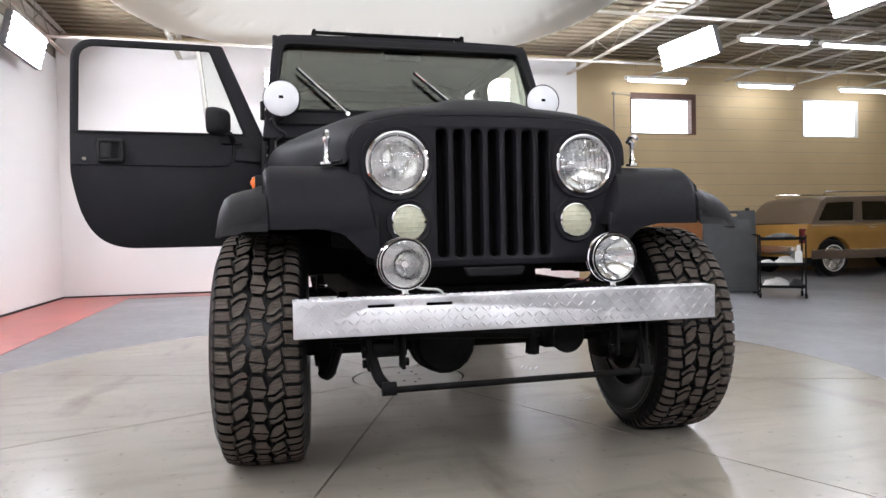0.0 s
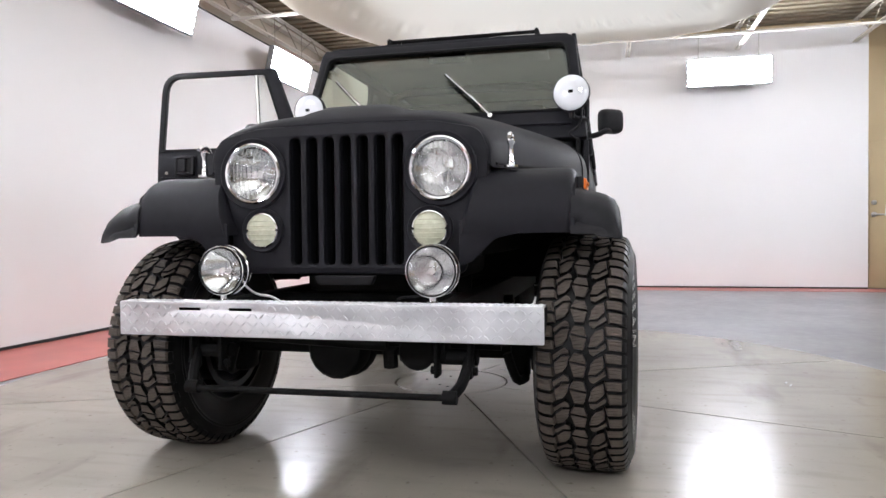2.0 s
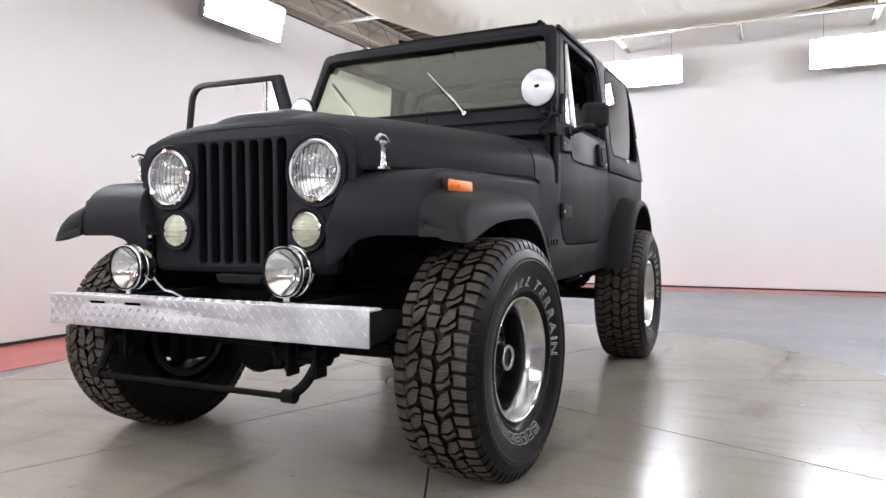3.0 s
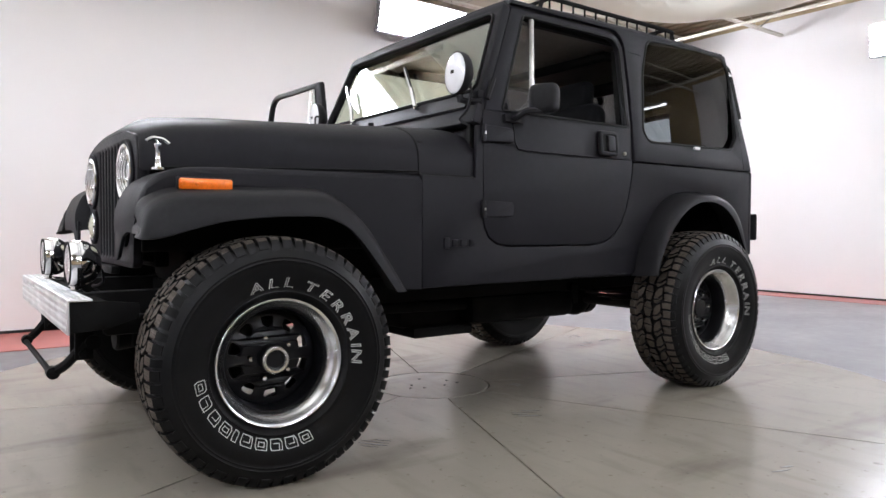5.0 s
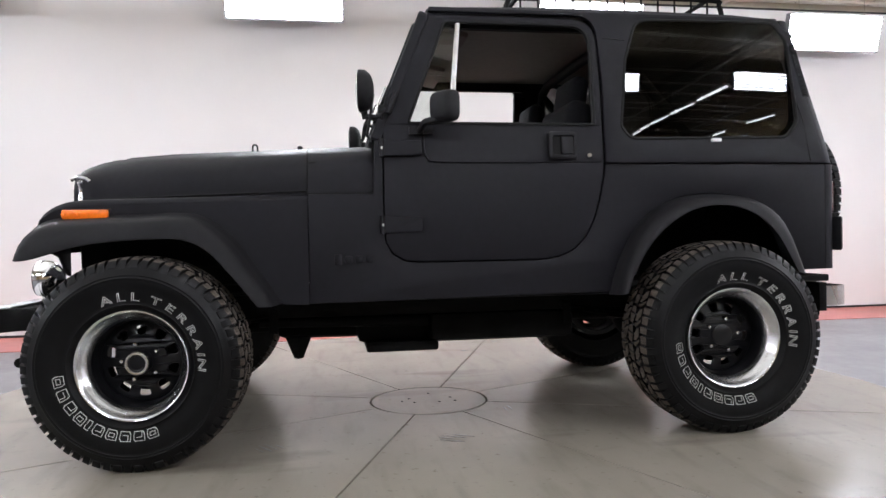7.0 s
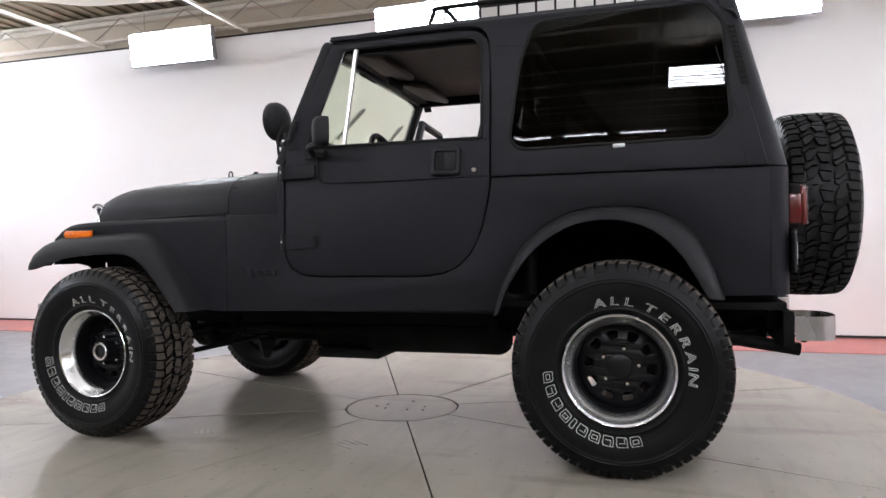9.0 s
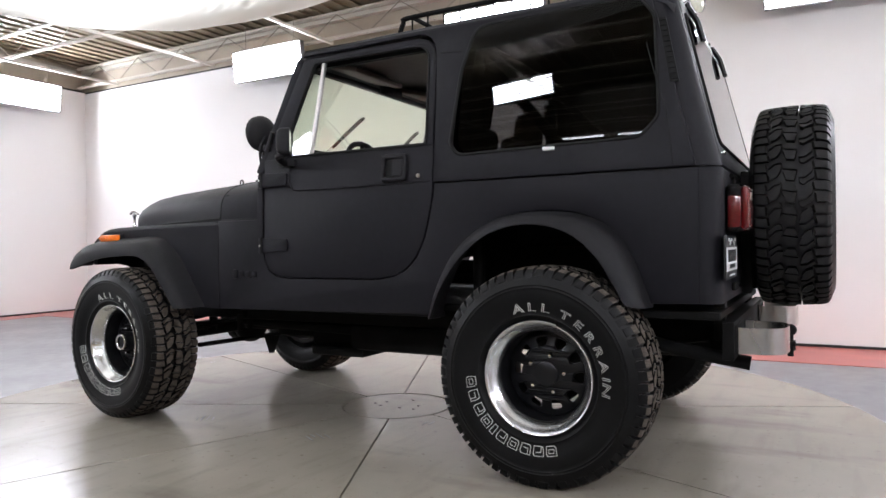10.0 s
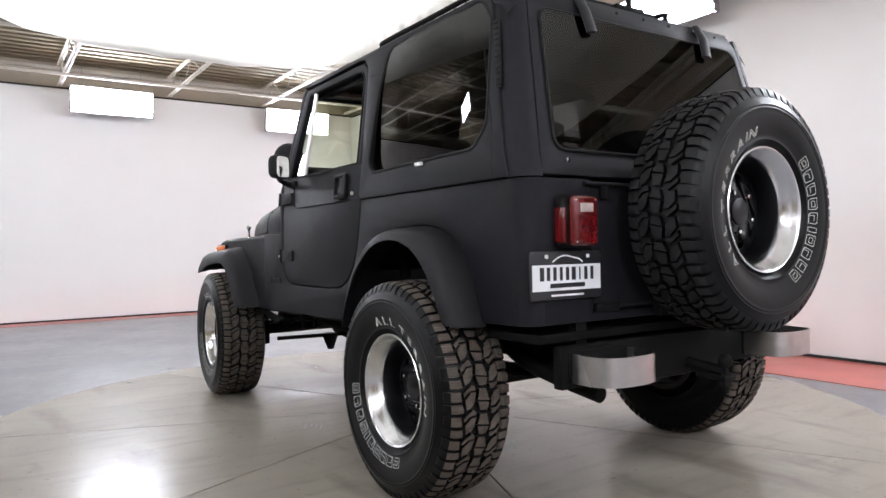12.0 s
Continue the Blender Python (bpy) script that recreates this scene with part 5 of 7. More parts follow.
def ring_letter(ch, deg, r, size):
    """One outlined letter bent round the sidewall, its top outwards."""
    bm = lettering(ch, size, 0.0, 0.0009)
    a = radians(deg)
    for v in bm.verts:
        u, w = v.co.x * 1.42 + 0.12 * v.co.y, v.co.y
        aa = a - u / (r + w)
        v.co = Vector((wall_x(r + w) + v.co.z + 0.0010, (r + w) * math.cos(aa), (r + w) * math.sin(aa)))
    return bm


def ring_block(c, hw, r, h, odd, bar=0.0017):
    """One outlined block bent round the sidewall, for a word that is not spelled out."""
    bm = bmesh.new()

    def P(rr, q):
        return Vector((wall_x(rr) + 0.0022, rr * math.cos(radians(q)), rr * math.sin(radians(q))))

    def stroke(pts, closed):
        mid_r = sum(p[0] for p in pts) / len(pts)
        mid_q = sum(p[1] for p in pts) / len(pts)
        d = math.degrees(bar / r)
        inn = [(p + math.copysign(bar, mid_r - p), q + math.copysign(d, mid_q - q)) for p, q in pts]
        vo, vn = [bm.verts.new(P(*p)) for p in pts], [bm.verts.new(P(*p)) for p in inn]
        for a in range(len(pts) if closed else len(pts) - 1):
            b = (a + 1) % len(pts)
            bm.faces.new((vo[a], vo[b], vn[b], vn[a]))
    cut = hw * 0.28
    stroke([(r, c - hw), (r, c + hw - cut), (r + h * 0.25, c + hw), (r + h, c + hw), (r + h, c - hw + cut), (r + h * 0.75, c - hw)], True)
    k = hw * 0.46
    if hw > 3:
        lo, hi = ((0.30, 0.72), (0.0, 0.62), (0.36, 1.0))[odd]
        stroke([(r + h * lo, c - hw + k), (r + h * lo, c + hw - k), (r + h * hi, c + hw - k), (r + h * hi, c - hw + k)], odd == 0)
    return bm


def wheel(front=True, spin=0.0, nuts=34, slots=-16):
    """A wheel on the x axis, its face towards +x, at the origin."""
    w = thing("wheel", "off-road wheel with a polished rim and raised-letter tyre", "wheel")
    bm = bmesh.new()
    prof = [(0.070, 0.197), (0.098, 0.199), (0.110, 0.206), (0.120, 0.216), (0.127, 0.224), (0.131, 0.226), (0.130, 0.229), (0.1345, 0.240), (0.144, 0.262), (0.1505, 0.290), (0.152, 0.312),
            (0.1517, 0.322), (0.1532, 0.324), (0.1512, 0.327), (0.151, 0.332), (0.1525, 0.334), (0.150, 0.337), (0.1455, 0.350), (0.138, 0.362), (0.130, 0.374), (0.116, 0.381), (0.06, 0.385), (0, 0.386)]
    prof = prof + [(-a, b) for a, b in prof[-2::-1]]
    lathe(bm, prof, 72)
    for v in bm.verts:
        rad = math.hypot(v.co.y, v.co.z)
        v.co.x *= OUT if v.co.x > 0 and rad > 0.235 else (INW if v.co.x < 0 else 1.0)
        if rad > 0.315:
            v.co.y, v.co.z = v.co.y * ROUND, v.co.z * ROUND
        v.co.z = max(v.co.z, -WZ)
    part("tyre", bm, SIDEWALL, w, "black all-terrain tyre")
    bm = bmesh.new()
    tread_mesh(bm)
    for v in bm.verts:
        v.co.x *= OUT if v.co.x > 0 else INW
        v.co.y, v.co.z = v.co.y * ROUND, v.co.z * ROUND
        v.co.z = max(v.co.z, -WZ)
    tr = tagged(part("tread", bm, TREAD, w, smooth=25), "dusty chunky tread blocks", kind="stuff")
    tr.data.materials.append(SIDEWALL)
    tr.data.update()
    for f in tr.data.polygons:
        if abs(f.center.x) > 0.124 or abs(f.normal.y * f.center.y + f.normal.z * f.center.z) < 0.25 * math.hypot(f.center.y, f.center.z):
            f.material_index = 1
    for ch, deg in zip("ALLTERRAIN", (109, 97, 85.5, 68.5, 55.5, 43, 30.5, 18, 8.5, 0)):
        part("letter", ring_letter(ch, deg + spin, 0.2365, 0.046), LETTER, w, smooth=0)
    for i, deg in enumerate((-73, -84, -95, -106, -117, -126, -134.5, -146, -158, -169.5)):
        part("letter_block", ring_block(deg + spin, 2.0 if i == 5 else 4.4, 0.2365, 0.034, i % 3), LETTER, w, smooth=0)
    # polished rim
    bm = bmesh.new()
    lathe(bm, [(0.085, 0.196), (0.118, 0.197), (0.128, 0.2045), (0.134, 0.206), (0.137, 0.203), (0.136, 0.199), (0.130, 0.194), (0.120, 0.189), (0.110, 0.181), (0.100, 0.173), (0.090, 0.1672), (0.078, 0.1640)], 56)
    part("rim", bm, POLISHED, w, "polished bright rim lip")
    bm = bmesh.new()
    lathe(bm, [(0.0785, 0.1642), (0.072, 0.1605), (0.02, 0.159), (-0.10, 0.160), (-0.12, 0.19), (-0.12, 0.165)], 48)
    part("barrel", bm, GLOSSBLACK, w)
    holes = []
    for k in range(10):
        a = radians(slots) + 2 * math.pi * k / 10
        pts = []
        for da, r in ((-0.18, 0.136), (0.18, 0.136), (0.125, 0.100), (-0.125, 0.100)):
            pts.append((r * math.cos(a + da), r * math.sin(a + da), 0.012))
        holes.append(rounded(pts, 4))
    bm = plate(circle(0, 0, 0.160, 48), holes + [circle(0, 0, 0.044, 24)], 0.014, 0.005,
               lambda u, v, q: (0.030 + q - 0.020 * max(0, math.hypot(u, v) - 0.09) / 0.08 + (0.012 if math.hypot(u, v) < 0.10 else 0), u, v))
    part("disc", bm, GLOSSBLACK, w, "gloss black slotted wheel centre")
    bm = bmesh.new()
    lathe(bm, [(-0.10, 0.0), (-0.10, 0.122), (-0.035, 0.122), (-0.03, 0.116), (-0.03, 0.0)], 24)
    part("brake_drum", bm, SEAL, w)
    bm = bmesh.new()
    if front:
        lathe(bm, [(0.03, 0.046), (0.07, 0.046), (0.074, 0.043), (0.10, 0.042), (0.104, 0.038), (0.100, 0.027), (0.096, 0.026), (0.096, 0.0)], 24)
        part("hub", bm, GLOSSBLACK, w)
        b2 = bmesh.new()
        lathe(b2, [(0.092, 0.0435), (0.103, 0.0435), (0.1065, 0.040), (0.1055, 0.034), (0.100, 0.030)], 24)
        part("hub_ring", b2, BRUSHED, w, "bright locking hub ring")
    else:
        lathe(bm, [(0.03, 0.046), (0.055, 0.045), (0.058, 0.040), (0.058, 0.0)], 24)
        part("hub", bm, GLOSSBLACK, w)
    for k in range(5):
        a = radians(nuts + 72 * k)
        bm = bmesh.new()
        lathe(bm, [(0.040, 0.0), (0.040, 0.0105), (0.054, 0.0095), (0.060, 0.007), (0.062, 0.0)], 6, Matrix.Translation((0, 0.069 * math.cos(a), 0.069 * math.sin(a))))
        part("lug_nut", bm, CHROME, w)
    for ob in w.children:
        if ob.name.split(".")[0] in ("rim", "barrel", "disc", "hub", "hub_ring", "lug_nut", "brake_drum"):
            ob.data.transform(Matrix.Translation((-0.015 if ob.name.split(".")[0] in ("rim", "barrel", "brake_drum") else -0.030, 0, 0)))
    return w


_wf = wheel(True)
_wf.parent = truck
del _wf["category"]
_wr = wheel(False, -4.0, 5, -5)
_wr.parent = truck
del _wr["category"]
TRK = 0.770
BIG = 1.02        # the rear tyres stand a little taller
STEER = 4.0       # the front wheels are turned a little
_wf.location = (TRK, 0.012, WZ)
_wf.rotation_euler = (0, 0, radians(-STEER))
_wr.location = (TRK, 2.386, WZ)
_wr.location.z = WZ * BIG
_wr.scale = (1.0, BIG, BIG)
for src, x, y, turn in ((_wf, -0.735, 0.030, STEER), (_wr, -TRK, 2.386, 0)):
    c = copy_thing(src, pose(x, y, WZ * (BIG if src is _wr else 1.0), 0, 0, 180 - turn))
_sp = copy_thing(_wr, pose(-0.035, 3.190, 1.030, 115, 0, 90) @ Matrix.Diagonal((1.0, BIG, BIG, 1.0)))
tagged(_sp, "spare off-road wheel mounted on the tailgate")
for _c in _sp.children_recursive:
    for _s in _c.material_slots:
        if _s.material == TREAD:
            _c.data = _c.data.copy()
            _c.data.materials[0] = SPARETREAD
bm = bmesh.new()
box(bm, (-0.035, 3.06, 1.02), (0.30, 0.10, 0.30), 0.02)
box(bm, (-0.2, 3.02, 0.92), (0.06, 0.04, 0.5), 0.008)
box(bm, (0.14, 3.02, 0.92), (0.06, 0.04, 0.5), 0.008)
part("spare_carrier", bm, STEEL, truck)


# ---- bumpers and lamps
def diamond_lugs(bm, origin, eu, ev, en, wu, wv, pitch=0.0205):
    """Raised lozenges in two crossing directions over a face."""
    nu, nv = int(wu / pitch), max(1, int(wv / pitch))
    for i in range(nu):
        for j in range(nv):
            cu, cv = (i + 0.5) * wu / nu, (j + 0.5) * wv / nv
            if j == nv - 1 and en.z == 0 and any(abs(origin.x + cu - c) < 0.055 for c in (-0.416, -0.246)):
                continue
            a = radians(45 if (i + j) % 2 else -45)
            du, dv = math.cos(a), math.sin(a)
            pts = []
            for l, t in ((-1, 0), (0, 1), (1, 0), (0, -1)):
                u, v = cu + du * l * 0.0112 - dv * t * 0.0031, cv + dv * l * 0.0112 + du * t * 0.0031
                pts.append(origin + eu * u + ev * v)
            top = [bm.verts.new((p + (origin + eu * cu + ev * cv - p) * 0.35) + en * 0.0026) for p in pts]
            bot = [bm.verts.new(p - en * 0.0002) for p in pts]
            bm.faces.new(top)
            for k in range(4):
                q = (k + 1) % 4
                bm.faces.new((top[k], top[q], bot[q], bot[k]))


def front_bumper():
    y0, y1, z0, z1, hw = -0.560, -0.452, 0.496, 0.600, 0.660
    b = thing("front_bumper", "bright diamond-plate aluminium front bumper", "bumper")
    b.parent = truck
    del b["category"]
    bm = plate(rounded([(-hw, z0, 0.004), (hw, z0, 0.004), (hw, z1, 0.004), (-hw, z1, 0.004)], 2),
               [rounded([(x, 0.574, 0.004), (x + 0.078, 0.574, 0.004), (x + 0.078, 0.583, 0.004), (x, 0.583, 0.004)], 2) for x in (-0.455, -0.285)],
               0.006, 0.001, lambda u, v, w: (u, y0 + 0.003 - w, v))
    box(bm, (0, y0 + 0.036, z1 - 0.003), (2 * hw - 0.001, 0.064, 0.006), 0.001, seg=1)
    part("shell", bm, DIAMOND, b, smooth=30)
    bm = bmesh.new()
    diamond_lugs(bm, Vector((-hw + 0.004, y0, z0 + 0.004)), Vector((1, 0, 0)), Vector((0, 0, 1)), Vector((0, -1, 0)), 2 * hw - 0.008, z1 - z0 - 0.008)
    diamond_lugs(bm, Vector((-hw + 0.004, y0 + 0.004, z1)), Vector((1, 0, 0)), Vector((0, 1, 0)), Vector((0, 0, 1)), 2 * hw - 0.008, 0.062)
    tagged(part("tread_lug", bm, DIAMOND, b, smooth=0), "raised lozenge pattern", kind="stuff")
    bm = bmesh.new()
    box(bm, (0, y1 - 0.02, 0.545), (1.26, 0.06, 0.085), 0.006)
    for s in (-1, 1):
        box(bm, (s * 0.37, -0.40, 0.54), (0.06, 0.16, 0.11), 0.006)
    part("backing_beam", bm, STEEL, b)
    for s in (-1, 1):
        bm = plate([(y0 + 0.008, z0 + 0.004), (y0 + 0.008, z1 - 0.008), (y1, z1 - 0.008), (-0.36, z1 - 0.02), (-0.36, z0 + 0.04), (y1, z0 + 0.01)], (), 0.008, 0.002, lambda u, v, w, s=s: (s * (hw - 0.012) + w, u, v))
        part("end_plate", bm, STEEL, b, "black steel end of the bumper")
    for s in (1, -1):
        fog(s * 0.335)


def fog(x):
    """A round chrome driving lamp on the bumper."""
    f = thing("driving_light", "round chrome driving lamp on the front bumper", "lamp")
    f.parent = truck
    del f["category"]
    m = Matrix.Translation((x, -0.495, 0.693)) @ Matrix.Rotation(radians(-90), 4, "Z")
    bm = bmesh.new()
    lathe(bm, [(0.020, 0.070), (0.018, 0.0765), (0.010, 0.079), (-0.004, 0.079), (-0.006, 0.076), (-0.010, 0.076), (-0.012, 0.079), (-0.022, 0.078), (-0.04, 0.073), (-0.06, 0.060), (-0.075, 0.040), (-0.082, 0.018), (-0.083, 0)], 36, m)
    part("shell", bm, CHROME, f)
    bm = bmesh.new()
    pr = [(0.018 + 0.008 * (1 - (q / 6) ** 2), 0.072 * q / 6) for q in range(7)]
    lathe(bm, pr + [(a - 0.004, b) for a, b in pr[::-1]], 32, m)
    part("lens", bm, CLEARLENS, f)
    bm = bmesh.new()
    lathe(bm, [(0.012 - 0.045 * (1 - (q / 7) ** 2), 0.071 * q / 7) for q in range(8)], 32, m)
    part("reflector", bm, REFLECTOR, f)
    bm = bmesh.new()
    lathe(bm, [(-0.03, 0.012), (0.006, 0.013), (0.009, 0.010), (0.009, 0.0)], 20, m)
    part("bulb_shield", bm, CHROME, f)
    bm = bmesh.new()
    lathe(bm, [(0.0185, 0.0690), (0.0225, 0.0695), (0.0228, 0.0735), (0.0180, 0.0745)], 36, m)
    part("gasket", bm, SEAL, f)
    bm = bmesh.new()
    lathe(bm, [(-0.010, 0.0), (-0.010, 0.026), (-0.004, 0.026), (0.0, 0.012), (0.02, 0.012)], 16, Matrix.Translation((x, -0.495, 0.606)) @ Matrix.Rotation(radians(-90), 4, "Y"))
    part("stem", bm, CHROME, f)
    bm = bmesh.new()
    s = 1 if x > 0 else -1
    tube(bm, curve_pts([(x, -0.41, 0.67), (x - s * 0.03, -0.40, 0.63), (x - s * 0.07, -0.41, 0.612), (x - s * 0.12, -0.42, 0.606), (x - s * 0.15, -0.39, 0.58)], 4), 0.004, 6)
    part("wire", bm, PAPER if s < 0 else PLASTIC, f)


front_bumper()


def spot(s):
    """A covered round lamp on the windscreen post."""
    f = thing("spot_light", "round lamp with a white cover on the windscreen post", "lamp")
    f.parent = truck
    del f["category"]
    X, Z = (0.668, 1.449) if s > 0 else (-0.645, 1.428)
    m = Matrix.Translation((X, 0.870, Z)) @ Matrix.Rotation(radians(-97), 4, "Z") @ Matrix.Scale(1.06, 4)
    bm = bmesh.new()
    lathe(bm, [(0.018, 0.079), (0.016, 0.082), (0.0, 0.082), (-0.010, 0.080), (-0.022, 0.072), (-0.034, 0.056), (-0.041, 0.03), (-0.043, 0.0)], 36, m)
    part("shell", bm, PLASTIC, f)
    bm = bmesh.new()
    lathe(bm, [(0.010, 0.0795), (0.018, 0.077), (0.022, 0.070), (0.026, 0.047), (0.028, 0.0)], 36, m)
    cv = part("cover", bm, WHITECOVER, f)
    bm = bmesh.new()
    box(bm, m @ Vector((0.0285, 0, 0.004)), (0.022, 0.002, 0.014), 0.002)
    part("badge", bm, STEEL, f)
    bm = bmesh.new()
    tube(bm, [(X, 0.87, Z - 0.07), (X, 0.88, 1.335)], 0.014, 8)
    tube(bm, curve_pts([(X, 0.88, 1.345), (X + s * 0.03, 0.91, 1.335), (X + s * 0.06, 0.945, 1.335)], 4), 0.013, 8)
    part("bracket", bm, PLASTIC, f)
    bm = bmesh.new()
    tube(bm, curve_pts([(X + s * 0.02, 0.91, 1.43), (X + s * 0.045, 0.90, 1.37), (X + s * 0.03, 0.89, 1.30), (X - s * 0.01, 0.885, 1.265), (X + s * 0.03, 0.905, 1.235)], 5), 0.006, 6)
    part("wire", bm, PLASTIC, f)


spot(1)
spot(-1)


def rear_end():
    for s in (1, -1):
        t = thing("tail_light", "red tail lamp with a small clear lens in a black housing", "lamp")
        t.parent = truck
        del t["category"]
        cx, cz = s * 0.568, 1.0
        bm = bmesh.new()
        box(bm, (cx, REARY + 0.026, cz), (0.132, 0.048, 0.168), 0.016, seg=3)
        part("housing", bm, STEEL, t)
        bm = bmesh.new()
        box(bm, (cx - s * 0.006, REARY + 0.062, cz), (0.112, 0.032, 0.158), 0.0155, seg=4)
        lens = part("lens", bm, RED, t)
        bm = bmesh.new()
        box(bm, (cx - s * 0.006, REARY + 0.0785, cz - 0.026), (0.086, 0.003, 0.088), 0.001, seg=1)
        part("reflex", bm, RED, lens, "ribbed red reflector panel")
        for dx, dz in ((-0.042, 0.066), (0.042, 0.066), (-0.042, -0.066), (0.042, -0.066)):
            bm = bmesh.new()
            lathe(bm, [(0.0, 0.0), (0.0, 0.004), (0.004, 0.003), (0.005, 0.0)], 8, Matrix.Translation((cx - s * 0.006 + dx, REARY + 0.0755, cz + dz)) @ Matrix.Rotation(radians(90), 4, "Z"))
            part("screw", bm, CHROME, lens)
        bm = bmesh.new()
        box(bm, (cx + s * 0.062, REARY + 0.030, cz - 0.012), (0.016, 0.044, 0.112), 0.006)
        part("side_lens", bm, RED, t)
        bm = bmesh.new()
        box(bm, (cx - s * 0.006, REARY + 0.0785, cz + 0.042), (0.056, 0.004, 0.028), 0.0015)
        part("reverse_lens", bm, DULLLENS, t)
        # polished half-loop bumper
        path = curve_pts([(s * 0.592, 3.03, 0), (s * 0.594, 3.07, 0), (s * 0.585, 3.13, 0), (s * 0.552, 3.17, 0), (s * 0.49, 3.183, 0), (s * 0.42, 3.183, 0), (s * 0.365, 3.165, 0), (s * 0.340, 3.12, 0), (s * 0.335, 3.03, 0)], 5)
        rows = []
        for i, p in enumerate(path):
            d = (path[min(i + 1, len(path) - 1)] - path[max(i - 1, 0)]).normalized()
            nrm = Vector((d.y, -d.x, 0)) * s
            a, b = p + nrm * 0.002, p - nrm * 0.003
            rows.append([(a.x, a.y, 0.486), (a.x, a.y, 0.578), (b.x, b.y, 0.578), (b.x, b.y, 0.486)])
        bm = bmesh.new()
        quad_strip(bm, rows, closed=True, caps=True)
        bp = part("bumper_loop", bm, BRUSHED, truck, "polished stainless bumper loop", smooth=35)
        bm = bmesh.new()
        box(bm, (s * 0.468, 3.01, 0.535), (0.27, 0.03, 0.10), 0.004)
        box(bm, (s * 0.50, 2.96, 0.60), (0.05, 0.04, 0.16), 0.004)
        part("mount", bm, STEEL, bp)
    # dealer plate
    p = thing("plate", "black plate with a white band on the rear panel", "plate")
    p.parent = truck
    del p["category"]
    bm = plate(rounded([(0.437, 0.752, 0.012), (0.745, 0.752, 0.012), (0.745, 0.905, 0.012), (0.437, 0.905, 0.012)], 4), (), 0.008, 0.002, lambda u, v, w: (u, REARY + 0.012 + w, v))
    part("frame", bm, PLATEBLACK, p)
    bm = bmesh.new()
    box(bm, (0.591, REARY + 0.0165, 0.822), (0.296, 0.003, 0.082))
    part("band", bm, PLATEWHITE, p)
    for k in range(9):
        bm = bmesh.new()
        wd = (0.017, 0.013, 0.013, 0.011, 0.013, 0.017, 0.005, 0.013, 0.012)[k]
        box(bm, (0.701 - 0.0272 * k, REARY + 0.0185, 0.834), (wd, 0.002, 0.042))
        part("dark_bar", bm, PLATEBLACK, p, smooth=0)
    bm = bmesh.new()
    box(bm, (0.591, REARY + 0.0185, 0.797), (0.15, 0.002, 0.014))
    part("dark_bar", bm, PLATEBLACK, p, smooth=0)
    bm = bmesh.new()
    tube(bm, curve_pts([(0.655, REARY + 0.018, 0.872), (0.63, REARY + 0.018, 0.886), (0.60, REARY + 0.018, 0.892), (0.57, REARY + 0.018, 0.886), (0.54, REARY + 0.018, 0.88), (0.525, REARY + 0.018, 0.87)], 4), 0.0025, 5)
    part("light_line", bm, PLATEWHITE, p)
    bm = bmesh.new()
    box(bm, (0.591, REARY + 0.0175, 0.766), (0.14, 0.002, 0.006))
    part("light_bar", bm, PLATEWHITE, p, smooth=0)
    for x in (0.50, 0.68):
        bm = bmesh.new()
        box(bm, (x, REARY + 0.018, 0.889), (0.012, 0.003, 0.012), 0.003)
        part("screw", bm, PLATEWHITE, p)
    # badge on the side, a low raised bar in body colour
    for s in (1, -1):
        for k in range(4):
            bm = bmesh.new()
            box(bm, (s * (SX + 0.002), 0.755 + 0.042 * k, 0.757), (0.006, 0.030, 0.030 if k else 0.045), 0.004)
            part("badge", bm, PAINT, truck)


rear_end()


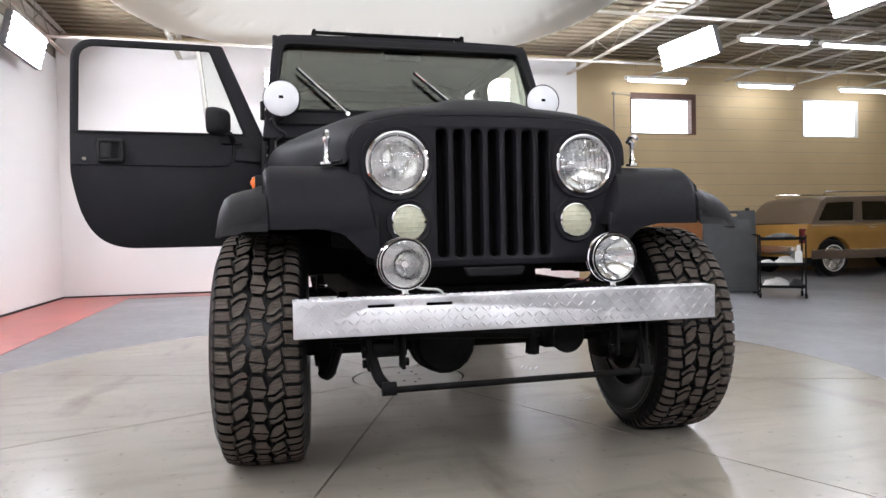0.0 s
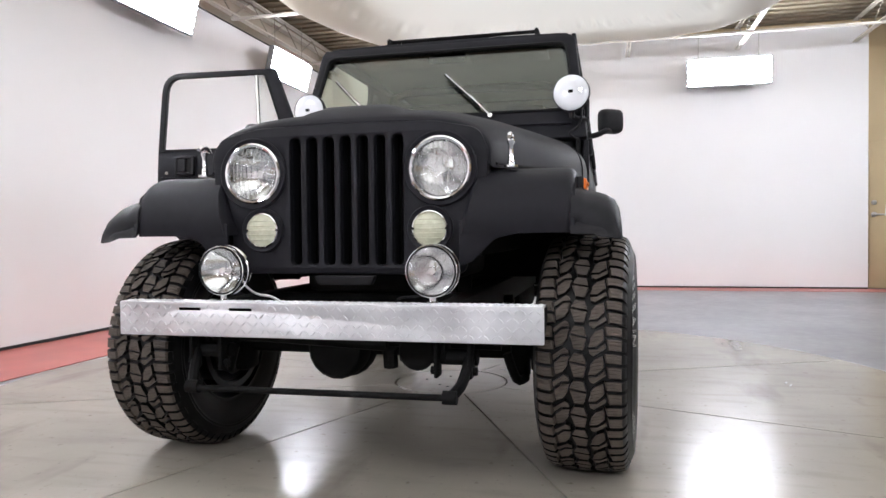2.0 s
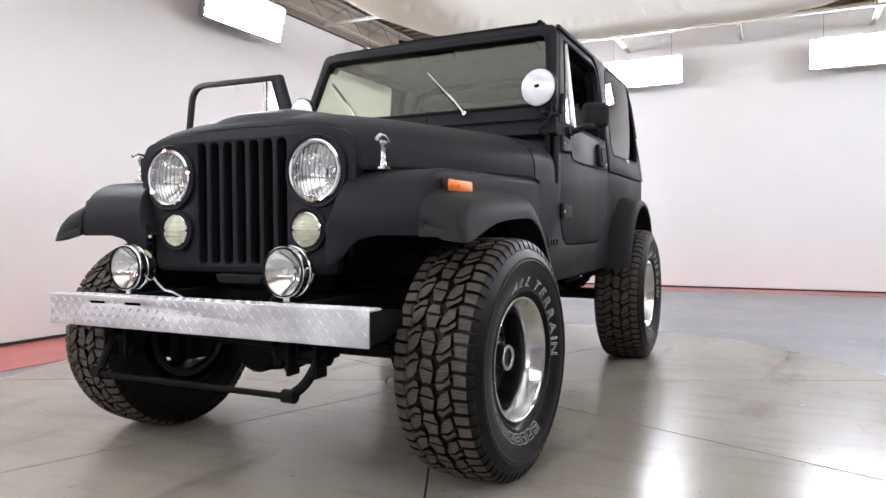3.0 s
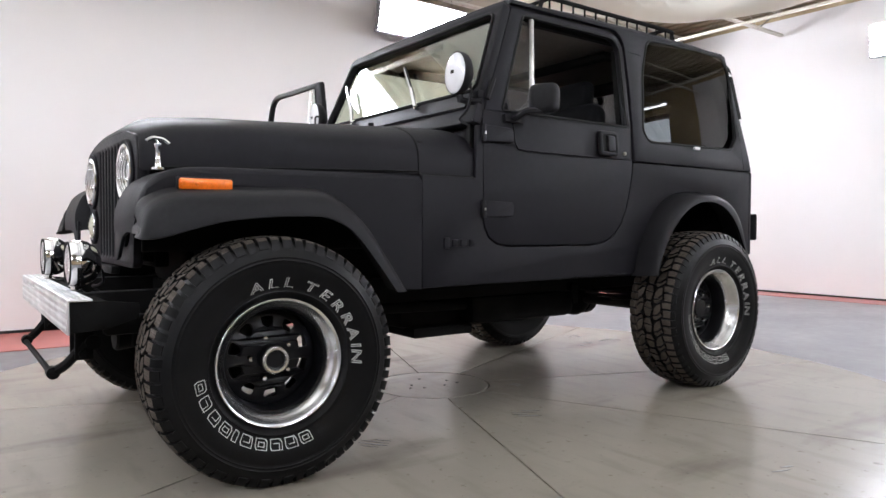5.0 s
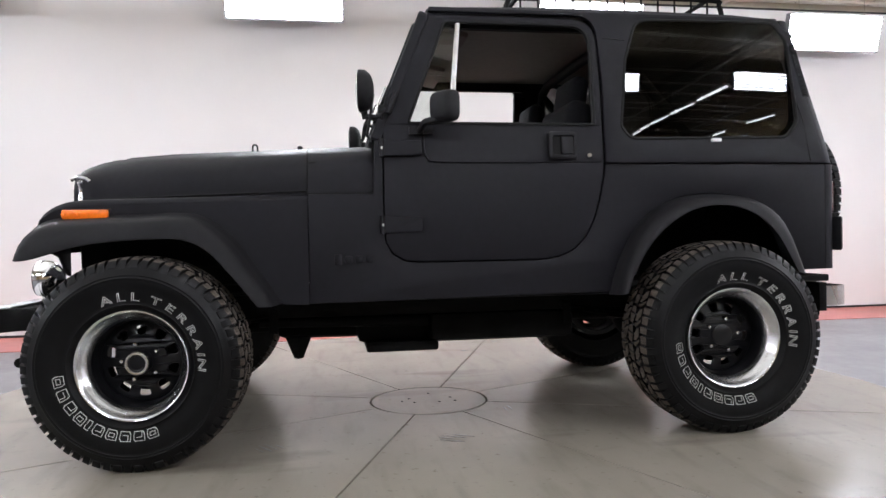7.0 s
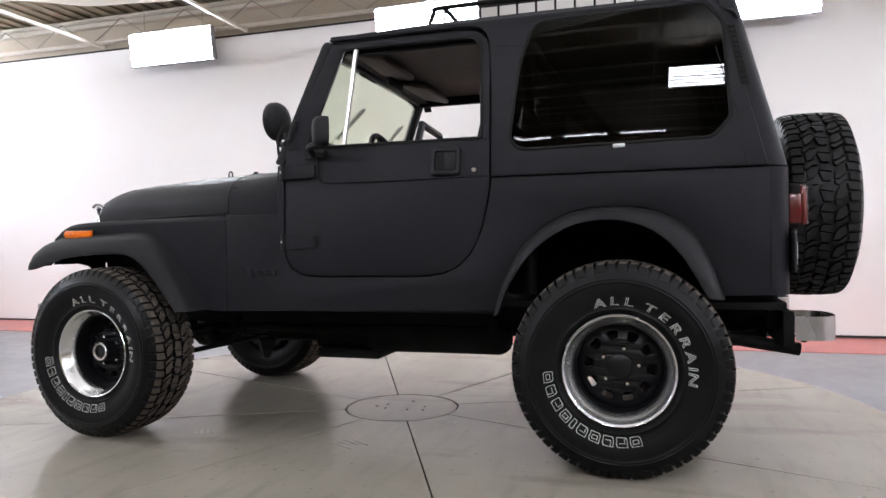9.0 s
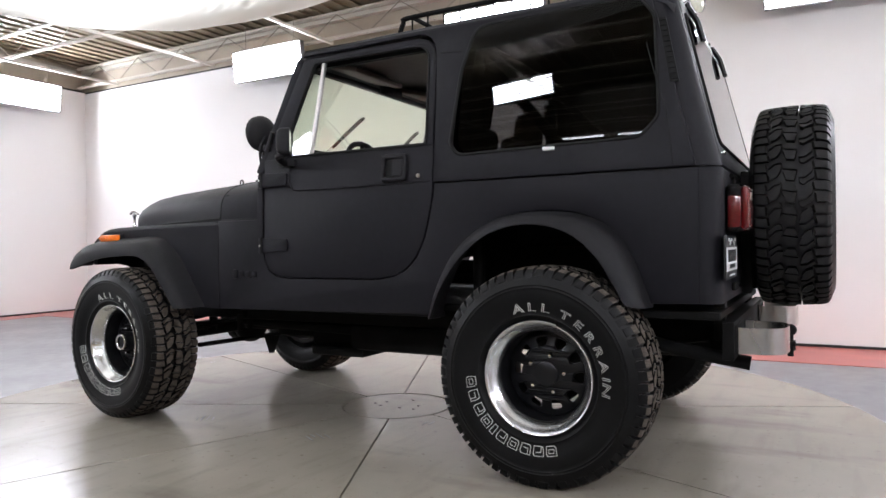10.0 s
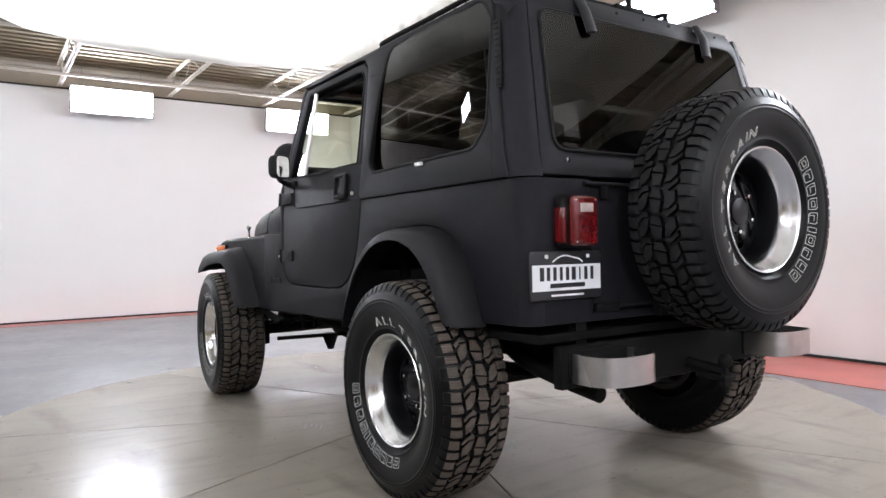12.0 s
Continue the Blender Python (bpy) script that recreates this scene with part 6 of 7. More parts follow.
def underside():
    bm = bmesh.new()
    for s in (-1, 1):
        box(bm, (s * 0.37, 1.25, 0.545), (0.065, 3.40, 0.105), 0.006)
    for y in (-0.05, 0.75, 1.65, 2.98):
        box(bm, (0, y, 0.545), (0.70, 0.07, 0.09), 0.006)
    box(bm, (0, 3.0, 0.532), (1.26, 0.04, 0.135), 0.004)
    fr = part("frame", bm, STEEL, truck, "black ladder frame")
    for y, dx, half in ((0.0, -0.02, 0.47), (2.373, 0.0, 0.56)):
        bm = bmesh.new()
        tube(bm, [(-0.66, y, WZ), (0.66, y, WZ)], 0.036, 12)
        bmesh.ops.create_uvsphere(bm, u_segments=16, v_segments=10, radius=0.125, matrix=Matrix.Translation((dx - 0.10, y, WZ + 0.005)) @ Matrix.Diagonal((0.95, 0.85, 1, 1)))
        lathe(bm, [(-0.03, 0.11), (0.03, 0.11), (0.05, 0.095), (0.06, 0.0)], 18, Matrix.Translation((dx - 0.10, y - 0.08 if y < 1 else y + 0.08, WZ)) @ Matrix.Rotation(radians(-90 if y < 1 else 90), 4, "Z"))
        for s in (-1, 1):
            lathe(bm, [(0.0, 0.075), (0.05, 0.08), (0.06, 0.05)], 16, Matrix.Translation((s * 0.57, y, WZ)))
        part("axle", bm, STEEL, truck)
        for s in (-1, 1):
            bm = bmesh.new()
            for k in range(4):
                L = half - 0.10 * k
                pts = [(s * 0.40, y + L * q, 0.455 - 0.012 * k + 0.055 * q * q * (L / half) ** 2) for q in (-1, -0.5, 0, 0.5, 1)]
                tube(bm, curve_pts(pts, 3), 0.01, 6, flat=(0.030, 0.0055))
            for e in (-half, half):
                tube(bm, [(s * 0.36, y + e, 0.515), (s * 0.44, y + e, 0.515)], 0.026, 10)
                box(bm, (s * 0.362, y + e, 0.475), (0.012, 0.035, 0.09), 0.002)
                box(bm, (s * 0.438, y + e, 0.475), (0.012, 0.035, 0.09), 0.002)
            box(bm, (s * 0.40, y, 0.425), (0.08, 0.11, 0.03), 0.004)
            part("leaf_spring", bm, STEEL, truck)
            bm = bmesh.new()
            tube(bm, [(s * 0.30, y + 0.10, 0.40), (s * 0.30, y + 0.16, 0.70)], 0.026, 10)
            part("shock_absorber", bm, STEEL, truck)
    bm = bmesh.new()
    tube(bm, [(-0.40, -0.575, 0.342), (0.42, -0.575, 0.345)], 0.0095, 10)
    for s in (-1, 1):
        lathe(bm, [(-0.02, 0.0), (-0.02, 0.020), (0.02, 0.020), (0.02, 0.0)], 12, Matrix.Translation((s * 0.40, -0.57, 0.345)))
        tube(bm, curve_pts([(s * 0.40, -0.57, 0.345), (s * 0.425, -0.53, 0.375), (s * 0.44, -0.48, 0.44)], 4), 0.016, 8)
        box(bm, (s * 0.345, -0.485, 0.452), (0.012, 0.055, 0.135), 0.004)
        box(bm, (s * 0.445, -0.485, 0.452), (0.012, 0.055, 0.135), 0.004)
        for x in (0.335, 0.455):
            for z in (0.405, 0.495):
                tube(bm, [(s * (x - 0.008), -0.49, z), (s * (x + 0.008), -0.49, z)], 0.013, 6)
        box(bm, (s * 0.52, -0.36, 0.50), (0.06, 0.16, 0.06), 0.01)
        tube(bm, [(s * 0.33, -0.46, 0.44), (s * 0.46, -0.46, 0.44)], 0.024, 10)
    part("front_crossbar", bm, STEEL, truck, "black bar below the front springs")
    bm = bmesh.new()
    lathe(bm, [(-0.10, 0.0), (-0.10, 0.05), (-0.02, 0.056), (0.02, 0.060), (0.028, 0.054), (0.030, 0.0)], 24, Matrix.Translation((0.245, -0.33, 0.432)) @ Matrix.Rotation(radians(-90), 4, "Z"))
    box(bm, (0.245, -0.25, 0.45), (0.15, 0.12, 0.13), 0.015)
    tube(bm, [(0.14, -0.30, 0.43), (0.14, -0.29, 0.37)], 0.025, 8)
    tube(bm, [(0.13, -0.30, 0.44), (-0.38, -0.33, 0.47)], 0.020, 8)
    tube(bm, [(0.48, -0.14, 0.42), (-0.52, -0.10, 0.42)], 0.014, 8)
    for s in (-1, 1):
        box(bm, (s * 0.53, -0.02, 0.37), (0.06, 0.10, 0.16), 0.012)
        tube(bm, curve_pts([(s * 0.55, -0.05, 0.30), (s * 0.53, -0.13, 0.31), (s * 0.50, -0.15, 0.40)], 4), 0.016, 8)
    part("steering_gear", bm, STEEL, truck)
    bm = bmesh.new()
    tube(bm, [(0.53, 0.25, 0.35), (-0.52, 0.25, 0.33)], 0.013, 8)
    part("tie_rod", bm, STEEL, truck)
    bm = bmesh.new()
    box(bm, (0.08, 1.02, 0.43), (0.40, 0.36, 0.16), 0.03)
    part("transfer_case", bm, STEEL, truck)
    bm = bmesh.new()
    box(bm, (0.10, 1.05, 0.335), (0.46, 0.34, 0.05), 0.012)
    part("skid_plate", bm, STEEL, truck)
    bm = bmesh.new()
    box(bm, (0.0, 0.70, 0.46), (0.30, 0.5, 0.20), 0.05)
    part("gearbox", bm, STEEL, truck)
    bm = bmesh.new()
    bmesh.ops.create_cone(bm, cap_ends=True, segments=4, radius1=0.02, radius2=0.06, depth=0.10, matrix=Matrix.Translation((0.3, 0.57, 0.345)))
    part("crossmember_bracket", bm, STEEL, truck)
    bm = bmesh.new()
    box(bm, (0.30, 1.52, 0.425), (0.18, 0.70, 0.14), 0.04)
    part("muffler", bm, STEEL, truck)
    bm = bmesh.new()
    tube(bm, [(0.02, 1.25, 0.44), (0.0, 2.25, 0.42)], 0.032, 12)
    tube(bm, [(0.06, 0.85, 0.42), (0.04, 0.12, 0.41)], 0.026, 12)
    part("drive_shaft", bm, STEEL, truck)
    bm = bmesh.new()
    tube(bm, curve_pts([(0.32, 0.4, 0.47), (0.34, 0.9, 0.46), (0.30, 1.5, 0.45), (0.26, 2.0, 0.52), (0.42, 2.35, 0.60), (0.50, 2.7, 0.50), (0.50, 3.06, 0.44)], 5), 0.026, 12)
    part("exhaust_pipe", bm, STEEL, truck)
    bm = bmesh.new()
    box(bm, (0, 2.75, 0.50), (0.62, 0.38, 0.17), 0.03)
    part("fuel_tank", bm, STEEL, truck)
    bm = bmesh.new()
    tube(bm, [(0.0, 3.0, 0.49), (0.0, 3.17, 0.47)], 0.022, 8)
    box(bm, (0, 3.13, 0.455), (0.06, 0.12, 0.02), 0.004)
    bmesh.ops.create_uvsphere(bm, u_segments=14, v_segments=10, radius=0.025, matrix=Matrix.Translation((0.0, 3.17, 0.51)))
    tube(bm, [(0, 3.17, 0.40), (0, 3.17, 0.50)], 0.012, 8)
    lathe(bm, [(0.425, 0.0), (0.425, 0.02), (0.445, 0.02), (0.445, 0.0)], 6, Matrix.Translation((0, 3.17, 0)) @ Matrix.Rotation(radians(-90), 4, "Y"))
    part("tow_hitch", bm, STEEL, truck, "black tow ball on a hitch tongue")


underside()


def interior():
    for s in (1, -1):
        st = thing("seat", "charcoal cloth front seat", "seat")
        st.parent = truck
        del st["category"]
        bm = bmesh.new()
        box(bm, (s * 0.34, 1.52, 0.90), (0.48, 0.50, 0.16), 0.05, seg=3)
        part("cushion", bm, SEATCLOTH, st)
        bm = bmesh.new()
        box(bm, (s * 0.34, 1.80, 1.18), (0.46, 0.13, 0.56), 0.055, Matrix.Rotation(radians(-14), 4, "X"), seg=3)
        part("backrest", bm, SEATCLOTH, st)
        bm = bmesh.new()
        box(bm, (s * 0.34, 1.88, 1.50), (0.27, 0.09, 0.17), 0.04, Matrix.Rotation(radians(-10), 4, "X"), seg=3)
        part("headrest", bm, SEATCLOTH, st)
    bm = bmesh.new()
    box(bm, (0, 2.50, 1.10), (0.90, 0.14, 0.42), 0.05, seg=3)
    box(bm, (0, 2.32, 0.93), (0.90, 0.40, 0.12), 0.04, seg=3)
    part("rear_bench", bm, SEATCLOTH, truck, "charcoal rear bench seat")
    bm = bmesh.new()
    box(bm, (0, 1.045, 1.20), (1.36, 0.20, 0.20), 0.03)
    box(bm, (0.34, 1.12, 1.285), (0.36, 0.13, 0.06), 0.02)
    part("dashboard", bm, PLASTIC, truck)
    bm = bmesh.new()
    m = Matrix.Translation((0.34, 1.30, 1.235)) @ Matrix.Rotation(radians(90), 4, "Z") @ Matrix.Rotation(radians(-22), 4, "Y")
    n = 36
    tube(bm, [m @ Vector((0, 0.185 * math.cos(2 * math.pi * k / n), 0.185 * math.sin(2 * math.pi * k / n))) for k in range(n)], 0.014, 8, closed=True)
    for k in range(3):
        a = radians(90 + 120 * k)
        tube(bm, [m @ Vector((-0.02, 0, 0)), m @ Vector((0, 0.18 * math.cos(a), 0.18 * math.sin(a)))], 0.010, 6)
    tube(bm, [m @ Vector((0.0, 0, 0)), m @ Vector((-0.30, 0, 0))], 0.022, 8)
    part("steering_wheel", bm, PLASTIC, truck, "black three-spoke steering wheel")
    bm = bmesh.new()
    hoop = [(-0.60, 2.02, 0.66), (-0.60, 2.02, 1.55), (-0.55, 2.02, 1.70), (-0.44, 2.02, 1.735), (0.44, 2.02, 1.735), (0.55, 2.02, 1.70), (0.60, 2.02, 1.55), (0.60, 2.02, 0.66)]
    tube(bm, hoop, 0.026, 10)
    for s in (-1, 1):
        tube(bm, [(s * 0.55, 2.02, 1.69), (s * 0.57, 2.62, 1.0)], 0.024, 10)
    part("roll_bar", bm, STEEL, truck)
    for s in (1, -1):
        bm = bmesh.new()
        box(bm, (s * 0.32, 1.25, 1.755), (0.42, 0.20, 0.028), 0.012, Matrix.Rotation(radians(-13), 4, "X"))
        part("sun_visor", bm, BROWNVINYL, truck, "brown vinyl sun visor folded up")
    bm = bmesh.new()
    box(bm, (0, 1.20, 1.735), (0.20, 0.03, 0.055), 0.014)
    tube(bm, [(0, 1.19, 1.75), (0, 1.17, 1.79)], 0.007, 6)
    part("rear_view_mirror", bm, PLASTIC, truck)


interior()


def roof_rack():
    r = thing("roof_rack", "low black tubular roof rack", "rack")
    z0, z1, hx, ya, yb = 1.86, 1.960, 0.44, 1.53, 2.62
    bm = bmesh.new()
    tube(bm, curve_pts([(-hx, ya, z0), (-hx, ya + 0.03, z1 - 0.02), (-hx, ya + 0.07, z1), (-hx, 2.0, z1), (-hx, yb - 0.07, z1), (-hx, yb - 0.02, z1 - 0.025), (-hx, yb, z0)], 4), 0.012, 8)
    part("rail", bm, STEEL, r)
    bm = bmesh.new()
    tube(bm, curve_pts([(hx, ya, z0), (hx, ya + 0.03, z1 - 0.02), (hx, ya + 0.07, z1), (hx, 2.0, z1), (hx, yb - 0.07, z1), (hx, yb - 0.02, z1 - 0.025), (hx, yb, z0)], 4), 0.012, 8)
    part("rail", bm, STEEL, r)
    for y in (ya + 0.08, yb - 0.08):
        bm = bmesh.new()
        tube(bm, [(-hx, y, z1), (hx, y, z1)], 0.011, 8)
        part("crossbar", bm, STEEL, r)
    for s in (-1, 1):
        for k in range(12):
            y = ya + 0.08 + k * (yb - ya - 0.16) / 11
            bm = bmesh.new()
            tube(bm, [(s * hx, y, z0 - 0.01), (s * hx, y, z1)], 0.005, 6)
            part("upright", bm, STEEL, r)
    for k in range(5):
        x = -0.30 + 0.15 * k
        bm = bmesh.new()
        tube(bm, [(x, ya + 0.05, z0 - 0.004), (x, yb - 0.05, z0 - 0.002)], 0.008, 6)
        part("slat", bm, STEEL, r)
    # work lamps at the rear of the roof
    for x in (0.03,):
        f = thing("roof_lamp", "small round chrome lamp at the rear of the roof", "lamp")
        m = Matrix.Translation((x, 2.80, 1.935)) @ Matrix.Rotation(radians(60), 4, "Z")
        bm = bmesh.new()
        lathe(bm, [(0.03, 0.050), (0.028, 0.056), (0.015, 0.057), (-0.02, 0.050), (-0.045, 0.03), (-0.05, 0.0)], 28, m)
        part("shell", bm, CHROME, f)
        bm = bmesh.new()
        lathe(bm, [(0.026, 0.050), (0.034, 0.03), (0.037, 0.0)], 24, m)
        part("lens", bm, YELLOWLENS, f)
        bm = bmesh.new()
        tube(bm, [(x, 2.80, 1.885), (x, 2.795, 1.83)], 0.012, 8)
        box(bm, (x, 2.78, 1.838), (0.16, 0.06, 0.02), 0.006)
        part("bracket", bm, STEEL, f)


roof_rack()


# ---------------------------------------------------------------- the shop beyond
def wagon():
    """The rear half of a long estate car comes into view; it stands along x with its tail to the west."""
    w = thing("station_wagon", "gold and brown vintage station wagon parked in the shop", "car", at=(7.04, 7.6, FZ))
    L, W = 5.3, 1.80
    w.scale = (0.92, 0.92, 0.92)
    # lower body: side outline with wheel arches, extruded across
    def arch(cx, r=0.37, n=10):
        return [(cx - r * math.cos(math.pi * k / n), 0.33 + r * math.sin(math.pi * k / n)) for k in range(n + 1)]
    out = [(0.62, 0.34)] + arch(1.15) + arch(4.15) + [(5.2, 0.34), (5.28, 0.55), (5.2, 0.86), (3.9, 0.92), (0.61, 0.93), (0.55, 0.80), (0.55, 0.50)]
    bm = plate(out, (), W, 0.03, lambda u, v, q: (u, q, v))
    part("body", bm, GOLD, w)
    bm = bmesh.new()
    for s in (-1, 1):
        box(bm, (2.92, s * (W / 2 + 0.004), 0.385), (4.5, 0.012, 0.14), 0.004)
    part("sill_trim", bm, BROWNPAINT, w)
    for s in (-1, 1):
        for z in (0.47, 0.90):
            bm = bmesh.new()
            box(bm, (2.92, s * (W / 2 + 0.008), z), (4.5, 0.014, 0.016), 0.003)
            part("moulding", bm, SILVER, w)
    # greenhouse
    roof = [(0.70, 0.93), (1.00, 1.32), (1.14, 1.40), (2.9, 1.42), (3.15, 1.36), (3.75, 0.93)]
    wins = [[(0.86, 0.98), (1.12, 1.30), (1.72, 1.32), (1.62, 0.98)], [(1.80, 0.98), (1.88, 1.32), (2.42, 1.32), (2.42, 0.98)], [(2.5, 0.98), (2.5, 1.32), (2.95, 1.31), (3.45, 0.98)]]
    for s in (-1, 1):
        bm = plate(roof, [rounded([(a, b, 0.03) for a, b in q], 3) for q in wins], 0.04, 0.008, lambda u, v, q, s=s: (u, s * (W / 2 - 0.05 - 0.28 * (v - 0.93)) + q, v))
        part("window_frame", bm, BROWNPAINT, w)
        for q in wins:
            bm = pane(q, 0.006, lambda u, v, t, s=s: (u, s * (W / 2 - 0.06 - 0.28 * (v - 0.93)) + t, v))
            part("window", bm, TINT, w)
    bm = bmesh.new()
    hw = lambda z: W / 2 - 0.05 - 0.28 * (z - 0.93)
    rows = [[(x, -hw(z), z), (x, -hw(z) * 0.6, z + 0.02), (x, hw(z) * 0.6, z + 0.02), (x, hw(z), z)] for x, z in roof]
    quad_strip(bm, rows)
    part("roof", bm, BROWNPAINT, w)
    for s in (-1, 1):
        bm = bmesh.new()
        tube(bm, [(1.20, s * 0.62, 1.45), (1.23, s * 0.62, 1.50), (2.6, s * 0.62, 1.51), (2.63, s * 0.62, 1.45)], 0.014, 8)
        part("roof_rail", bm, CHROME, w)
    bm = bmesh.new()
    box(bm, (0.50, 0, 0.48), (0.16, W - 0.06, 0.14), 0.03)
    part("rear_bumper", bm, CHROME, w)
    for s in (-1, 1):
        bm = bmesh.new()
        box(bm, (0.565, s * 0.82, 0.72), (0.05, 0.14, 0.26), 0.015)
        part("tail_light", bm, RED, w)
        for x in (1.15, 4.15):
            m = Matrix.Translation((x, s * (W / 2 - 0.11), 0.325)) @ Matrix.Rotation(radians(90 * s), 4, "Z")
            bm = bmesh.new()
            lathe(bm, [(0.09, 0.20), (0.10, 0.235), (0.095, 0.30), (0.07, 0.322), (-0.07, 0.322), (-0.10, 0.28), (-0.10, 0.2)], 36, m)
            wh = part("wheel", bm, SIDEWALL, w)
            bm = bmesh.new()
            lathe(bm, [(0.094, 0.214), (0.101, 0.218), (0.1015, 0.232), (0.097, 0.236)], 36, m)
            part("white_band", bm, PAPER, wh)
            bm = bmesh.new()
            lathe(bm, [(0.09, 0.205), (0.098, 0.198), (0.08, 0.188), (0.05, 0.18), (0.05, 0.05)], 36, m)
            rim = part("rim", bm, CHROME, wh)
            for k in range(20):
                a = 2 * math.pi * k / 20
                bm = bmesh.new()
                tube(bm, [m @ Vector((0.085, 0.03 * math.cos(a), 0.03 * math.sin(a))), m @ Vector((0.068, 0.188 * math.cos(a + (0.2 if k % 2 else -0.2)), 0.188 * math.sin(a + (0.2 if k % 2 else -0.2))))], 0.004, 4)
                tagged(part("spoke", bm, CHROME, wh), kind="")
            bm = bmesh.new()
            lathe(bm, [(0.06, 0.04), (0.10, 0.035), (0.11, 0.02), (0.11, 0.0)], 16, m)
            part("hub", bm, CHROME, wh)
        for x in (1.15, 4.15):
            bm = bmesh.new()
            box(bm, (x, s * 0.60, 0.45), (0.74, 0.40, 0.5))
            part("wheel_well", bm, SEAL, w, smooth=0)
        for x in (1.95, 2.75):
            bm = bmesh.new()
            box(bm, (x, s * (W / 2 + 0.012), 0.86), (0.16, 0.025, 0.025), 0.006)
            part("door_handle", bm, CHROME, w)


wagon()


def sandwich_board(x, y, rz, label):
    b = thing("sandwich_board", label, "sign", "folding sign boards", at=(x, y, FZ))
    b.rotation_euler = (0, 0, radians(rz))
    for s in (-1, 1):
        lean = Matrix.Translation((0, s * 0.24, 0)) @ Matrix.Rotation(radians(13 * s), 4, "X")
        bm = plate(rounded([(-0.31, 0.02, 0.02), (0.31, 0.02, 0.02), (0.31, 1.06, 0.02), (-0.31, 1.06, 0.02)], 3),
                   [rounded([(-0.10, 0.985, 0.015), (0.10, 0.985, 0.015), (0.10, 1.03, 0.015), (-0.10, 1.03, 0.015)], 3)], 0.035, 0.006, lambda u, v, w: lean @ Vector((u, w, v)))
        p = part("panel", bm, BOARD, b)
        bm = plate([(-0.26, 0.10), (0.26, 0.10), (0.26, 0.94), (-0.26, 0.94)], (), 0.004, 0.001, lambda u, v, w, s=s: lean @ Vector((u, w + s * 0.021, v)))
        part("insert", bm, BOARD, p)
        for e in (-1, 1):
            bm = bmesh.new()
            box(bm, lean @ Vector((e * 0.22, 0, 1.075)), (0.05, 0.05, 0.04), 0.01)
            part("hinge", bm, PLASTIC, p)
            bm = bmesh.new()
            box(bm, lean @ Vector((e * 0.27, 0, 0.015)), (0.05, 0.06, 0.03), 0.004)
            part("foot", bm, PLASTIC, p)


sandwich_board(4.98, 5.2, -30, "black folding sandwich board standing on the floor")


def cart():
    c = thing("utility_cart", "black three-tier rolling cart with cloths and bottles", "cart", at=(5.05, 4.35, FZ))
    c.rotation_euler = (0, 0, radians(-35))
    w, d = 0.47, 0.34
    for sx in (-1, 1):
        for sy in (-1, 1):
            bm = bmesh.new()
            tube(bm, [(sx * w / 2, sy * d / 2, 0.07), (sx * w / 2, sy * d / 2, 0.72)], 0.009, 8)
            leg = part("post", bm, STEEL, c)
            bm = bmesh.new()
            lathe(bm, [(-0.012, 0.0), (-0.012, 0.033), (0.012, 0.033), (0.012, 0.0)], 14, Matrix.Translation((sx * w / 2, sy * d / 2, 0.034)))
            part("caster", bm, SEAL, leg)
    for z in (0.12, 0.38, 0.67):
        bm = bmesh.new()
        box(bm, (0, 0, z), (w, d, 0.008))
        h = 0.03
        for e in (-1, 1):
            box(bm, (0, e * (d / 2 - 0.003), z + h / 2), (w, 0.006, h))
            box(bm, (e * (w / 2 - 0.003), 0, z + h / 2), (0.006, d - 0.012, h))
        part("tray", bm, STEEL, c, smooth=0)
    bm = bmesh.new()
    tube(bm, curve_pts([(-w / 2, -d / 2, 0.72), (-w / 2 - 0.07, -d / 2, 0.74), (-w / 2 - 0.07, d / 2, 0.74), (-w / 2, d / 2, 0.72)], 5), 0.010, 8)
    part("handle", bm, STEEL, c)


cart()


def heap(name, label, cat, c, r, h, material, seed):
    """A crumpled cloth."""
    rng = random.Random(seed)
    bm = bmesh.new()
    bmesh.ops.create_icosphere(bm, subdivisions=3, radius=1.0)
    for v in bm.verts:
        n = 1 + 0.28 * noise.noise(v.co * 2.3 + Vector((seed, 0, 0))) + 0.12 * noise.noise(v.co * 6)
        v.co = Vector((c[0] + v.co.x * r * n, c[1] + v.co.y * r * 0.7 * n, c[2] + max(0.0, v.co.z * n) * h))
    tagged(part(name, bm, material, smooth=60), label, cat)


def bottle(x, y, z, h, r, material, label):
    b = thing("spray_bottle", label, "bottle", at=(x, y, z))
    bm = bmesh.new()
    lathe(bm, [(0, 0), (0, r), (h * 0.62, r), (h * 0.75, r * 0.4), (h * 0.82, r * 0.36), (h * 0.82, 0)], 16, Matrix.Rotation(radians(-90), 4, "Y"))
    part("body", bm, material, b)
    bm = bmesh.new()
    lathe(bm, [(h * 0.8, r * 0.45), (h, r * 0.45), (h, 0)], 12, Matrix.Rotation(radians(-90), 4, "Y"))
    part("cap", bm, PAPER, b)


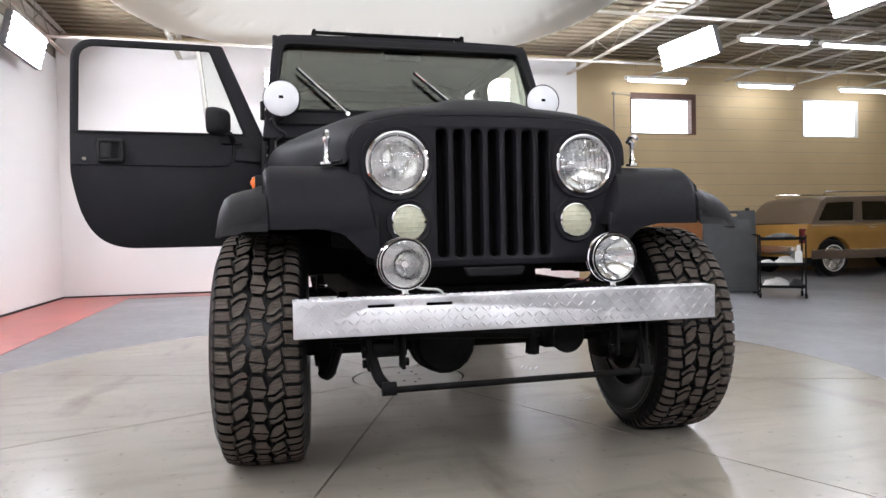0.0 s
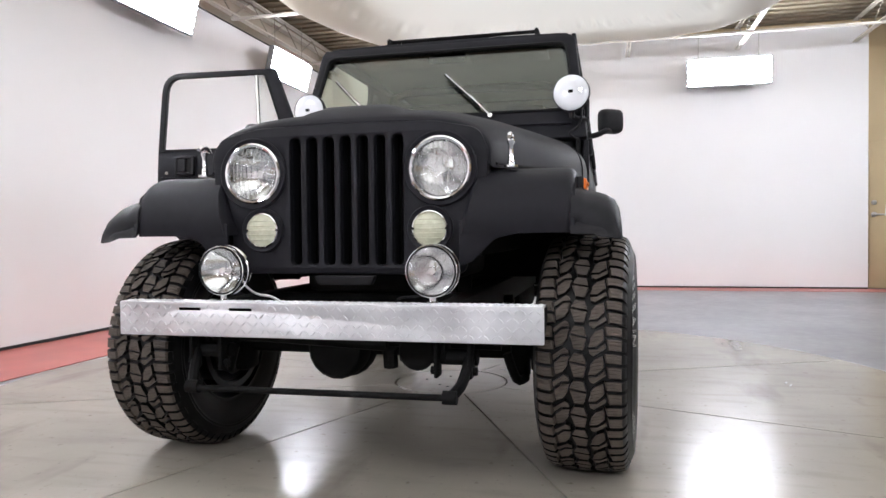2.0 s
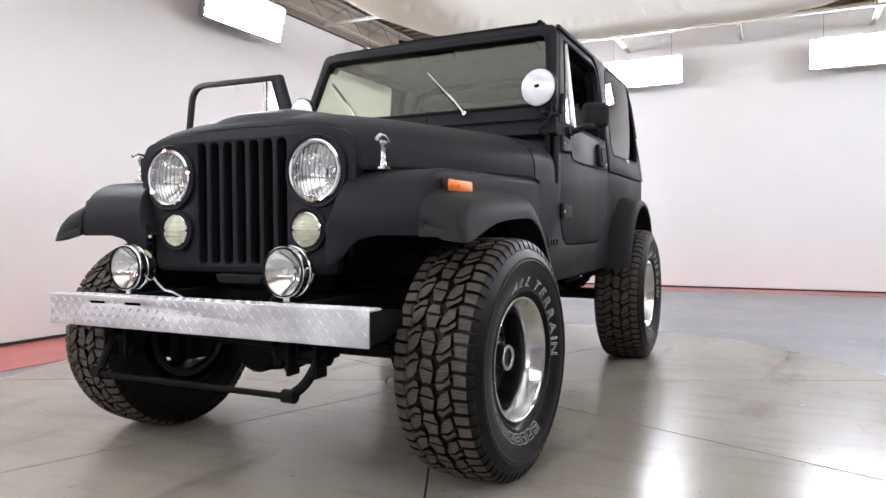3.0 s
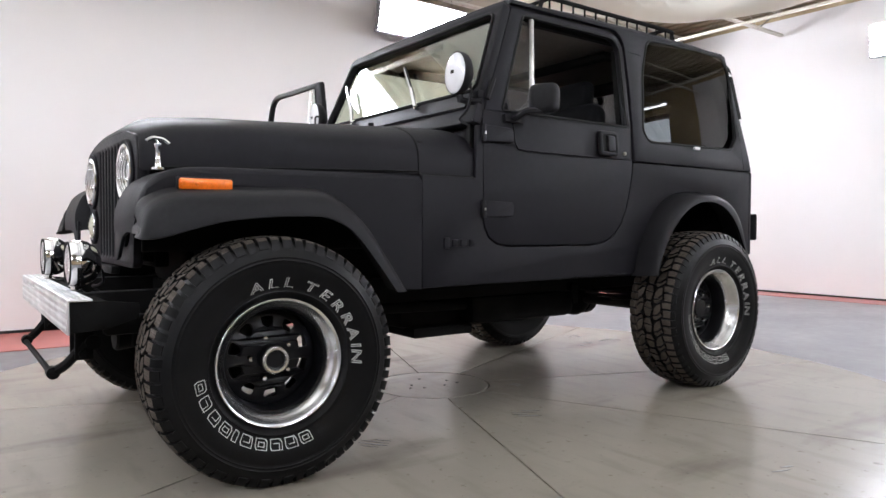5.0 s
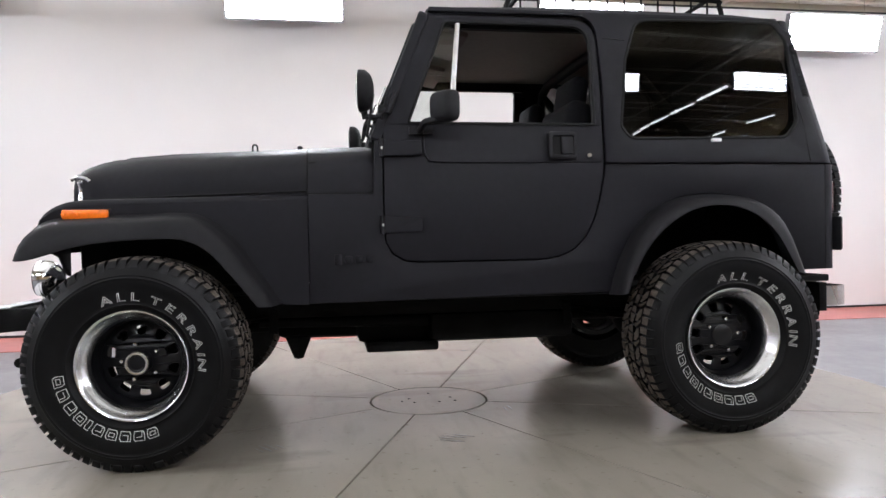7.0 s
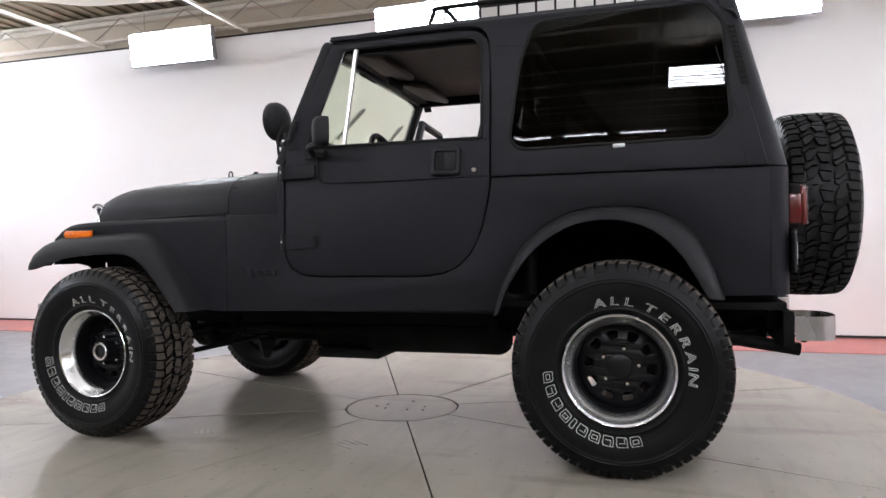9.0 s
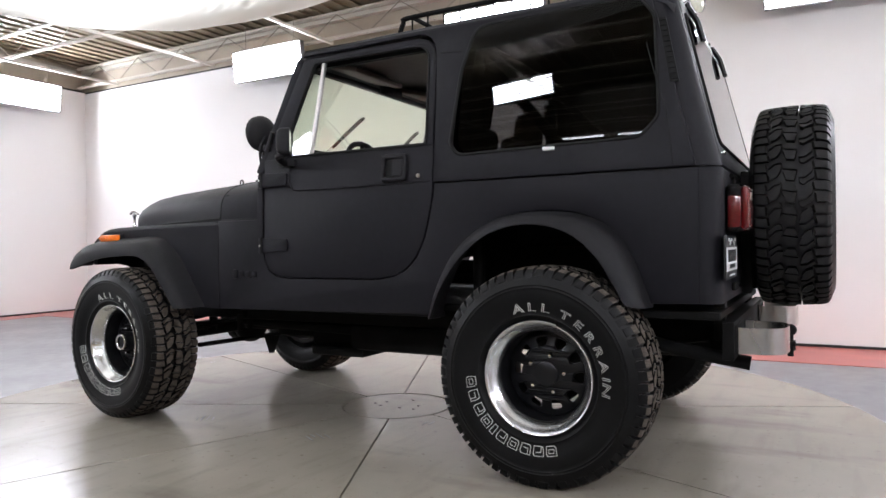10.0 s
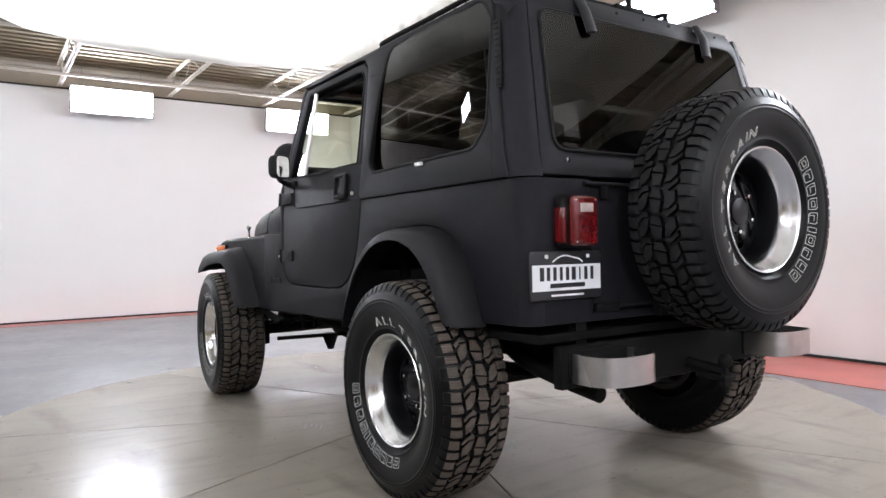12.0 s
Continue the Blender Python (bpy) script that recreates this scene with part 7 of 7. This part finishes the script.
_c = Matrix.Translation((5.05, 4.35, FZ)) @ Matrix.Rotation(radians(-35), 4, "Z")
for (u, v, z, r, h, mt, sd) in ((0.05, 0.0, 0.385, 0.13, 0.09, PAPER, 3), (-0.15, 0.02, 0.385, 0.09, 0.05, PAPER, 5), (-0.05, 0.0, 0.125, 0.16, 0.10, PAPER, 8), (0.16, 0.03, 0.125, 0.09, 0.08, BOARD, 9), (0.0, 0.0, 0.675, 0.2, 0.07, BOARD, 12)):
    p = _c @ Vector((u, v, z))
    heap("folded_cloth", ("white" if mt is PAPER else "dark") + " crumpled cleaning cloth lying on a cart tray", "cloth", p, r, h, mt, sd)
p = _c @ Vector((0.18, -0.03, 0.385))
bottle(p.x, p.y, p.z, 0.22, 0.04, PAPER, "white plastic bottle on the middle cart tray")
p = _c @ Vector((0.12, 0.06, 0.385))
bottle(p.x, p.y, p.z, 0.19, 0.03, CLEARGLASS, "clear plastic bottle on the middle cart tray")


def boards():
    b = thing("plywood_sheet", "orange-brown plywood sheet leaning on the block wall", "board")
    bm = plate([(5.75, 0.0), (7.05, 0.0), (7.05, 1.16), (5.75, 1.16)], (), 0.02, 0.002, lambda u, v, w: (u, WY + 0.02 - (1.16 - v) * 0.10 + w, FZ + v + 0.012))
    part("sheet", bm, PLY, b)
    b = thing("stained_board", "stained plywood sheet with a dark sprayed ring", "board")
    bm = plate([(5.12, 0.0), (5.72, 0.0), (5.70, 1.17), (5.08, 1.17)], (), 0.02, 0.002, lambda u, v, w: (u, WY + 0.02 - (1.16 - v) * 0.10 + w, FZ + v + 0.012))
    part("sheet", bm, OLDPLY, b)
    bm = plate(rounded([(5.22, 0.16, 0.1), (5.58, 0.16, 0.1), (5.52, 1.08, 0.1), (5.20, 1.08, 0.1)], 6), [rounded([(5.30, 0.27, 0.04), (5.48, 0.27, 0.04), (5.43, 0.97, 0.04), (5.28, 0.97, 0.04)], 4)], 0.003, 0.0005,
               lambda u, v, w: (u, WY + 0.007 - (1.16 - v) * 0.10 + w, FZ + v + 0.012))
    part("sprayed_ring", bm, BURN, b)


boards()


def door_in_wall():
    d = thing("door_1", "tan painted steel door with a lock and lever", "door", kind="structure")
    bm = bmesh.new()
    box(bm, (4.78, WY + 0.135, FZ + 1.03), (0.74, 0.03, 2.04), 0.004)
    part("leaf", bm, TAN, d)
    bm = bmesh.new()
    lathe(bm, [(0, 0.032), (0.02, 0.032), (0.028, 0.024), (0.03, 0)], 16, Matrix.Translation((4.47, WY + 0.12, 1.17)) @ Matrix.Rotation(radians(-90), 4, "Z"))
    part("deadbolt", bm, BRUSHED, d)
    bm = bmesh.new()
    lathe(bm, [(0, 0.035), (0.02, 0.035), (0.03, 0.014), (0.05, 0.014)], 16, Matrix.Translation((4.47, WY + 0.12, 1.0)) @ Matrix.Rotation(radians(-90), 4, "Z"))
    tube(bm, [(4.47, WY + 0.07, 1.0), (4.58, WY + 0.07, 1.0)], 0.011, 8)
    part("lever", bm, BRUSHED, d)
    bm = plate([(4.60, 0.98), (4.74, 1.00), (4.72, 1.22), (4.63, 1.20)], (), 0.003, 0.0005, lambda u, v, w: (u, WY + 0.112 + w, v))
    tagged(part("paper_notice", bm, PAPER, smooth=0), "small white paper notice taped to the door", "notice")
    c = thing("conduit", "thin grey conduit running down the block wall", "pipe")
    bm = bmesh.new()
    tube(bm, [(5.12, WY + 0.135, 1.35), (5.12, WY + 0.135, 3.14), (5.44, WY + 0.135, 3.12)], 0.014, 8)
    part("pipe", bm, PIPE, c)
    bm = bmesh.new()
    box(bm, (5.12, WY + 0.13, 3.14), (0.07, 0.05, 0.05), 0.006)
    part("junction_box", bm, PIPE, c)
    bm = bmesh.new()
    box(bm, (5.12, WY + 0.13, 1.33), (0.07, 0.05, 0.09), 0.006)
    part("switch_box", bm, PIPE, c)


door_in_wall()


def ladder():
    s = thing("stepladder", "white metal stepladder at the edge of view", "ladder", at=(4.95, 2.55, FZ))
    for y in (-0.2, 0.2):
        bm = bmesh.new()
        tube(bm, [(0, y, 0.0), (0.32, y * 0.6, 1.5)], 0.02, 8, flat=(0.03, 0.014))
        part("rail", bm, HOUSING, s)
        bm = bmesh.new()
        tube(bm, [(0.75, y, 0.0), (0.36, y * 0.6, 1.5)], 0.02, 8, flat=(0.02, 0.014))
        part("brace", bm, HOUSING, s)
    for k in range(1, 5):
        bm = bmesh.new()
        box(bm, (0.32 * k / 5, 0, 0.3 * k), (0.09, 0.36 - 0.03 * k, 0.025), 0.004)
        part("step", bm, HOUSING, s)


ladder()


def block_joints():
    """The courses of the block wall show as fine joints."""
    bm = bmesh.new()
    z = FZ + 0.2
    while z < 4.2:
        for a, b in ((5.2, 12.4),):
            box(bm, ((a + b) / 2, WY + 0.1495, z), (b - a, 0.003, 0.006))
        z += 0.2
    tagged(part("block_joint", bm, PIPE, block_wall, smooth=0), "fine mortar joints of the block wall", kind="stuff")
    return bm



def floor_marks():
    """Dark scuffs that tyres and stands have left on the coating."""
    rng = random.Random(6)
    spots = [(0.741, 1.20, 60, 4), (0.711, 0.43, 35, 4), (1.25, -0.75, -30, 3), (1.75, 1.45, 70, 2), (0.9, -1.2, 15, 3), (1.7, 2.9, -20, 3), (-0.6, -0.9, 60, 2), (0.27, 1.55, 5, 2)]
    for x, y, turn, n in spots:
        m = Matrix.Translation((x, y, 0)) @ Matrix.Rotation(radians(turn), 4, "Z")
        for k in range(n):
            L, W = rng.uniform(0.05, 0.13), rng.uniform(0.006, 0.012)
            pts = []
            for q in range(14):
                a = 2 * math.pi * q / 14
                pts.append((L / 2 * math.cos(a) * rng.uniform(0.8, 1.1), W / 2 * math.sin(a) * rng.uniform(0.5, 1.3)))
            ox, oy = rng.uniform(-0.03, 0.03), k * 0.028
            bm = bmesh.new()
            up = [bm.verts.new(m @ Vector((u + ox, v + oy, 0.0012))) for u, v in pts]
            dn = [bm.verts.new(m @ Vector((u + ox, v + oy, 0.0002))) for u, v in pts]
            bm.faces.new(up)
            for q in range(14):
                bm.faces.new((up[q], up[(q + 1) % 14], dn[(q + 1) % 14], dn[q]))
            tagged(part("scuff_mark", bm, SCUFF, smooth=0), "dark scuff mark on the turntable coating", "scuff mark", "scuff marks on the turntable", kind="structure")


floor_marks()
block_joints()
